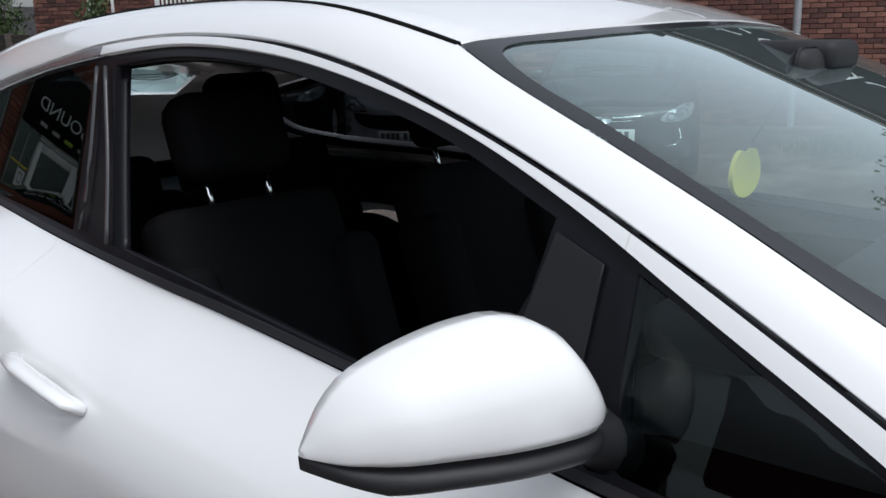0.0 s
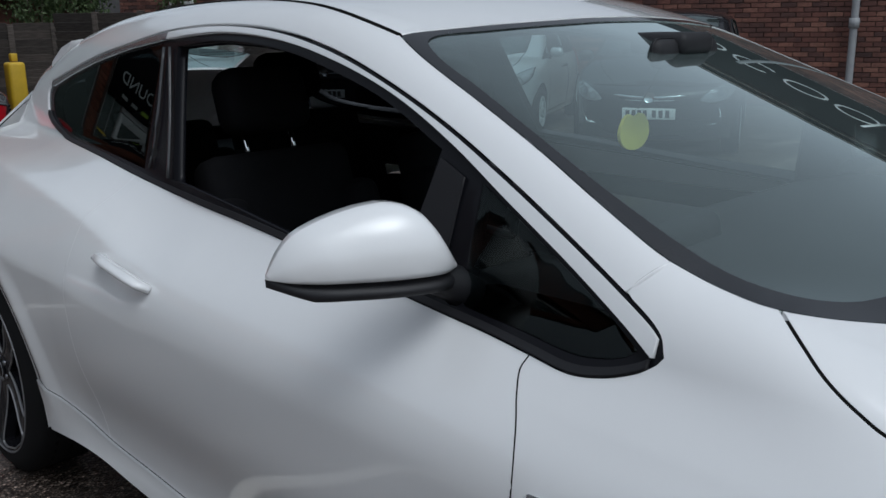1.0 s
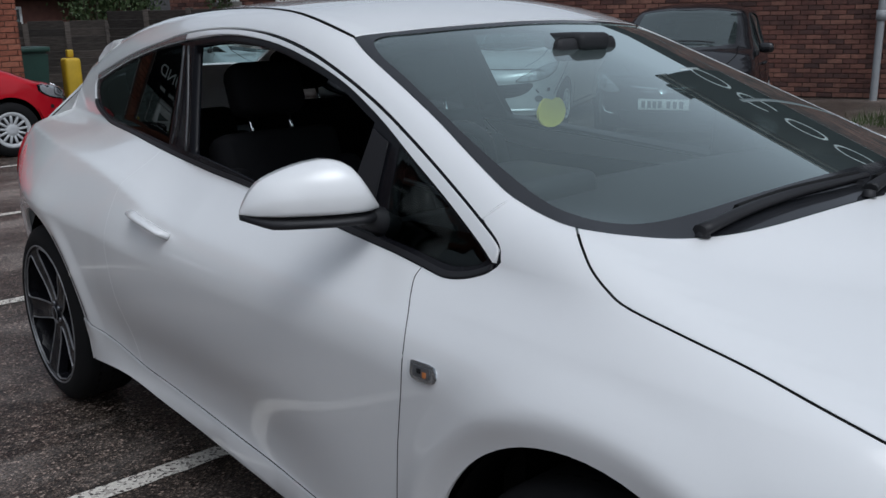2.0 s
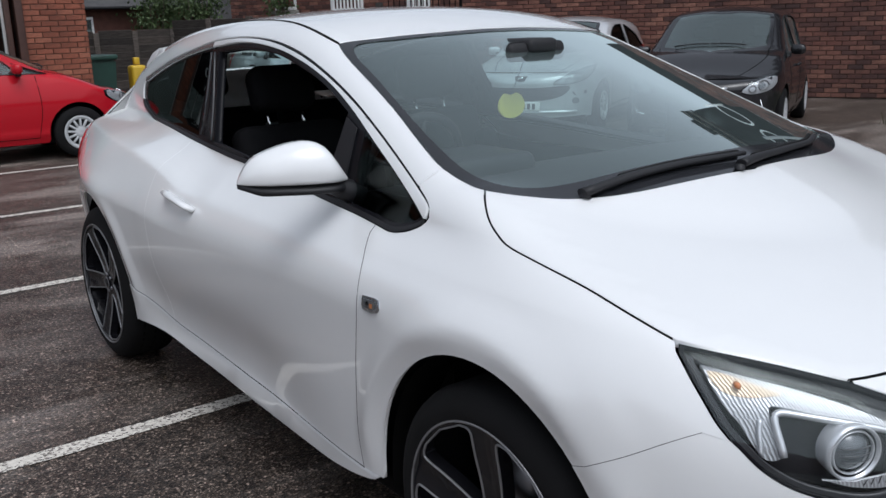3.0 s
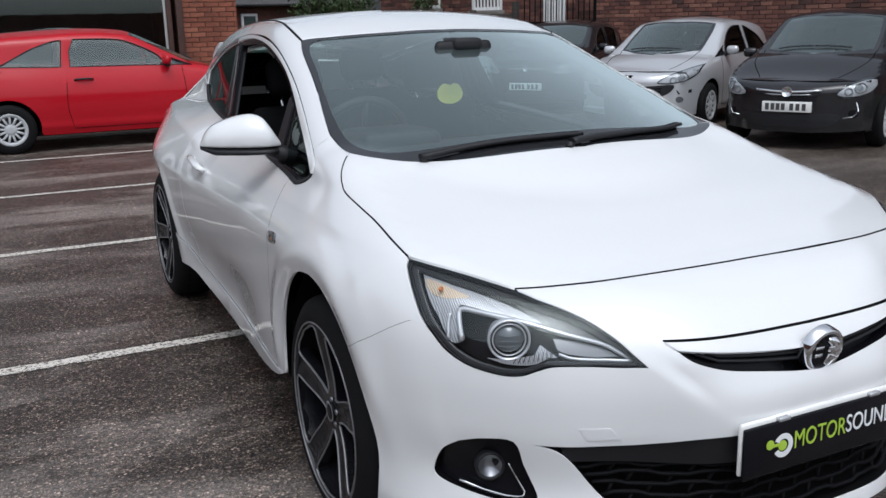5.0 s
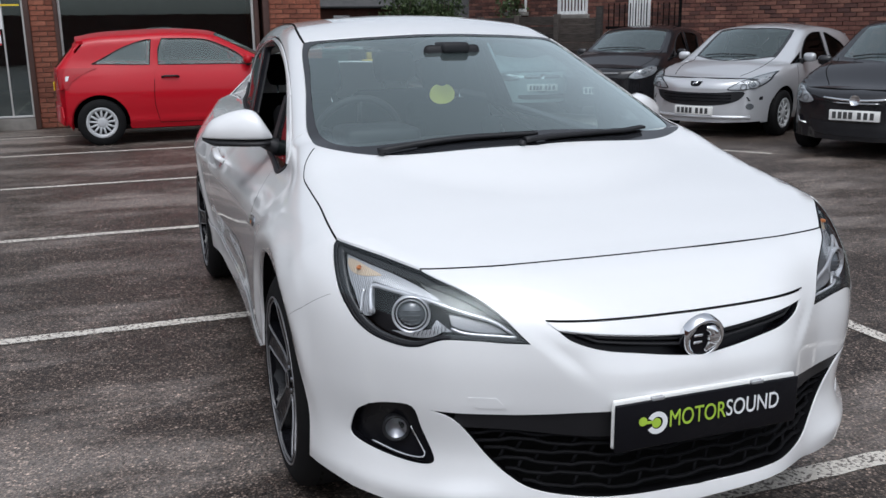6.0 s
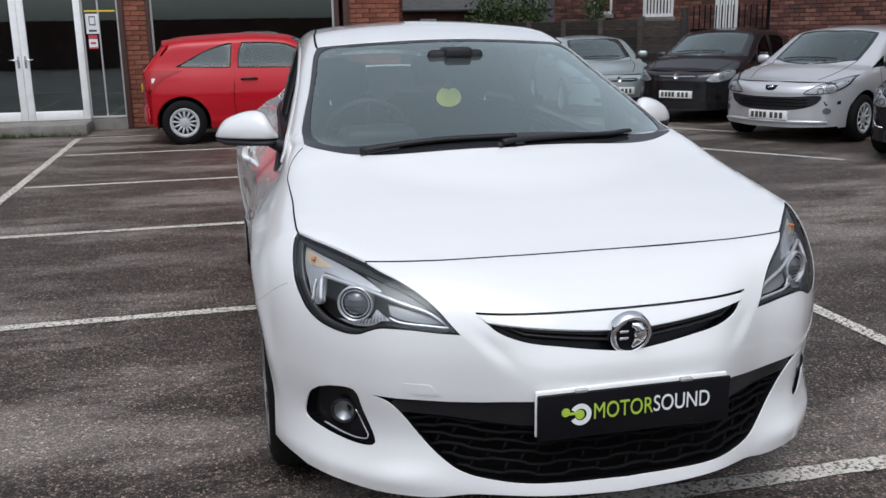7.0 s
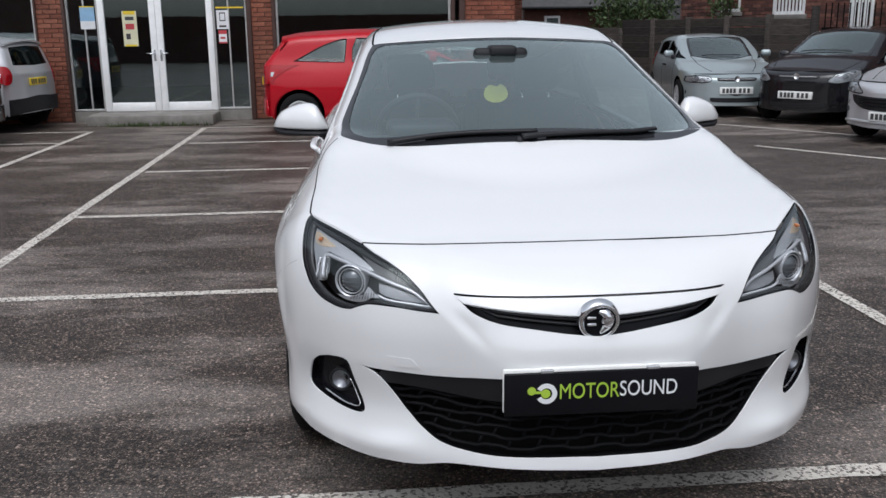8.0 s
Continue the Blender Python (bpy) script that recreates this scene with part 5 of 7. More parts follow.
rows = [0.322, 0.349, 0.376, 0.403, 0.430, 0.452]
for i, z in enumerate(rows):
    w = low_reach(z) - 0.01
    xs = np.linspace(-w, w, 41)
    zs = z + 0.0035 * np.sign(np.sin((xs + 0.04 * (i % 2)) * math.pi / 0.08))
    p = ahead(xs, zs)
    tube("intake_slat", [(q[0], q[1] + 0.022, q[2]) for q in p], 0.0062, MESH, bumper, sides=5, flat=0.8)
for i, (za, zb) in enumerate(zip(rows, rows[1:])):
    w = low_reach((za + zb) / 2) - 0.03
    for x in np.arange(-0.56 + 0.04 * (i % 2), 0.57, 0.08):
        if abs(x) < w:
            p = ahead(np.array([x, x + 0.012]), np.array([za, zb]))
            tube("intake_rib", [(q[0], q[1] + 0.025, q[2]) for q in p], 0.0045, MESH, bumper, sides=5)
sheet("towing_cover", ahead, ring([(-0.570, 0.561), (-0.50, 0.558), (-0.474, 0.526), (-0.549, 0.528)]), WHITE, bumper, lift=0.0018, edge=0.002, step=0.03)

throat(ahead, grille_hole, -0.0065, -0.05, TRIM, bumper)
throat(ahead, low_hole, -0.0065, -0.075, MESH, bumper)

# badge
hub = ahead(np.array([0.0]), np.array([0.692]))[0]
face_m = Matrix.Translation((0, hub[1] - 0.012, 0.692)) @ pose(0, 0, 0, 12, 0, 0) @ pose(0, 0, 0, 0, 0, -90)
badge = turned("badge", [(-0.006, 0.0), (-0.006, 0.043), (0.006, 0.044), (0.010, 0.050), (0.004, 0.057), (-0.02, 0.058)], CHROME, bumper, face_m, label="round chrome badge")
turned("badge_field", [(0.0075, 0.0), (0.0075, 0.043)], TRIM, badge, face_m)
swirl = bent([(-0.006, 0.034), (0.014, 0.026), (0.020, 0.008), (0.016, -0.012), (0.004, -0.032)], 5)
tube("badge_emblem", [face_m @ Vector((0.009, q, w)) for q, w in swirl], lambda u: 0.005 + 0.014 * math.sin(math.pi * u) ** 1.2, CHROME, badge, sides=10)
for y0, z0, z1 in ((-0.036, 0.010, 0.018), (-0.034, -0.010, -0.002)):
    block("badge_emblem", (0.006, y0, z0), (0.011, y0 + 0.026, z1), CHROME, badge, bevel=0.003, m=face_m)

# number plate, its white holder and print
plate_y = -1.003
holder = block("plate_holder", (-0.2645, plate_y + 0.004, 0.447), (0.268, plate_y + 0.016, 0.573), PLATE_WHITE, bumper, "white plastic plate holder", 0.006)
board = block("number_plate", (-0.262, plate_y - 0.006, 0.440), (0.272, plate_y + 0.003, 0.564), TRIM, holder, "black dealer plate with lime and white lettering", 0.004)
for x in (-0.145, 0.145):
    block("plate_clip", (x - 0.017, plate_y - 0.007, 0.562), (x + 0.017, plate_y + 0.006, 0.571), LAMP_SILVER, holder, bevel=0.002)
upright = Matrix.Translation((0, plate_y - 0.0065, 0)) @ pose(0, 0, 0, 90, 0, 0)
lettering("print", "MOTOR", 0.062, LIME, board, upright @ pose(-0.031, 0.5065, 0), "lime lettering", wide=0.163)
lettering("print", "SOUND", 0.062, PALE, board, upright @ pose(0.133, 0.5085, 0), "white lettering", wide=0.158)


def disc_ring(name, x, z, r0, r1, mat, a0=0.0, a1=360.0, n=28):
    bm = bmesh.new()
    loops = [[bm.verts.new((x + r * math.cos(radians(a0 + (a1 - a0) * i / n)), plate_y - 0.008, z + r * math.sin(radians(a0 + (a1 - a0) * i / n)))) for i in range(n + 1)] for r in (r0, r1)]
    for i in range(n):
        bm.faces.new((loops[0][i], loops[0][i + 1], loops[1][i + 1], loops[1][i]))
    bmesh.ops.remove_doubles(bm, verts=bm.verts, dist=1e-6)
    bmesh.ops.solidify(bm, geom=bm.faces[:], thickness=0.0012)
    return part(name, bm, mat, board)


disc_ring("print", -0.148, 0.505, 0.016, 0.029, PALE, -150, 150)
disc_ring("print", -0.150, 0.505, 0.0, 0.0125, LIME)
disc_ring("print", -0.188, 0.514, 0.0, 0.0115, LIME)
block("print", (-0.185, plate_y - 0.0085, 0.5055), (-0.155, plate_y - 0.0065, 0.512), LIME, board)

# fog lamps and headlamps
for side in (-1, 1):
    back = sheet("fog_bezel", ahead, ring(FOG), TRIM, bumper, side=side, lift=-0.03, step=0.02, edge=0, label="gloss black fog lamp bezel")
    throat(ahead, ring(FOG), -0.0065, -0.032, TRIM, bumper, side)
    spot = lambda x, z, out: on(ahead, x, z, out, side)
    at_fog = Matrix.Translation(spot(-0.718, 0.43, -0.014)) @ pose(0, 0, 0, 0, 0, -90 + 20 * side)
    lamp = turned("fog_lamp", [(-0.02, 0.036), (0.004, 0.036), (0.006, 0.032), (0.0, 0.028)], BLACK, bumper, at_fog, 28, "round fog lamp")
    turned("lamp_lens", [(0.008, 0.0), (0.006, 0.015), (0.0, 0.029)], CLEAR, lamp, at_fog, 28)
    turned("lamp_reflector", [(-0.016, 0.0), (-0.012, 0.015), (0.0, 0.028)], ALLOY, lamp, at_fog, 28)
    strip = bent([(-0.770, 0.384), (-0.73, 0.373), (-0.69, 0.368), (-0.662, 0.376), (-0.674, 0.41), (-0.69, 0.445)], 4)
    tube("fog_strip", [spot(x, z, -0.016) for x, z in strip], lambda s: 0.0045 * (1 - 0.6 * s), CHROME, bumper, label="thin chrome strip")

    lamp = sheet("headlamp", ahead, ring(HL_TOP, HL_IN, HL_LOW, HL_OUT), BLACK, car, side=side, lift=-0.065, step=0.025, edge=0, label="swept-back headlamp under clear cover")
    full = ring(HL_TOP, HL_IN, HL_LOW, HL_OUT)
    inset = shrunk(full, 0.0045)
    sheet("lamp_rim", ahead, full, TRIM, lamp, holes=[inset], side=side, lift=-0.002, step=0.02, edge=0.014, label="black rim")
    sheet("lamp_cover", ahead, full, CLEAR, lamp, side=side, lift=-0.001, step=0.02, edge=0, label="clear cover")
    sheet("lamp_bezel", ahead, shrunk(full, 0.003), BEZEL, lamp, holes=[shrunk(full, 0.011)], side=side, lift=-0.016, step=0.02, edge=0.02, label="grey bezel")
    # indicator and side reflector at the outer end
    sheet("indicator", ahead, ring(bent([(-0.788, 0.882), (-0.74, 0.870), (-0.69, 0.853), (-0.64, 0.828), (-0.595, 0.796)]), bent([(-0.595, 0.796), (-0.66, 0.806), (-0.735, 0.822), (-0.757, 0.815), (-0.770, 0.755)]), bent([(-0.770, 0.755), (-0.79, 0.77), (-0.803, 0.81), (-0.800, 0.85), (-0.788, 0.882)])),
          LAMP_SILVER, lamp, side=side, lift=-0.030, step=0.015, edge=0.02, label="silver indicator reflector")
    # the bulb's orange reflection, laid in as an amber sheet
    sheet("indicator_glow", ahead, ring(bent([(-0.790, 0.872), (-0.772, 0.871), (-0.748, 0.860), (-0.722, 0.846), (-0.745, 0.838), (-0.772, 0.832), (-0.792, 0.836), (-0.797, 0.854), (-0.790, 0.872)], 4)), AMBER, lamp, side=side, lift=-0.0285, step=0.012, edge=0.004, label="amber patch for the bulb's reflection")
    turned("indicator_bulb", [(-0.008, 0.0), (-0.007, 0.005), (0.002, 0.006), (0.008, 0.004), (0.01, 0.0)], AMBER_DEEP, lamp, Matrix.Translation(spot(-0.772, 0.851, -0.024)) @ pose(0, 0, 0, 0, 0, -90 + 35 * side), 16, "amber bulb")
    sheet("lamp_blade", ahead, ring(bent([(-0.800, 0.80), (-0.79, 0.735), (-0.765, 0.745), (-0.768, 0.80)])), LAMP_SILVER, lamp, side=side, lift=-0.028, step=0.02, edge=0.01)
    chrome_line = bent([(-0.768, 0.742), (-0.762, 0.79), (-0.752, 0.812), (-0.725, 0.812), (-0.64, 0.797), (-0.56, 0.772), (-0.50, 0.752), (-0.47, 0.730), (-0.452, 0.712), (-0.50, 0.714), (-0.57, 0.721), (-0.60, 0.733)], 4)
    tube("chrome_strip", [spot(x, z, -0.022) for x, z in chrome_line], lambda s: 0.0072 - 0.0036 * s, LAMP_RING, lamp, sides=6, label="thin chrome strip")
    tube("outer_fin", [spot(x, z, -0.024) for x, z in bent([(-0.790, 0.738), (-0.783, 0.775), (-0.774, 0.800)], 4)], 0.0045, LAMP_RING, lamp, sides=6, label="satin silver fin")
    sheet("light_guide", ahead, ring(bent([(-0.60, 0.772), (-0.545, 0.762), (-0.495, 0.744), (-0.468, 0.720)]), bent([(-0.468, 0.720), (-0.52, 0.721), (-0.575, 0.731), (-0.60, 0.742)])), LAMP_GREY, lamp, side=side, lift=-0.034, step=0.015, edge=0.01, label="grey light guide")
    sheet("lamp_plate", ahead, ring(bent([(-0.64, 0.838), (-0.60, 0.822), (-0.555, 0.803), (-0.515, 0.777), (-0.48, 0.745), (-0.455, 0.715)]), bent([(-0.455, 0.715), (-0.49, 0.745), (-0.55, 0.768), (-0.60, 0.784)])), LAMP_PLATE, lamp, side=side, lift=-0.028, step=0.015, edge=0.01)
    eye = Matrix.Translation(spot(-0.689, 0.760, -0.038)) @ pose(0, 0, 0, 0, 0, -90 + 24 * side) @ pose(0, 0, 0, 0, 0, 0)
    unit = turned("projector_ring", [(-0.03, 0.047), (0.0, 0.050), (0.010, 0.0485), (0.010, 0.045), (-0.006, 0.042)], LAMP_RING, lamp, eye, 36, "chrome projector ring")
    turned("projector_lens", [(0.016, 0.0), (0.014, 0.012), (0.007, 0.026), (-0.006, 0.037), (-0.014, 0.040)], LENS_GREY, unit, eye, 36, "grey glass projector lens")
    # striped reflections in the lens, modelled as thin grey rods
    for dz in (-0.012, 0.0, 0.012):
        tube("lens_band", [eye @ Vector((0.0175 - 9.0 * (q * q + dz * dz), q, dz)) for q in np.linspace(-0.026, 0.026, 9)], 0.0013, LAMP_PLATE, unit, sides=5)
    turned("projector_cone", [(-0.008, 0.036), (0.004, 0.043)], BLACK, unit, eye, 36)
    turned("lens_ring", [(0.001, 0.0395), (0.006, 0.0385), (0.006, 0.0365), (0.0, 0.036)], LAMP_RING, unit, eye, 36)
    sheet("ribbed_trim", ahead, ring(bent([(-0.735, 0.705), (-0.70, 0.695), (-0.655, 0.700), (-0.622, 0.720)]), [(-0.600, 0.722), (-0.632, 0.756), (-0.652, 0.726), (-0.70, 0.708)]), LAMP_SILVER, lamp, side=side, lift=-0.030, step=0.012, edge=0.01, label="ribbed silver trim")
    for k in range(9):
        x = -0.690 + k * 0.009
        tube("rib", [spot(x, 0.701 + 0.0022 * k, -0.0295), spot(x + 0.006, 0.712 + 0.0042 * k, -0.0295)], 0.0009, BLACK, lamp, sides=4)

# near-black rods stand in for shade in the main gaps; the pillar's is white
def seam(name, chart, line, side=-1, r=0.0042, lift=-0.0038, mat=VOID):
    p = chart(np.array([q[0] for q in line]), np.array([q[1] for q in line]))
    p = p + square(chart, p) * lift
    tube(name, [(q[0] if side < 0 else -q[0], q[1], q[2]) for q in p.tolist()], r, mat, car, sides=6)


for side in (-1, 1):
    seam("bonnet_seal", around, BONNET_SIDE[2:], side, 0.0046)
    seam("door_seal", around, DOOR_FRONT, side)
    seam("door_seal", around, DOOR_REAR, side, 0.003, -0.005)
    seam("pillar_seam", around, bent([(0.402, -58.4), (0.367, -54.5)]), side, 0.0036, -0.0046, WHITE)
    seam("sill_gap", around, SILL_TOP, side, 0.003, -0.002)
    seam("bumper_seam", around, SEAM, side, 0.0035, -0.0035)
    seam("roof_seam", around, ROOF_SEAM[:-6], side, 0.0065, -0.0035)
seam("blade_gap", ahead, GR_TOP, -1, 0.0021, 0.0002)
seam("bonnet_seal", ahead, BONNET_NOSE + other(BONNET_NOSE)[1:], -1, 0.0055)

# wing mirrors
for side in (-1, 1):
    heights = spline((0, 0.017), (0.04, 0.036), (0.1, 0.064), (0.19, 0.100), (0.3, 0.113), (0.46, 0.111), (0.615, 0.100), (0.767, 0.083), (0.857, 0.068), (0.948, 0.036), (1.0, 0.006))
    depths = spline((0, 0.030), (0.12, 0.066), (0.35, 0.090), (0.65, 0.088), (0.88, 0.066), (0.97, 0.036), (1.0, 0.010))
    inner, outer_end = Vector((-0.772, 0.730, 1.036)), Vector((-1.018, 0.866, 1.036))
    def shell(base, top_of, grow, name, mat, parent, label=""):
        bm = bmesh.new()
        rows = []
        for i in range(25):
            u = 0.5 - 0.5 * math.cos(math.pi * i / 24)
            c = inner.lerp(outer_end, u)
            h, d = top_of(u), float(depths(u)) * grow * 0.86
            loop = []
            for j in range(17):
                a0 = 0.34 * math.pi
                a = a0 + (math.pi - a0) * max(j - 1, 0) / 15
                fwd = math.sin(a) ** 0.75 if j else 0.0
                up = (math.cos(a0) - math.cos(a)) / (math.cos(a0) + 1)
                loop.append(bm.verts.new((c.x * (1 if side < 0 else -1), c.y - d * fwd + 0.12 * h * up, c.z + base(u) + h * up)))
            rows.append(loop)
        for a, b in zip(rows, rows[1:]):
            for j in range(16):
                bm.faces.new((a[j], a[j + 1], b[j + 1], b[j])).smooth = True
            bm.faces.new((a[0], b[0], b[-1], a[-1])).smooth = False
        for loop in (rows[0], rows[-1]):
            bm.faces.new(loop)
        bmesh.ops.recalc_face_normals(bm, faces=bm.faces)
        return part(name, bm, mat, parent, label)
    mirror = shell(lambda u: 0.006, lambda u: 0.95 * float(heights(u)), 1.0, "wing_mirror", WHITE, car, "white mirror shell over a black base")
    taper = lambda u: min(1.0, 0.45 + (1 - u) * 4.0)
    shell(lambda u: 0.006 - 0.028 * taper(u), lambda u: 0.028 * taper(u), 0.96, "mirror_base", BLACK, mirror, "black lower shell")
    tube("mirror_arm", [(side * 0.73, 0.72, 0.985), (side * 0.76, 0.725, 1.01), (side * 0.80, 0.74, 1.03), (side * 0.83, 0.755, 1.04)], lambda s: 0.035 - 0.012 * s, BLACK, mirror, sides=12, label="black mirror foot")

# wipers resting at the foot of the screen
def on_screen(y, t, up):
    return on(around, y, t, up)


for name, line in (("wiper", [(0.140, -50.0), (0.132, -40), (0.12, -28), (0.105, -12), (0.10, 2)]), ("wiper", [(0.06, -6), (0.075, 6), (0.095, 22), (0.135, 38), (0.19, 46)])):
    arm = tube(name, [on_screen(y - 0.064, t, 0.014) for y, t in bent(line, 5)], lambda s: 0.016 - 0.007 * s, BLACK, car, sides=8, flat=0.7, label="black wiper arm")
    tube("wiper_blade", [on_screen(y - 0.046, t, 0.006) for y, t in bent(line[1:], 6)], 0.0085, RUBBER, arm, sides=6)
turned("wiper_spindle", [(0.0, 0.014), (0.014, 0.012), (0.016, 0.0)], BLACK, car, Matrix.Translation(on_screen(0.072, -49.5, 0.0)) @ pose(0, 0, 0, 0, -80, 0), 14)
turned("wiper_spindle", [(0.0, 0.014), (0.014, 0.012), (0.016, 0.0)], BLACK, car, Matrix.Translation(on_screen(-0.01, -7.0, 0.0)) @ pose(0, 0, 0, 0, -80, 0), 14)


# wheels
def road_wheel(x, y, r_tyre, width, r_rim, side, parent, style, spin=0):
    """A wheel whose outer face looks along side; style 'split' has five split spokes, 'cover' a silver trim with many slots."""
    m = Matrix.Translation((x, y, r_tyre)) @ (pose(0, 0, 0, 0, 0, 180) if side < 0 else pose(0, 0, 0))
    h = width / 2
    tyre = [(-h, r_rim), (-h - 0.004, r_rim + 0.02), (-h + 0.006, r_tyre - 0.03), (-h + 0.02, r_tyre - 0.008), (-h + 0.04, r_tyre), (h - 0.04, r_tyre), (h - 0.02, r_tyre - 0.008), (h - 0.006, r_tyre - 0.03), (h + 0.004, r_rim + 0.02), (h, r_rim)]
    wheel = turned("wheel", [(-h, r_rim), (-h + 0.02, r_rim - 0.02), (h - 0.10, r_rim - 0.025), (h - 0.012, r_rim - 0.012)], DARK_ALLOY, parent, m, 56, "black alloy wheel with bright-edged windows" if style == "split" else "steel wheel with silver cover")
    turned("tyre", tyre, RUBBER, wheel, m, 64, "black low-profile tyre")
    for k in range(3):
        turned("tyre_groove", [(-0.05 + 0.05 * k - 0.004, r_tyre + 0.0005), (-0.05 + 0.05 * k, r_tyre - 0.0), (-0.05 + 0.05 * k + 0.004, r_tyre + 0.0005)], VOID, wheel, m, 48) if style == "split" else None
    if style == "split":
        turned("rim_lip", [(h - 0.014, r_rim - 0.007), (h - 0.002, r_rim - 0.004), (h + 0.001, r_rim - 0.002), (h + 0.001, r_rim + 0.001)], LIP_GREY, wheel, m, 64, "bright machined lip")
        turned("brake_disc", [(h - 0.13, 0.05), (h - 0.13, 0.155), (h - 0.15, 0.155)], ALLOY, wheel, m, 40)
        turned("hub", [(h - 0.06, 0.055), (h - 0.036, 0.052), (h - 0.030, 0.045), (h - 0.028, 0.0)], DARK_ALLOY, wheel, m, 32)
        turned("hub_cap", [(h - 0.027, 0.030), (h - 0.021, 0.027), (h - 0.020, 0.0)], TRIM, wheel, m, 28)
        turned("cap_ring", [(h - 0.021, 0.029), (h - 0.019, 0.027), (h - 0.0205, 0.024)], SPOKE_LINE, wheel, m, 28)
        dish = lambda r: h - 0.030 + 0.026 * smooth_step(r, 0.05, r_rim) - 0.004 * np.sin(math.pi * np.clip(r / r_rim, 0, 1))
        edge_r = r_rim - 0.006

        def opening(side_):
            """One flank of a window between spokes, hub to rim, as (radius, degrees off its middle)."""
            return bent([(0.058, side_ * 5.0), (0.080, side_ * 14.0), (0.13, side_ * 20.5), (0.19, side_ * 24.0), (0.236, side_ * 26.0), (0.253, side_ * 24.5), (0.259, side_ * 18.0)], 4)

        def place(r, deg):
            a = radians(90 + spin + deg)
            return r * math.cos(a), r * math.sin(a)

        def at_face(y_, z_, out=0.0):
            return m @ Vector((float(dish(np.hypot(y_, z_))) + out, y_, z_))

        for k in range(5):
            # a spoke fills the space between two windows
            mid = 72 * k
            one = [place(r, mid + 36 - 72 + d) for r, d in opening(1)]
            two = [place(r, mid + 36 + d) for r, d in opening(-1)]
            rim_arc = [place(edge_r, mid - 36 + (72 * i / 16)) for i in range(17)]
            hub_arc = [place(0.044, mid + 36 - 72 * i / 10) for i in range(11)]
            v, f = filled(ring(one, [place(0.259, mid - 36)], rim_arc, [place(0.259, mid + 36)], two[::-1], [place(0.058, mid + 36)], hub_arc, [place(0.058, mid - 36)]), (), 0.02)
            r = np.hypot(v[:, 0], v[:, 1])
            away = np.abs((np.degrees(np.arctan2(v[:, 1], v[:, 0])) - 90 - spin - mid + 180) % 360 - 180)
            p = np.stack([dish(r) - 0.006 * (1 - smooth_step(away, 2, 8)) * smooth_step(r, 0.07, 0.14), v[:, 0], v[:, 1]], -1)
            nrm = np.stack([np.ones(len(p)), -0.1 * v[:, 0] / r, -0.1 * v[:, 1] / r], -1)
            verts, normals, faces = bordered(p, nrm, f, 0.035)
            me = bpy.data.meshes.new("spoke")
            me.from_pydata([tuple(m @ Vector(q)) for q in verts.tolist()], [], faces)
            part("spoke", me, DARK_ALLOY, wheel, "glossy black spoke")
            loop = ring([place(r_, mid + 36 + d) for r_, d in opening(-1)], [place(0.259, mid + 36)], [place(r_, mid + 36 + d) for r_, d in opening(1)][::-1])
            tube("spoke_edge", [at_face(*q, 0.0005) for q in loop], 0.0036, SPOKE_LINE, wheel, sides=6, closed=True, flat=0.7, label="bright machined edge")
        tube("rim_line", [m @ Vector((h + 0.0005, *place(r_rim - 0.003, 360 * i / 72))) for i in range(72)], 0.0028, SPOKE_LINE, wheel, sides=6, closed=True, label="bright machined rim line")
        for k in range(5):
            a = radians(90 + spin + 72 * k)
            turned("wheel_bolt", [(h - 0.04, 0.008), (h - 0.026, 0.008), (h - 0.025, 0.0)], ALLOY, wheel, m @ Matrix.Translation((0, 0.038 * math.cos(a), 0.038 * math.sin(a))), 10)
    return wheel


for side in (-1, 1):
    for y in (0.0, 2.695):
        road_wheel(side * 0.782, y, 0.345, 0.235, 0.272, side, car, "split", 0 if y < 1 else 24)
        # arch lining
        pts = [(-0.405 * math.cos(math.pi * i / 20), 0.355 + 0.41 * math.sin(math.pi * i / 20)) for i in range(21)]
        bm = bmesh.new()
        rows = [[bm.verts.new((side * x, y + a, max(b, 0.275))) for a, b in [(-0.405, 0.275)] + pts + [(0.405, 0.275)]] for x in (0.58, 0.865 if y < 1 else 0.835)]
        for i in range(len(rows[0]) - 1):
            bm.faces.new((rows[0][i], rows[0][i + 1], rows[1][i + 1], rows[1][i])).smooth = True
        bm.faces.new(rows[0])
        part("arch_lining", bm, VOID, car)

# near-black inner skin added so the gaps read as shade; floor and tail
def inner_wall(name, y0, y1, t0, t1, depth, n=40, k=16):
    ya, ta = np.meshgrid(np.linspace(y0, y1, n), np.linspace(t0, t1, k), indexing="ij")
    p = around(ya, ta)
    p = p - square(around, p) * depth
    me = bpy.data.meshes.new(name)
    me.from_pydata([tuple(q) for q in p.reshape(-1, 3).tolist()], [], [(i * k + j, i * k + j + 1, i * k + k + j + 1, i * k + k + j) for i in range(n - 1) for j in range(k - 1)])
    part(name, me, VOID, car)


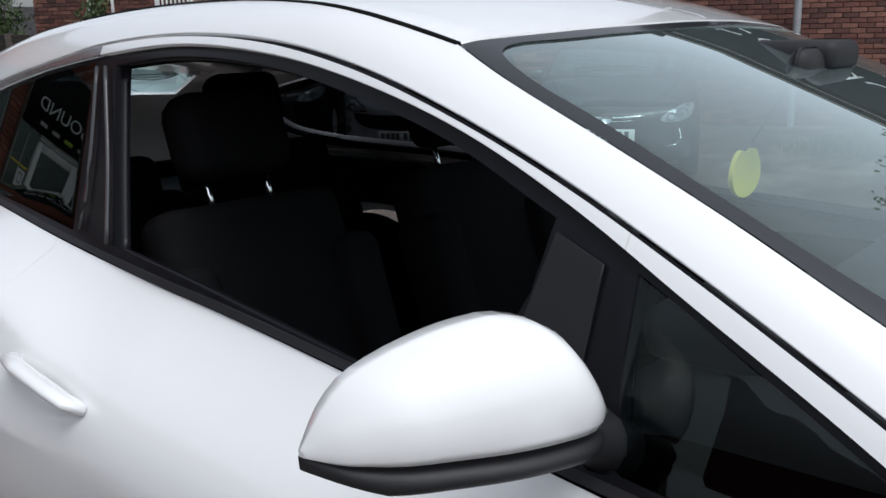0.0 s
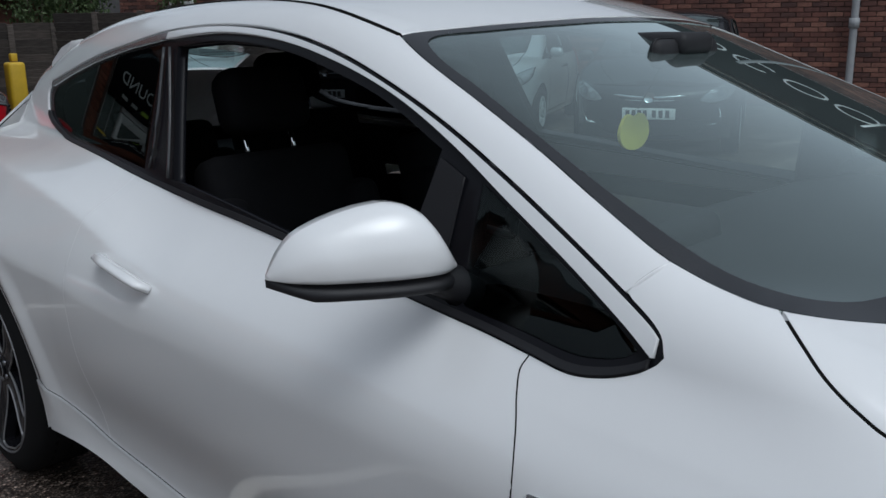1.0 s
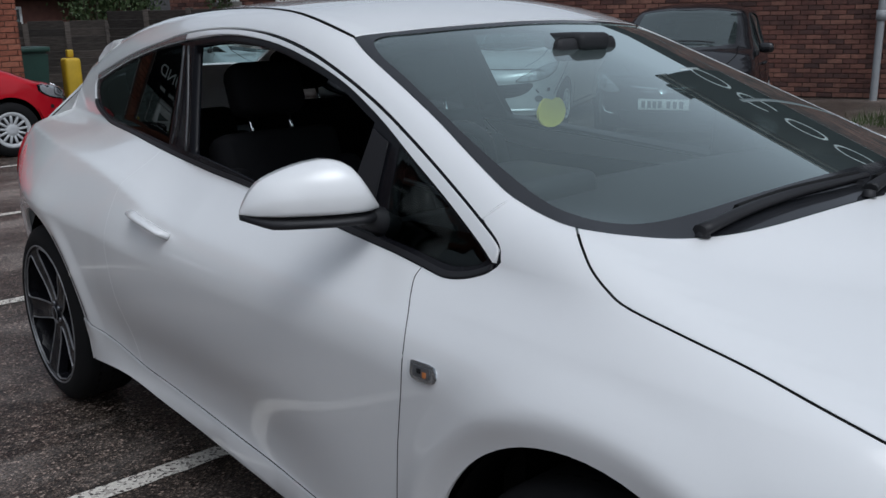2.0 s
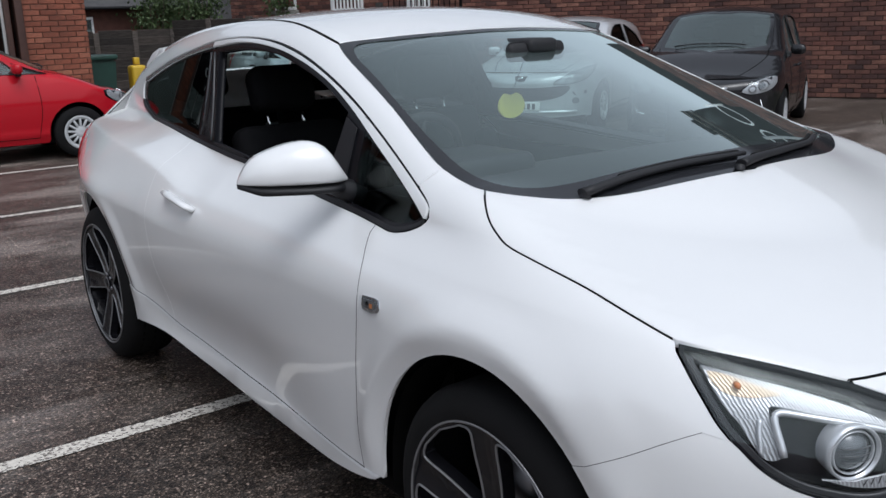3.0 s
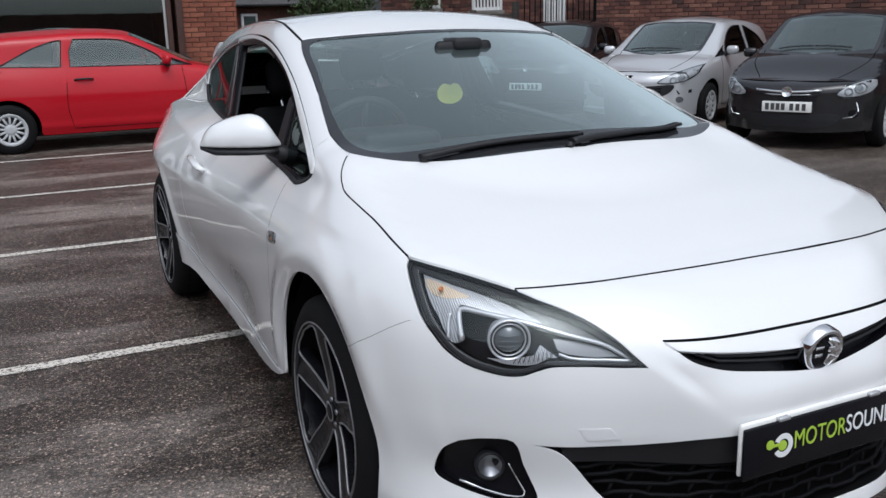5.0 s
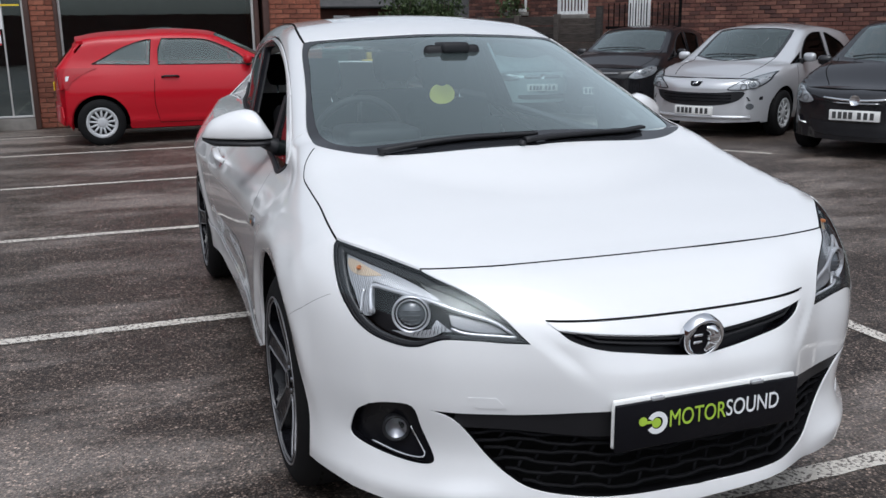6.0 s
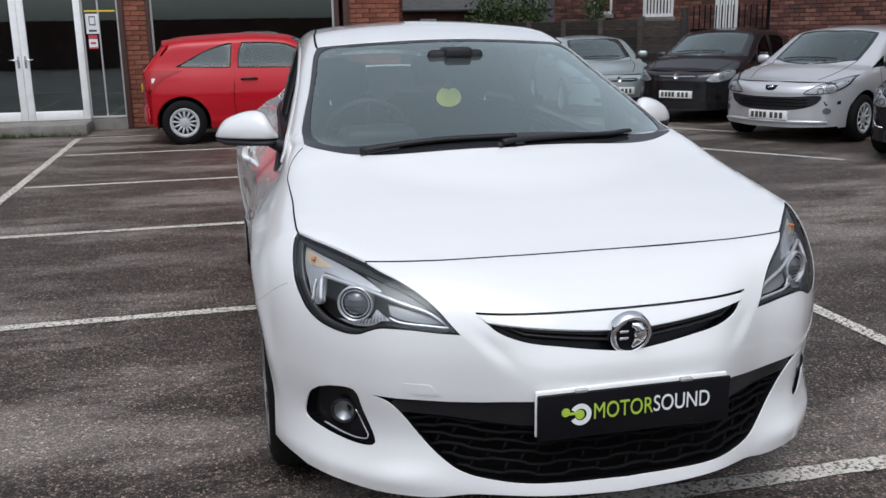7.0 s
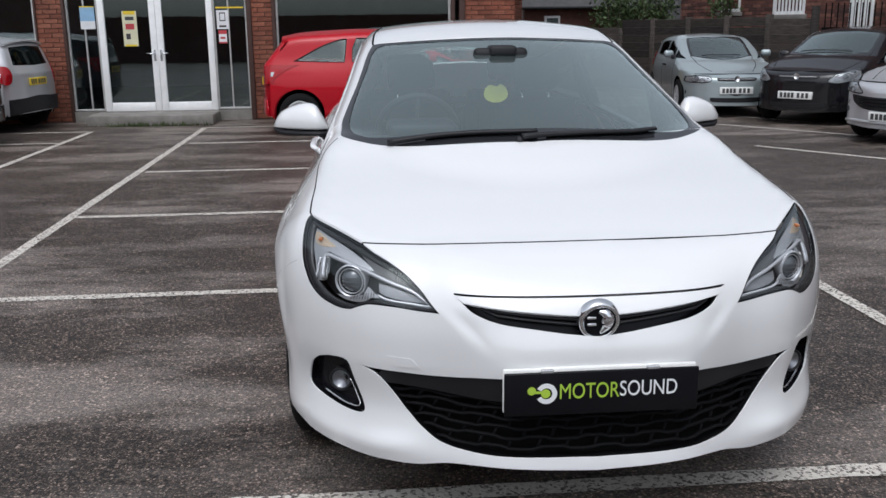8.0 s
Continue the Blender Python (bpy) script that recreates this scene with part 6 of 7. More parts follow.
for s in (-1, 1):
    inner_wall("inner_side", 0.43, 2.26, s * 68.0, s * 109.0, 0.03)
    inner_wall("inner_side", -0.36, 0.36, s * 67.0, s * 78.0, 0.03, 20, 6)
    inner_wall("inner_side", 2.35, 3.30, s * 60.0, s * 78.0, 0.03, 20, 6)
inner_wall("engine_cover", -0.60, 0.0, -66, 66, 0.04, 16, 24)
block("floor_pan", (-0.80, -0.35, 0.20), (0.80, 3.2, 0.26), VOID, car, bevel=0.02)
block("front_underside", (-0.52, -0.72, 0.25), (0.52, -0.36, 0.262), VOID, car, bevel=0.005)
block("bulkhead", (-0.74, 0.30, 0.25), (0.74, 0.36, 0.98), VOID, car)
block("rear_bulkhead", (-0.72, 3.05, 0.25), (0.72, 3.10, 1.0), VOID, car)

# cabin
bm = bmesh.new()
dash = [(0.10, 1.00), (0.35, 1.035), (0.62, 1.03), (0.80, 0.99), (0.86, 0.90), (0.84, 0.70), (0.70, 0.55), (0.36, 0.50)]
rows = [[bm.verts.new((x, y + 0.05 * abs(x / 0.7) ** 2, z - 0.02 * abs(x / 0.7) ** 2)) for y, z in dash] for x in np.linspace(-0.71, 0.71, 15)]
for a, b in zip(rows, rows[1:]):
    for j in range(len(dash) - 1):
        bm.faces.new((a[j], a[j + 1], b[j + 1], b[j])).smooth = True
bmesh.ops.recalc_face_normals(bm, faces=bm.faces)
part("dashboard", bm, DASH, car, "dark grained dashboard")
block("instrument_hood", (-0.52, 0.55, 1.00), (-0.22, 0.82, 1.075), BLACK, car, bevel=0.03, segments=3)
wheel_m = Matrix.Translation((-0.37, 0.98, 0.99)) @ pose(0, 0, 0, -68, 0, 0)
tube("steering_wheel", [wheel_m @ Vector((0.185 * math.cos(i * math.tau / 32), 0.185 * math.sin(i * math.tau / 32), 0)) for i in range(32)], 0.016, BLACK, car, closed=True, label="black steering wheel")
for a in (200, 340, 270):
    tube("wheel_spoke", [wheel_m @ Vector((0, 0, -0.02)), wheel_m @ Vector((0.18 * math.cos(radians(a)), 0.18 * math.sin(radians(a)), 0))], 0.018, BLACK, car, sides=8, flat=0.5)


def seat(x, y, wide, parent, rest=True):
    """A seat with cushion, backrest and headrest."""
    base = block("seat", (x - wide / 2, y - 0.52, 0.42), (x + wide / 2, y + 0.02, 0.58), CLOTH, parent, "dark cloth seat", 0.05, segments=3)
    tilt = Matrix.Translation((x, y, 0.52)) @ pose(0, 0, 0, -18, 0, 0)
    block("backrest", (-wide / 2 + 0.02, -0.06, 0.0), (wide / 2 - 0.02, 0.07, 0.58), CLOTH, base, bevel=0.045, m=tilt, segments=3)
    for s in (-1, 1):
        block("seat_bolster", (s * (wide / 2 - 0.04) - 0.05, -0.12, 0.05), (s * (wide / 2 - 0.04) + 0.05, 0.05, 0.46), CLOTH, base, bevel=0.04, m=tilt, segments=3)
    if rest:
        block("headrest", (-0.13, -0.07, 0.63), (0.13, 0.05, 0.81), CLOTH, base, bevel=0.045, m=tilt, segments=3)
        for s in (-0.075, 0.075):
            tube("headrest_post", [tilt @ Vector((s, 0.0, 0.54)), tilt @ Vector((s, 0.0, 0.66))], 0.007, CHROME, base, sides=8)
    return base


seat(-0.35, 1.68, 0.50, car)
seat(0.35, 1.68, 0.50, car)
seat(-0.33, 2.55, 0.60, car, True)
seat(0.33, 2.55, 0.60, car, True)
block("parcel_shelf", (-0.55, 2.72, 0.92), (0.55, 3.05, 0.95), BLACK, car, bevel=0.01)
block("rear_view_mirror", (-0.13, 0.775, 1.315), (0.11, 0.81, 1.375), DASH, car, "dark rear-view mirror", 0.022, segments=3)
block("mirror_mount", (-0.06, 0.76, 1.34), (0.06, 0.90, 1.385), DASH, car, bevel=0.015)
tube("freshener_cord", [(-0.01, 0.84, 1.33), (-0.012, 0.87, 1.27), (-0.012, 0.90, 1.22)], 0.0015, BLACK, car, sides=4)
fresh = [Vector((-0.012 + 0.05 * math.cos(a) * (1.1 - 0.15 * math.sin(a)) * (1 - 0.12 * math.exp(-((a - math.pi / 2) / 0.35) ** 2)), 0.905, 1.172 + 0.045 * math.sin(a) - 0.016 * math.exp(-((a - math.pi / 2) / 0.4) ** 2))) for a in np.linspace(0, math.tau, 28, endpoint=False)]
bm = bmesh.new()
front = [bm.verts.new(q) for q in fresh]
rear = [bm.verts.new(q + Vector((0, 0.008, 0))) for q in fresh]
bm.faces.new(front)
bm.faces.new(rear[::-1])
for i in range(len(front)):
    bm.faces.new((front[i - 1], front[i], rear[i], rear[i - 1]))
bmesh.ops.recalc_face_normals(bm, faces=bm.faces)
part("air_freshener", bm, YELLOW_CARD, car, "yellow fruit-shaped air freshener")

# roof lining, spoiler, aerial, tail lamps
# linings use the near-black skin too, so cabin shade is in their colour
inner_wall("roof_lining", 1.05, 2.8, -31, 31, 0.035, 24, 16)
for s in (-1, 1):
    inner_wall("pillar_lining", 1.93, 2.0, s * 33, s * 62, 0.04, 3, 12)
    sheet("tail_lamp", around, ring(bent([(3.27, -64), (3.37, -62), (3.40, -74), (3.31, -76), (3.27, -64)], 4)), RED_LENS, car, side=s, lift=0.006, step=0.03, edge=0.02, label="red tail lamp")
bm = bmesh.new()
rows = []
for x in np.linspace(-0.49, 0.49, 21):
    e = abs(x) / 0.49
    y0, y1 = 2.78 + 0.02 * e, 3.14 - 0.16 * e * e
    z0, z1 = float(top_height(np.array(abs(x)), np.array(2.80))) + 0.006 - 0.012 * e, 1.365 - 0.075 * e * e
    rows.append([bm.verts.new(q) for q in ((x, y0, z0), (x, (y0 + y1) / 2, (z0 + z1) / 2 + 0.012), (x, y1, z1), (x, y1 + 0.01, z1 - 0.02), (x, y1 - 0.05, z1 - 0.045), (x, y0 + 0.06, z0 - 0.05))])
for a, b in zip(rows, rows[1:]):
    for j in range(6):
        bm.faces.new((a[j], a[(j + 1) % 6], b[(j + 1) % 6], b[j])).smooth = True
bm.faces.new(rows[0])
bm.faces.new(rows[-1])
bmesh.ops.recalc_face_normals(bm, faces=bm.faces)
part("rear_spoiler", bm, WHITE, car, "white roof spoiler")


# ---- the other parked cars: small hatchbacks on forms of their own ----
def small_form(half, roof, nose_z, cowl_y, cowl_z, top_y, tail, waist=0.62, lean=0.30, knee=0.85, droop=0.08):
    widths = spline((-0.85, half - 0.12), (-0.5, half - 0.03), (0, half), (1.2, half), (tail - 0.7, half), (tail, half - 0.10))
    plan = spline((0, -0.80), (0.3, -0.775), (0.5, -0.69), (half - 0.12, -0.50), (half - 0.02, -0.22), (half + 0.05, 0.2))
    hood = spline((-0.85, nose_z - 0.06), (-0.7, nose_z + 0.01), (-0.45, nose_z + 0.08), (cowl_y, cowl_z), (cowl_y + 0.5, cowl_z + 0.02), (cowl_y + 1.2, 0.6))
    top = spline((top_y - 0.3, roof - 0.09), (top_y, roof - 0.04), (top_y + 0.5, roof), (tail - 1.0, roof - 0.015), (tail - 0.45, roof - droop), (tail, roof - droop - 0.12))
    slope = (roof - 0.05 - cowl_z) / (top_y - cowl_y)

    def form(x, y, z):
        ax = np.abs(x)
        up, down = np.maximum(z - waist, 0), np.maximum(waist - z, 0)
        low = widths(y) - 0.055 * (up / 0.28) ** 2.2 - 0.05 * (down / 0.4) ** 2 + 0.012 * bump(z, 0.3, 0.05)
        cabin = widths(y) - 0.085 - 0.27 * (z - 0.92) - 0.6 * np.maximum(0.86 - z, 0)
        side = ax - soft_max(low, cabin, 0.05)
        screen = cowl_z + 0.01 + slope * (y - cowl_y - 0.16 * (x / 0.6) ** 2)
        lid = soft_max(hood(y) - 0.04 * (x / 0.7) ** 2, soft_min(screen, top(y) - 0.05 * (x / 0.55) ** 2, 0.05), 0.01)
        front = plan(ax) + 0.16 * np.maximum(z - 0.62, 0) + 0.10 * np.maximum(0.32 - z, 0) - y
        rear = y - tail + lean * np.maximum(z - knee, 0) + 0.16 * x * x
        g = soft_max(soft_max(side, z - lid, 0.08), front, 0.06)
        return soft_max(g, rear, 0.08)
    return form


def back_chart(form):
    def by_back(x, z):
        x, z = np.asarray(x, float), np.asarray(z, float)
        y = solve(lambda q: form(x, q, z), 0 * x + 1.5, 0 * x + 4.5)
        return np.stack([x, y, z], -1)
    FORM[by_back], STRETCH[by_back] = form, 1.0
    return by_back


def cover_wheel(x, y, side, car_ob, r=0.295, cover=WHEEL_COVER, spokes=13):
    m = Matrix.Translation((x, y, r)) @ (pose(0, 0, 0, 0, 0, 180) if side < 0 else pose(0, 0, 0))
    w = turned("wheel", [(-0.09, 0.19), (0.05, 0.185), (0.062, 0.0)], BLACK, car_ob, m, 32)
    turned("tyre", [(-0.09, 0.19), (-0.094, 0.22), (-0.08, r - 0.01), (-0.06, r), (0.06, r), (0.08, r - 0.01), (0.094, 0.22), (0.088, 0.19), (0.07, 0.185)], RUBBER, w, m, 40)
    turned("cover_rim", [(0.066, 0.150), (0.084, 0.158), (0.094, 0.186), (0.086, 0.198), (0.07, 0.20)], cover, w, m, 40)
    turned("cover_centre", [(0.070, 0.075), (0.082, 0.066), (0.088, 0.03), (0.088, 0.0)], cover, w, m, 28)
    for k in range(spokes):
        block("cover_spoke", (0.064, -0.013, 0.06), (0.084, 0.013, 0.162), cover, w, bevel=0.004, m=m @ pose(0, 0, 0, 360 / spokes * k, 0, 0), segments=1)
    return w


def small_car(label, paint, place, lean=0.30, knee=0.85, belt=0.93, half=0.84, roof=1.47, nose_z=0.70, cowl_y=0.12, cowl_z=1.0, top_y=0.95, tail=3.05, base=2.5, five=False, lamp="tall", grille="smile", cover=WHEEL_COVER, spokes=13, glass=None, pillar=1.42, droop=0.08, gate=0.98, screen_mat=None):
    """A parked small hatchback, nose at -y, made of panels, glass, lamps and wheels."""
    glass = glass or CAR_GLASS
    pb = pillar
    form = small_form(half, roof, nose_z, cowl_y, cowl_z, top_y, tail, lean=lean, knee=knee, droop=droop)
    c, nose_ = charts(form)
    rear_ = back_chart(form)
    body = tagged(new("hatchback_car"), label, "car", group="parked cars")
    ang = lambda y, z: angle_at(y, z, -1, form)
    end = tail - lean * (roof - 0.13 - knee) - 0.07
    # side view lines
    roof_line = [(end - 0.1, -30.5), (2.0, -31), (1.4, -31), (top_y + 0.05, -35.5)]
    screen_line = bent([(top_y + 0.05, -35.5), ((top_y + cowl_y) / 2 + 0.1, -46.0), (cowl_y + 0.20, -56.0)])
    hood_line = bent([(cowl_y + 0.20, -56.0), (0.0, -62), (-0.25, -66), (-0.47, -69)])
    def rim(y0, r=0.345):
        return [(y0 + r * math.cos(radians(a)), ang(y0 + r * math.cos(radians(a)), max(0.20, 0.30 + r * math.sin(radians(a))))) for a in range(-10, 191, 8)]
    nose_edge = [(-0.50 + 0.02 * i / 5, ang(-0.50 + 0.02 * i / 5, z)) for i, z in enumerate((0.72, 0.6, 0.5, 0.4, 0.3, 0.22))]
    low = lambda a, b: [(a + (b - a) * i / 8, ang(a + (b - a) * i / 8, 0.205)) for i in range(9)]
    tail_edge = [(tail - 0.14 - lean * max(z - knee, 0), ang(tail - 0.14 - lean * max(z - knee, 0), z)) for z in (0.28, 0.45, 0.62, 0.8, 0.95, 1.08, 1.2, roof - 0.17)]
    top_z = roof - 0.125
    door_glass = ring(bent([(pb - 0.05, ang(pb - 0.05, belt + 0.01)), (0.95, ang(0.95, belt)), (0.60, ang(0.60, belt - 0.01))]), bent([(0.60, ang(0.60, belt - 0.01)), (0.72, ang(0.72, belt + 0.13)), (0.95, ang(0.95, top_z - 0.085)), (1.2, ang(1.2, top_z - 0.012)), (pb - 0.12, ang(pb - 0.12, top_z))]), [(pb - 0.06, ang(pb - 0.06, belt + 0.2))])
    front_glass = ring([(0.55, ang(0.55, belt - 0.01)), (0.28, ang(0.28, belt - 0.02)), (0.46, ang(0.46, belt + 0.045)), (0.64, ang(0.64, belt + 0.115))])
    if five:
        rear_glass = ring(bent([(2.05, ang(2.05, belt + 0.02)), (pb + 0.05, ang(pb + 0.05, belt + 0.01))]), [(pb + 0.03, ang(pb + 0.03, top_z))], bent([(pb + 0.06, ang(pb + 0.06, top_z)), (1.9, ang(1.9, top_z - 0.02)), (2.12, ang(2.12, top_z - 0.07))]))
    else:
        rear_glass = ring(bent([(2.56, ang(2.56, belt + 0.03)), (2.2, ang(2.2, belt + 0.02)), (pb + 0.06, ang(pb + 0.06, belt + 0.01))]), [(pb + 0.02, ang(pb + 0.02, top_z - 0.01))], bent([(pb + 0.06, ang(pb + 0.06, top_z - 0.01)), (pb + 0.2, ang(pb + 0.2, top_z - 0.045)), (2.2, ang(2.2, belt + 0.215)), (2.4, ang(2.4, belt + 0.11)), (2.56, ang(2.56, belt + 0.03))]))
    foot = [(0.46 + (pb - 0.48) * i / 8, ang(0.46 + (pb - 0.48) * i / 8, 0.27)) for i in range(9)]
    door = ring(bent([(0.42, ang(0.42, belt - 0.035)), (0.40, ang(0.40, 0.6)), (0.46, ang(0.46, 0.27))]), foot, bent([(pb - 0.02, ang(pb - 0.02, 0.27)), (pb + 0.03, ang(pb + 0.03, 0.55)), (pb, ang(pb, belt - 0.035))]), [(pb - i * (pb - 0.42) / 8, ang(pb - i * (pb - 0.42) / 8, belt - 0.035)) for i in range(9)])
    outline = ring(roof_line, screen_line, hood_line, nose_edge, low(-0.44, -0.34), rim(0.0)[::-1], low(0.36, base - 0.36), rim(base)[::-1], low(base + 0.36, tail - 0.2), tail_edge, [(end, -30.5)])
    for s in (-1, 1):
        sheet("body_side", c, outline, paint, body, holes=[door_glass, front_glass, rear_glass, door], side=s, step=0.05)
        d = sheet("door", c, door, paint, body, side=s, step=0.05)
        sheet("door_pane", c, door_glass, glass, d, side=s, lift=-0.006, edge=0, step=0.08, gap=-0.004)
        sheet("rear_side_pane", c, rear_glass, glass, body, side=s, lift=-0.006, edge=0, step=0.08, gap=-0.004)
        sheet("front_side_pane", c, front_glass, glass, body, side=s, lift=-0.006, edge=0, step=0.08, gap=-0.004)
        for loop in (door_glass, rear_glass, front_glass):
            tube("window_seal", [on(c, y, t, 0.001, s) for y, t in loop], 0.009, BLACK, d, sides=5, closed=True, flat=0.6)
        # shade of the door gap drawn as a thin near-black rod
        tube("door_gap", [on(c, y, t, -0.002, s) for y, t in door[:-9]], 0.005, VOID, d, sides=5)
        tube("door_handle", [on(c, pb - 0.08, ang(pb - 0.08, belt - 0.15), 0.0, s), on(c, pb - 0.11, ang(pb - 0.11, belt - 0.145), 0.03, s), on(c, pb - 0.26, ang(pb - 0.26, belt - 0.145), 0.03, s), on(c, pb - 0.29, ang(pb - 0.29, belt - 0.15), 0.0, s)], 0.015, BLACK, d, sides=6)
        mir = block("wing_mirror", (-0.085, -0.045, 0.0), (0.085, 0.05, 0.115), paint, body, bevel=0.045, segments=3, m=Matrix.Translation((s * (half + 0.04), 0.62, belt + 0.0)) @ pose(0, 0, 0, 0, 0, s * -12))
        block("mirror_foot", (-0.06, -0.03, -0.03), (0.03, 0.03, 0.04), BLACK, mir, bevel=0.012, m=Matrix.Translation((s * (half - 0.06), 0.60, belt)))
        for y in (0.0, base):
            cover_wheel(s * (half - 0.09), y, s, body, cover=cover, spokes=spokes)
            pts = [(y + 0.36 * math.cos(radians(a)), 0.30 + 0.36 * math.sin(radians(a))) for a in range(-15, 196, 15)]
            bm = bmesh.new()
            rows = [[bm.verts.new((s * x, a, max(b, 0.2))) for a, b in pts] for x in (half - 0.35, half - 0.035)]
            for i in range(len(pts) - 1):
                bm.faces.new((rows[0][i], rows[0][i + 1], rows[1][i + 1], rows[1][i])).smooth = True
            bm.faces.new(rows[0])
            part("arch_lining", bm, VOID, body)
        # headlamps
        w = half - 0.06
        if lamp == "tall":
            hl = bent([(-w, nose_z + 0.06), (-w + 0.10, nose_z + 0.055), (-w + 0.26, nose_z - 0.02), (-w + 0.33, nose_z - 0.10), (-w + 0.22, nose_z - 0.135), (-w + 0.06, nose_z - 0.10), (-w - 0.005, nose_z - 0.02), (-w, nose_z + 0.06)], 4)
        elif lamp == "swept":
            hl = bent([(-w + 0.0, nose_z + 0.12), (-w + 0.12, nose_z + 0.075), (-w + 0.32, nose_z - 0.03), (-w + 0.40, nose_z - 0.105), (-w + 0.25, nose_z - 0.115), (-w + 0.08, nose_z - 0.075), (-w - 0.005, nose_z + 0.02), (-w + 0.0, nose_z + 0.12)], 4)
        else:
            hl = bent([(-w, nose_z + 0.0), (-w + 0.2, nose_z + 0.015), (-w + 0.34, nose_z - 0.005), (-w + 0.33, nose_z - 0.085), (-w + 0.15, nose_z - 0.105), (-w, nose_z - 0.09), (-w, nose_z + 0.0)], 4)
        hl = ring(hl)
        head = sheet("headlamp", nose_, hl, TRIM, body, side=s, lift=0.003, step=0.03, edge=0.02, label="clear silver headlamp")
        sheet("lamp_reflector", nose_, shrunk(hl, 0.012), LAMP_SILVER, head, side=s, lift=0.005, step=0.03, edge=0.004)
        for q, r in ((0.12, 0.046), (0.215, 0.034)):
            tube("bowl_ring", [on(nose_, -w + q + r * math.cos(a), nose_z - 0.035 - (q - 0.12) * 0.35 + r * math.sin(a), 0.010, s) for a in np.linspace(0, math.tau, 18, endpoint=False)], 0.006, LAMP_PLATE, head, sides=5, closed=True)
        sheet("lamp_cover", nose_, hl, CLEAR, head, side=s, lift=0.014, step=0.03, edge=0)
        sheet("lamp_bowl", nose_, [tuple(np.array((-w + 0.13, nose_z - 0.035)) + 0.034 * np.array((math.cos(a), math.sin(a)))) for a in np.linspace(0, math.tau, 18, endpoint=False)], LENS_GREY, head, side=s, lift=0.007, step=0.03, edge=0.004)
        if lamp == "tall":
            sheet("fog_lamp", nose_, [tuple(np.array((-w + 0.16, 0.40)) + 0.045 * np.array((math.cos(a), math.sin(a)))) for a in np.linspace(0, math.tau, 18, endpoint=False)], TRIM, body, side=s, lift=0.004, step=0.03, edge=0.01)
        tl = ring(bent([(-half + 0.10, 0.98), (-half + 0.20, 0.97), (-half + 0.24, 0.86), (-half + 0.20, 0.74), (-half + 0.09, 0.73), (-half + 0.10, 0.98)], 4))
        sheet("tail_lamp", rear_, tl, RED_LENS, body, side=s, lift=0.010, step=0.03, edge=0.03, label="red tail lamp")
        sheet("tail_lamp", c, ring(bent([(tail - 0.30, ang(tail - 0.30, 0.97)), (tail - 0.17, ang(tail - 0.17, 0.96)), (tail - 0.14, ang(tail - 0.14, 0.76)), (tail - 0.20, ang(tail - 0.20, 0.74)), (tail - 0.30, ang(tail - 0.30, 0.97))], 4)), RED_LENS, body, side=s, lift=0.008, step=0.03, edge=0.02)
        sheet("lamp_window", c, ring([(tail - 0.215, ang(tail - 0.215, 0.885)), (tail - 0.165, ang(tail - 0.165, 0.88)), (tail - 0.16, ang(tail - 0.16, 0.82)), (tail - 0.19, ang(tail - 0.19, 0.82))]), LAMP_SILVER, body, side=s, lift=0.012, step=0.03, edge=0.003)
    sheet("roof", c, ring(bent([(top_y - 0.03, 0), (top_y + 0.05, -35.5)]), roof_line[::-1], [(end, -30.5), (end + 0.02, 0)], flipped([(end, -30.5)]), flipped(roof_line[::-1]), flipped(bent([(top_y - 0.03, 0), (top_y + 0.05, -35.5)]))), paint, body, step=0.07)
    base_line = bent([(cowl_y + 0.20, -56.0), (cowl_y + 0.02, -38), (cowl_y - 0.06, 0)])
    top_line = bent([(top_y - 0.03, 0), (top_y + 0.05, -35.5)])
    screen_line_ring = ring(top_line, screen_line, base_line, flipped(base_line), flipped(screen_line), flipped(top_line))
    screen_ = sheet("windscreen", c, screen_line_ring, screen_mat or CAR_GLASS, body, lift=-0.003, edge=0, step=0.08)
    k_ = STRETCH[c]
    inner_ring = [(p, q / k_) for p, q in shrunk([(p, q * k_) for p, q in screen_line_ring], 0.04)]
    sheet("screen_border", c, screen_line_ring, FRIT, screen_, holes=[inner_ring], lift=-0.001, edge=0, step=0.08)
    for t0, t1 in ((-45, -4), (-2, 40)):
        tube("wiper", [on(c, cowl_y + 0.10 + 0.0006 * abs(t), t, 0.018) for t in np.linspace(t0, t1, 8)], 0.008, BLACK, body, sides=5)
    nose_top = [(-0.62, nose_z + 0.035), (-0.4, nose_z + 0.035), (0, nose_z + 0.035)]
    hood_front = on_nose(bent(nose_top), nose_)
    sheet("bonnet", c, ring(hood_line, hood_front, flipped(hood_front), flipped(hood_line), flipped(base_line), base_line[::-1]), paint, body, step=0.05)
    # bonnet gaps too: their shade is a near-black rod
    for line in (hood_line, flipped(hood_line), hood_front + flipped(hood_front)):
        tube("bonnet_gap", [on(c, y, t, -0.002) for y, t in line], 0.006, VOID, body, sides=5)
    lo_w = half - 0.09
    edge_ = [(-lo_w, 0.72 - 0.5 * i / 8) for i in range(9)]
    sheet("front_bumper", nose_, ring([(-0.62, nose_z + 0.035)], [(-lo_w, min(nose_z + 0.02, 0.74))], edge_, bent([(-lo_w, 0.22), (-0.4, 0.20), (0, 0.195), (0.4, 0.20), (lo_w, 0.22)]), other(edge_), [(lo_w, min(nose_z + 0.02, 0.74)), (0.62, nose_z + 0.035)], other(bent(nose_top))[::-1][:0] + [(0, nose_z + 0.035)]), paint, body, step=0.04)
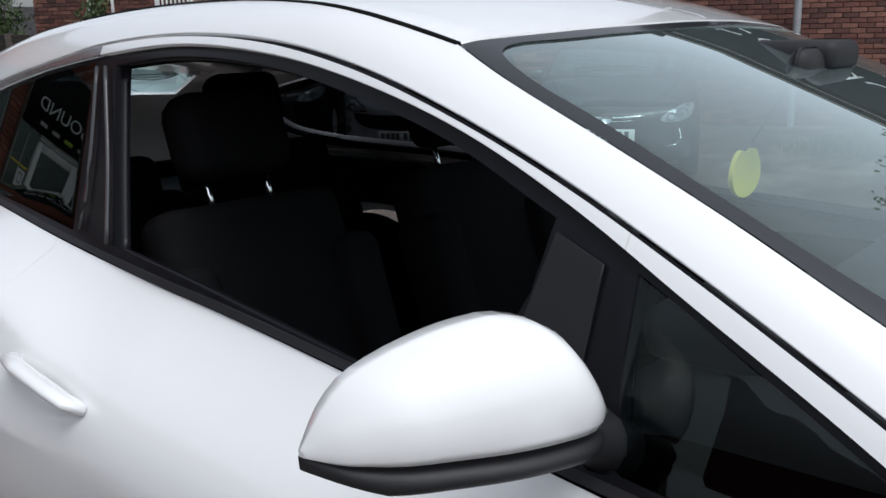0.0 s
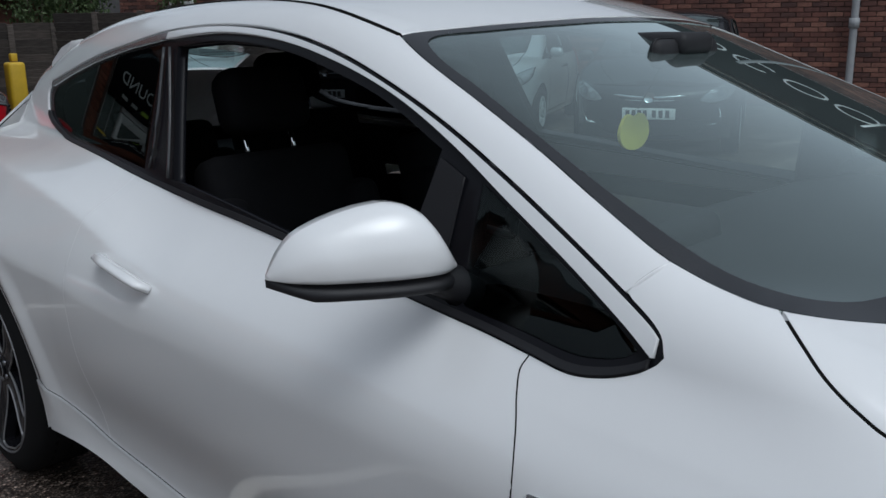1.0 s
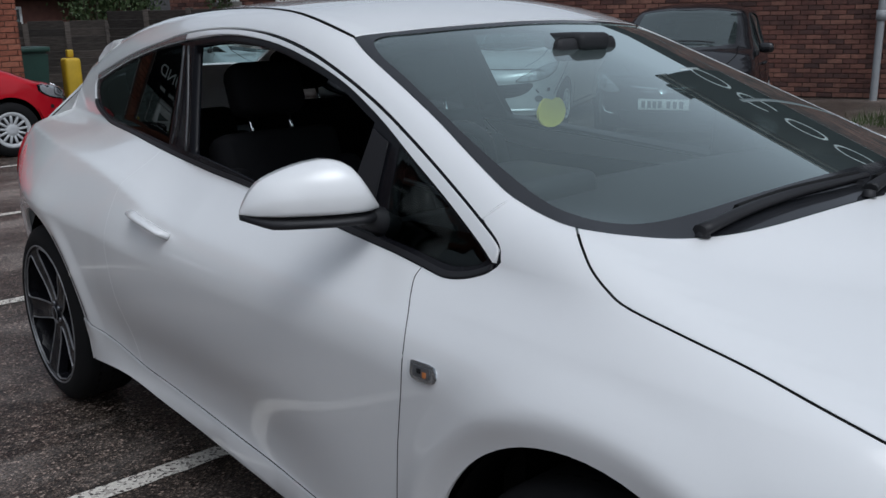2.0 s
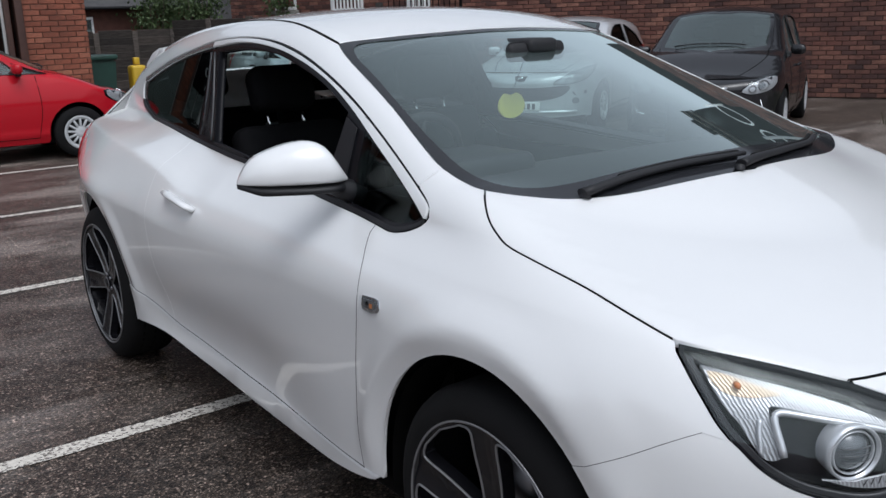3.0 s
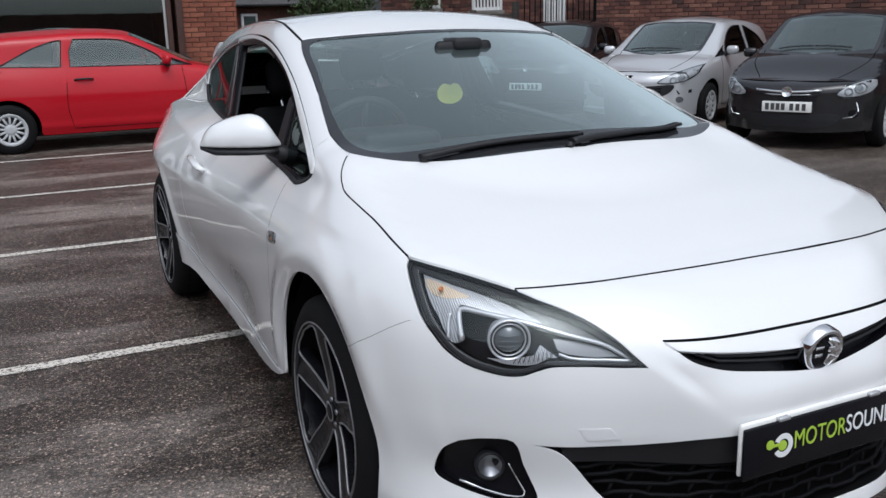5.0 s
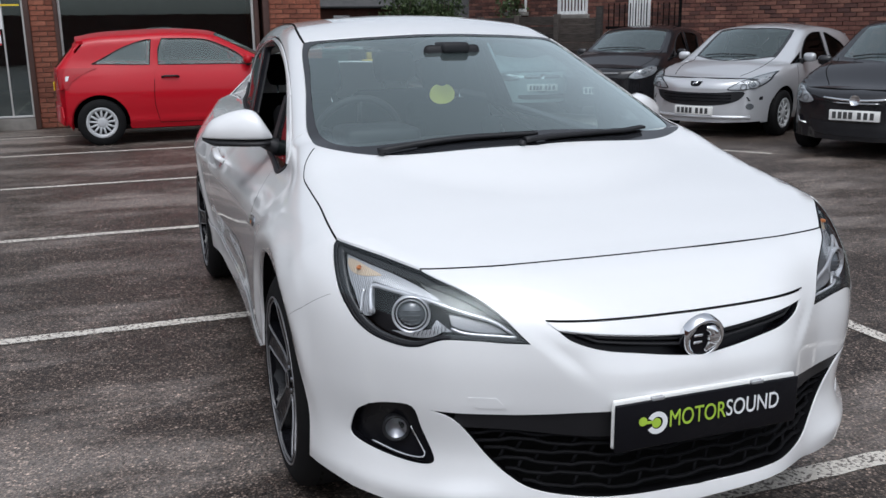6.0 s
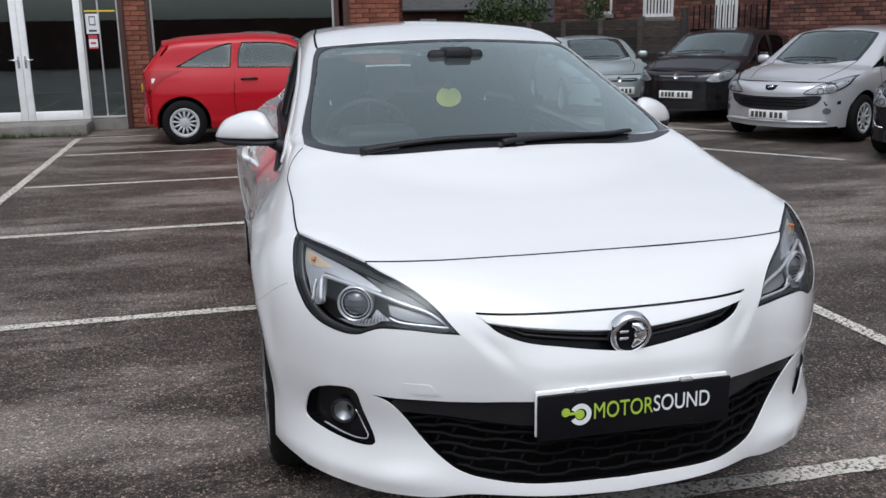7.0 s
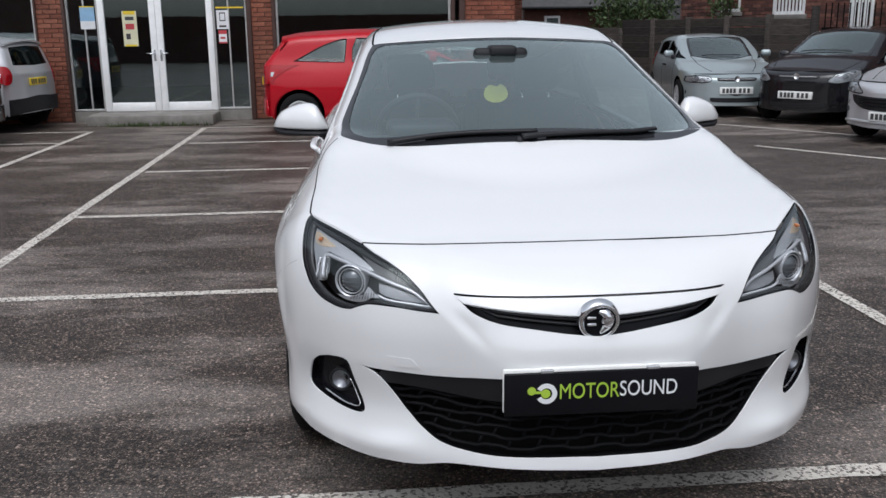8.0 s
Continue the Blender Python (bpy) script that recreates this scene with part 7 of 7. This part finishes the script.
    bumper_w = on_nose(edge_, nose_)
    for s in (-1, 1):
        sheet("bumper_flank", c, ring(bumper_w, low(-0.46, -0.44), nose_edge[::-1]), paint, body, side=s, step=0.05)
    if grille == "smile":
        gr = ring(bent([(-0.60, 0.595), (-0.3, 0.580), (0, 0.575), (0.3, 0.580), (0.60, 0.595), (0.55, 0.49), (0.36, 0.425), (0, 0.405), (-0.36, 0.425), (-0.55, 0.49), (-0.60, 0.595)], 4))
        sheet("grille", nose_, gr, BLACK, body, lift=0.004, step=0.04, edge=0.01, label="black wide grille")
        for q in (0.47, 0.51, 0.55):
            tube("grille_slat", [on(nose_, x, q, 0.012) for x in np.linspace(-0.46, 0.46, 9)], 0.008, TRIM, body, sides=5)
        pz = 0.345
        tube("bumper_strip", [on(nose_, x, 0.27, 0.004) for x in np.linspace(-0.68, 0.68, 13)], 0.022, paint, body, sides=8)
        for s in (-1, 1):
            sheet("fog_lamp", nose_, [tuple(np.array((-half + 0.20, 0.41)) + 0.04 * np.array((math.cos(a), math.sin(a)))) for a in np.linspace(0, math.tau, 18, endpoint=False)], LENS_GREY, body, side=s, lift=0.006, step=0.03, edge=0.01)
            sheet("side_strip", nose_, ring([(-half + 0.10, 0.535), (-half + 0.24, 0.53), (-half + 0.21, 0.475), (-half + 0.10, 0.49)]), BLACK, body, side=s, lift=0.006, step=0.03, edge=0.01)
        shield = sheet("badge", nose_, ring(bent([(-0.085, 0.712), (0.085, 0.712)]), bent([(0.085, 0.712), (0.05, 0.655), (-0.05, 0.655), (-0.085, 0.712)], 4)), TRIM, body, lift=0.006, step=0.04, edge=0.006, label="dark badge plate")
        tube("badge_emblem", [on(nose_, x, z, 0.012) for x, z in bent([(-0.03, 0.668), (-0.012, 0.690), (0.012, 0.682), (0.03, 0.702)], 4)], lambda q: 0.006 + 0.006 * math.sin(math.pi * q), CHROME, shield, sides=6)
    elif grille == "chrome":
        sheet("grille", nose_, ring(bent([(-0.34, 0.655), (0, 0.645), (0.34, 0.655), (0.25, 0.60), (0, 0.585), (-0.25, 0.60), (-0.34, 0.655)], 5)), BLACK, body, lift=0.004, step=0.04, edge=0.01)
        tube("chrome_bar", [on(nose_, x, 0.645 - 0.02 * math.cos(x * 4.4), 0.014) for x in np.linspace(-0.34, 0.34, 13)], 0.013, CHROME, body, sides=6, label="bright chrome bar")
        tube("chrome_bar", [on(nose_, x, 0.610 - 0.012 * math.cos(x * 4.4), 0.010) for x in np.linspace(-0.24, 0.24, 11)], 0.006, CHROME, body, sides=6)
        turned("badge", [(0.0, 0.0), (0.0, 0.05), (-0.012, 0.055)], CHROME, body, Matrix.Translation(on(nose_, 0, 0.625, 0.026)) @ pose(0, 0, 0, 0, 0, 90), 20)
        pz = 0.47
        sheet("intake", nose_, ring(bent([(-0.50, 0.40), (0, 0.385), (0.50, 0.40), (0.42, 0.27), (0, 0.25), (-0.42, 0.27), (-0.50, 0.40)], 5)), BLACK, body, lift=0.004, step=0.04, edge=0.01)
        for s in (-1, 1):
            tube("chrome_strip", [on(nose_, -0.66, 0.52, 0.006, s), on(nose_, -0.68, 0.44, 0.006, s), on(nose_, -0.64, 0.37, 0.006, s), on(nose_, -0.55, 0.355, 0.006, s)], 0.006, CHROME, body, sides=5)
    else:
        sheet("grille", nose_, ring(bent([(-0.30, nose_z - 0.02), (0, nose_z - 0.022), (0.30, nose_z - 0.02), (0.28, nose_z - 0.07), (0, nose_z - 0.075), (-0.28, nose_z - 0.07), (-0.30, nose_z - 0.02)], 4)), BLACK, body, lift=0.004, step=0.04, edge=0.01)
        tube("grille_bar", [on(nose_, x, nose_z - 0.045, 0.010) for x in np.linspace(-0.28, 0.28, 9)], 0.008, LAMP_SILVER, body, sides=5)
        turned("badge", [(0.0, 0.0), (0.0, 0.04), (-0.012, 0.045)], CHROME, body, Matrix.Translation(on(nose_, 0, nose_z - 0.045, 0.022)) @ pose(0, 0, 0, 0, 0, 90), 20)
        pz = 0.44
        sheet("bumper_strip", nose_, ring([(-0.72, 0.43), (0, 0.42), (0.72, 0.43), (0.72, 0.37), (0, 0.355), (-0.72, 0.37)]), BLACK, body, lift=0.012, step=0.05, edge=0.015)
        sheet("intake", nose_, ring(bent([(-0.40, 0.33), (0, 0.325), (0.40, 0.33), (0.36, 0.26), (0, 0.25), (-0.36, 0.26), (-0.40, 0.33)], 4)), BLACK, body, lift=0.004, step=0.05, edge=0.01)
    py = on(nose_, 0, pz, 0.016).y
    pl = block("number_plate", (-0.26, py - 0.004, pz - 0.055), (0.26, py + 0.03, pz + 0.055), PLATE_WHITE, body, "white number plate with dark bars", 0.004)
    for k, x in enumerate((-0.205, -0.145, -0.09, -0.035, 0.055, 0.12, 0.185)):
        block("print", (x - 0.02, py - 0.0065, pz - 0.036), (x + 0.02, py - 0.0045, pz + 0.036), INK, pl)
    # tail
    tail_pane = ring([(-0.52, 0.99), (0, 0.975), (0.52, 0.99), (0.46, 1.25), (0, 1.27), (-0.46, 1.25)])
    g = sheet("tailgate", rear_, ring([(-half + 0.12, 0.26), (half - 0.12, 0.26)], [(half - 0.10, 0.95), (0.62, 1.2), (0.54, roof - 0.13)], [(0, roof - 0.09)], [(-0.54, roof - 0.13), (-0.62, 1.2), (-half + 0.10, 0.95)]), paint, body, holes=[tail_pane], step=0.05, edge=0.03)
    sheet("rear_pane", rear_, tail_pane, TINTED, g, lift=-0.004, step=0.08, edge=0)
    lip = []
    bm = bmesh.new()
    for x in np.linspace(-0.56, 0.56, 13):
        z0 = roof - droop - 0.035 - 0.06 * (x / 0.56) ** 2
        y0 = end + 0.0 - 0.03 * (x / 0.56) ** 2
        lip.append([bm.verts.new(q) for q in ((x, y0 - 0.10, z0 + 0.030), (x, y0 + 0.08, z0 + 0.006), (x, y0 + 0.085, z0 - 0.022), (x, y0 - 0.06, z0 - 0.05))])
    for p, q in zip(lip, lip[1:]):
        for j in range(4):
            bm.faces.new((p[j], p[(j + 1) % 4], q[(j + 1) % 4], q[j]))
    bm.faces.new(lip[0])
    bm.faces.new(lip[-1])
    bmesh.ops.recalc_face_normals(bm, faces=bm.faces)
    part("rear_spoiler", bm, paint, body)
    sheet("rear_bumper", rear_, ring([(-half + 0.13, 0.27), (half - 0.13, 0.27), (half - 0.13, 0.50), (0, 0.53), (-half + 0.13, 0.50)]), BLACK if paint is SILVER else paint, body, lift=0.02, step=0.06, edge=0.03)
    py = on(rear_, 0, 0.74, 0.0).y
    pl = block("number_plate", (-0.26, py - 0.002, 0.685), (0.26, py + 0.012, 0.795), PLATE_YELLOW, body, "yellow number plate with dark bars", 0.003)
    for x in (-0.2, -0.14, -0.08, -0.02, 0.08, 0.14, 0.2):
        block("print", (x - 0.02, py + 0.012, 0.705), (x + 0.02, py + 0.0135, 0.775), INK, pl)
    # cabin
    block("floor_pan", (-half + 0.12, -0.45, 0.19), (half - 0.12, tail - 0.25, 0.24), VOID, body)
    block("bulkhead", (-half + 0.14, 0.30, 0.2), (half - 0.14, 0.40, 0.90), VOID, body)
    block("dashboard", (-half + 0.16, 0.32, 0.78), (half - 0.16, 0.75, 0.945), BLACK, body, bevel=0.04)
    for s in (-1, 1):
        block("inner_side", (s * (half - 0.09) - 0.02, 0.45, 0.24), (s * (half - 0.09) + 0.02, base - 0.4, 0.86), VOID, body)
        st = block("seat", (s * 0.36 - 0.24, 1.0, 0.38), (s * 0.36 + 0.24, 1.5, 0.56), CLOTH, body, bevel=0.05)
        block("backrest", (s * 0.36 - 0.23, 1.46, 0.5), (s * 0.36 + 0.23, 1.60, 1.08), CLOTH, st, bevel=0.05)
        block("headrest", (s * 0.36 - 0.12, 1.54, 1.10), (s * 0.36 + 0.12, 1.63, 1.26), CLOTH, st, bevel=0.04)
    block("rear_bench", (-half + 0.2, 2.1, 0.4), (half - 0.2, 2.3, 1.0), CLOTH, body, bevel=0.05)
    body.matrix_basis = place
    return body


small_car("bright red three-door hatchback beside the showroom", RED, pose(0.98, 10.55, 0, 0, 0, 90), lean=0.85, knee=0.97, belt=1.0, half=0.86, roof=1.46, pillar=1.80, droop=0.06)
small_car("black hatchback with chrome grille bar", BLACK_PAINT, pose(6.75, 5.25, 0, 0, 0, -63), half=0.86, roof=1.49, five=True, lamp="tall", grille="chrome", spokes=9)
small_car("silver hatchback with wide dark grille", SILVER, pose(6.44, 7.71, 0, 0, 0, -62), half=0.87, roof=1.43, cowl_z=0.95, lamp="swept", grille="smile", nose_z=0.72, spokes=9, glass=TINTED, pillar=1.6)
small_car("black hatchback in front of the timber fence", BLACK_PAINT, pose(6.36, 10.36, 0, 0, 0, -50), half=0.82, roof=1.42, five=True, lamp="tall", grille="small", nose_z=0.75, spokes=9, glass=TINTED)
small_car("pale green-grey old hatchback in front of the fence", TEAL_GREY, pose(5.42, 11.75, 0, 0, 0, -8), half=0.79, roof=1.32, five=True, lamp="oval", grille="small", nose_z=0.66, cowl_z=0.90, spokes=9, glass=TINTED)
small_car("silver hatchback parked beside the showroom", SILVER, pose(-8.60, 11.72, 0, 0, 0, -98), half=0.86, roof=1.47)
small_car("black hatchback parked beside the bay line", BLACK_PAINT, pose(-8.56, 9.15, 0, 0, 0, -90), half=0.84, roof=1.46)


# ---- bricks, nearest first ----
for w, a, b in shop:
    courses(w, (a, FACE), 0, b - a, 0.02, 3.25, BRICK_RED, 95 if b - a < 0.5 else 110)
courses(back, (1.96, 15.2), 0, 0.60, 0.02, 4.1, BRICK_RED, 60)
courses(side_wall, (1.92, FACE), 90, 0.35, 0.02, 3.25, BRICK_RED, 40)
courses(tall, (WA.x, WA.y), ang, run, 0.02, 4.4, BRICK_OLD, 300, 7.0, 1.5)
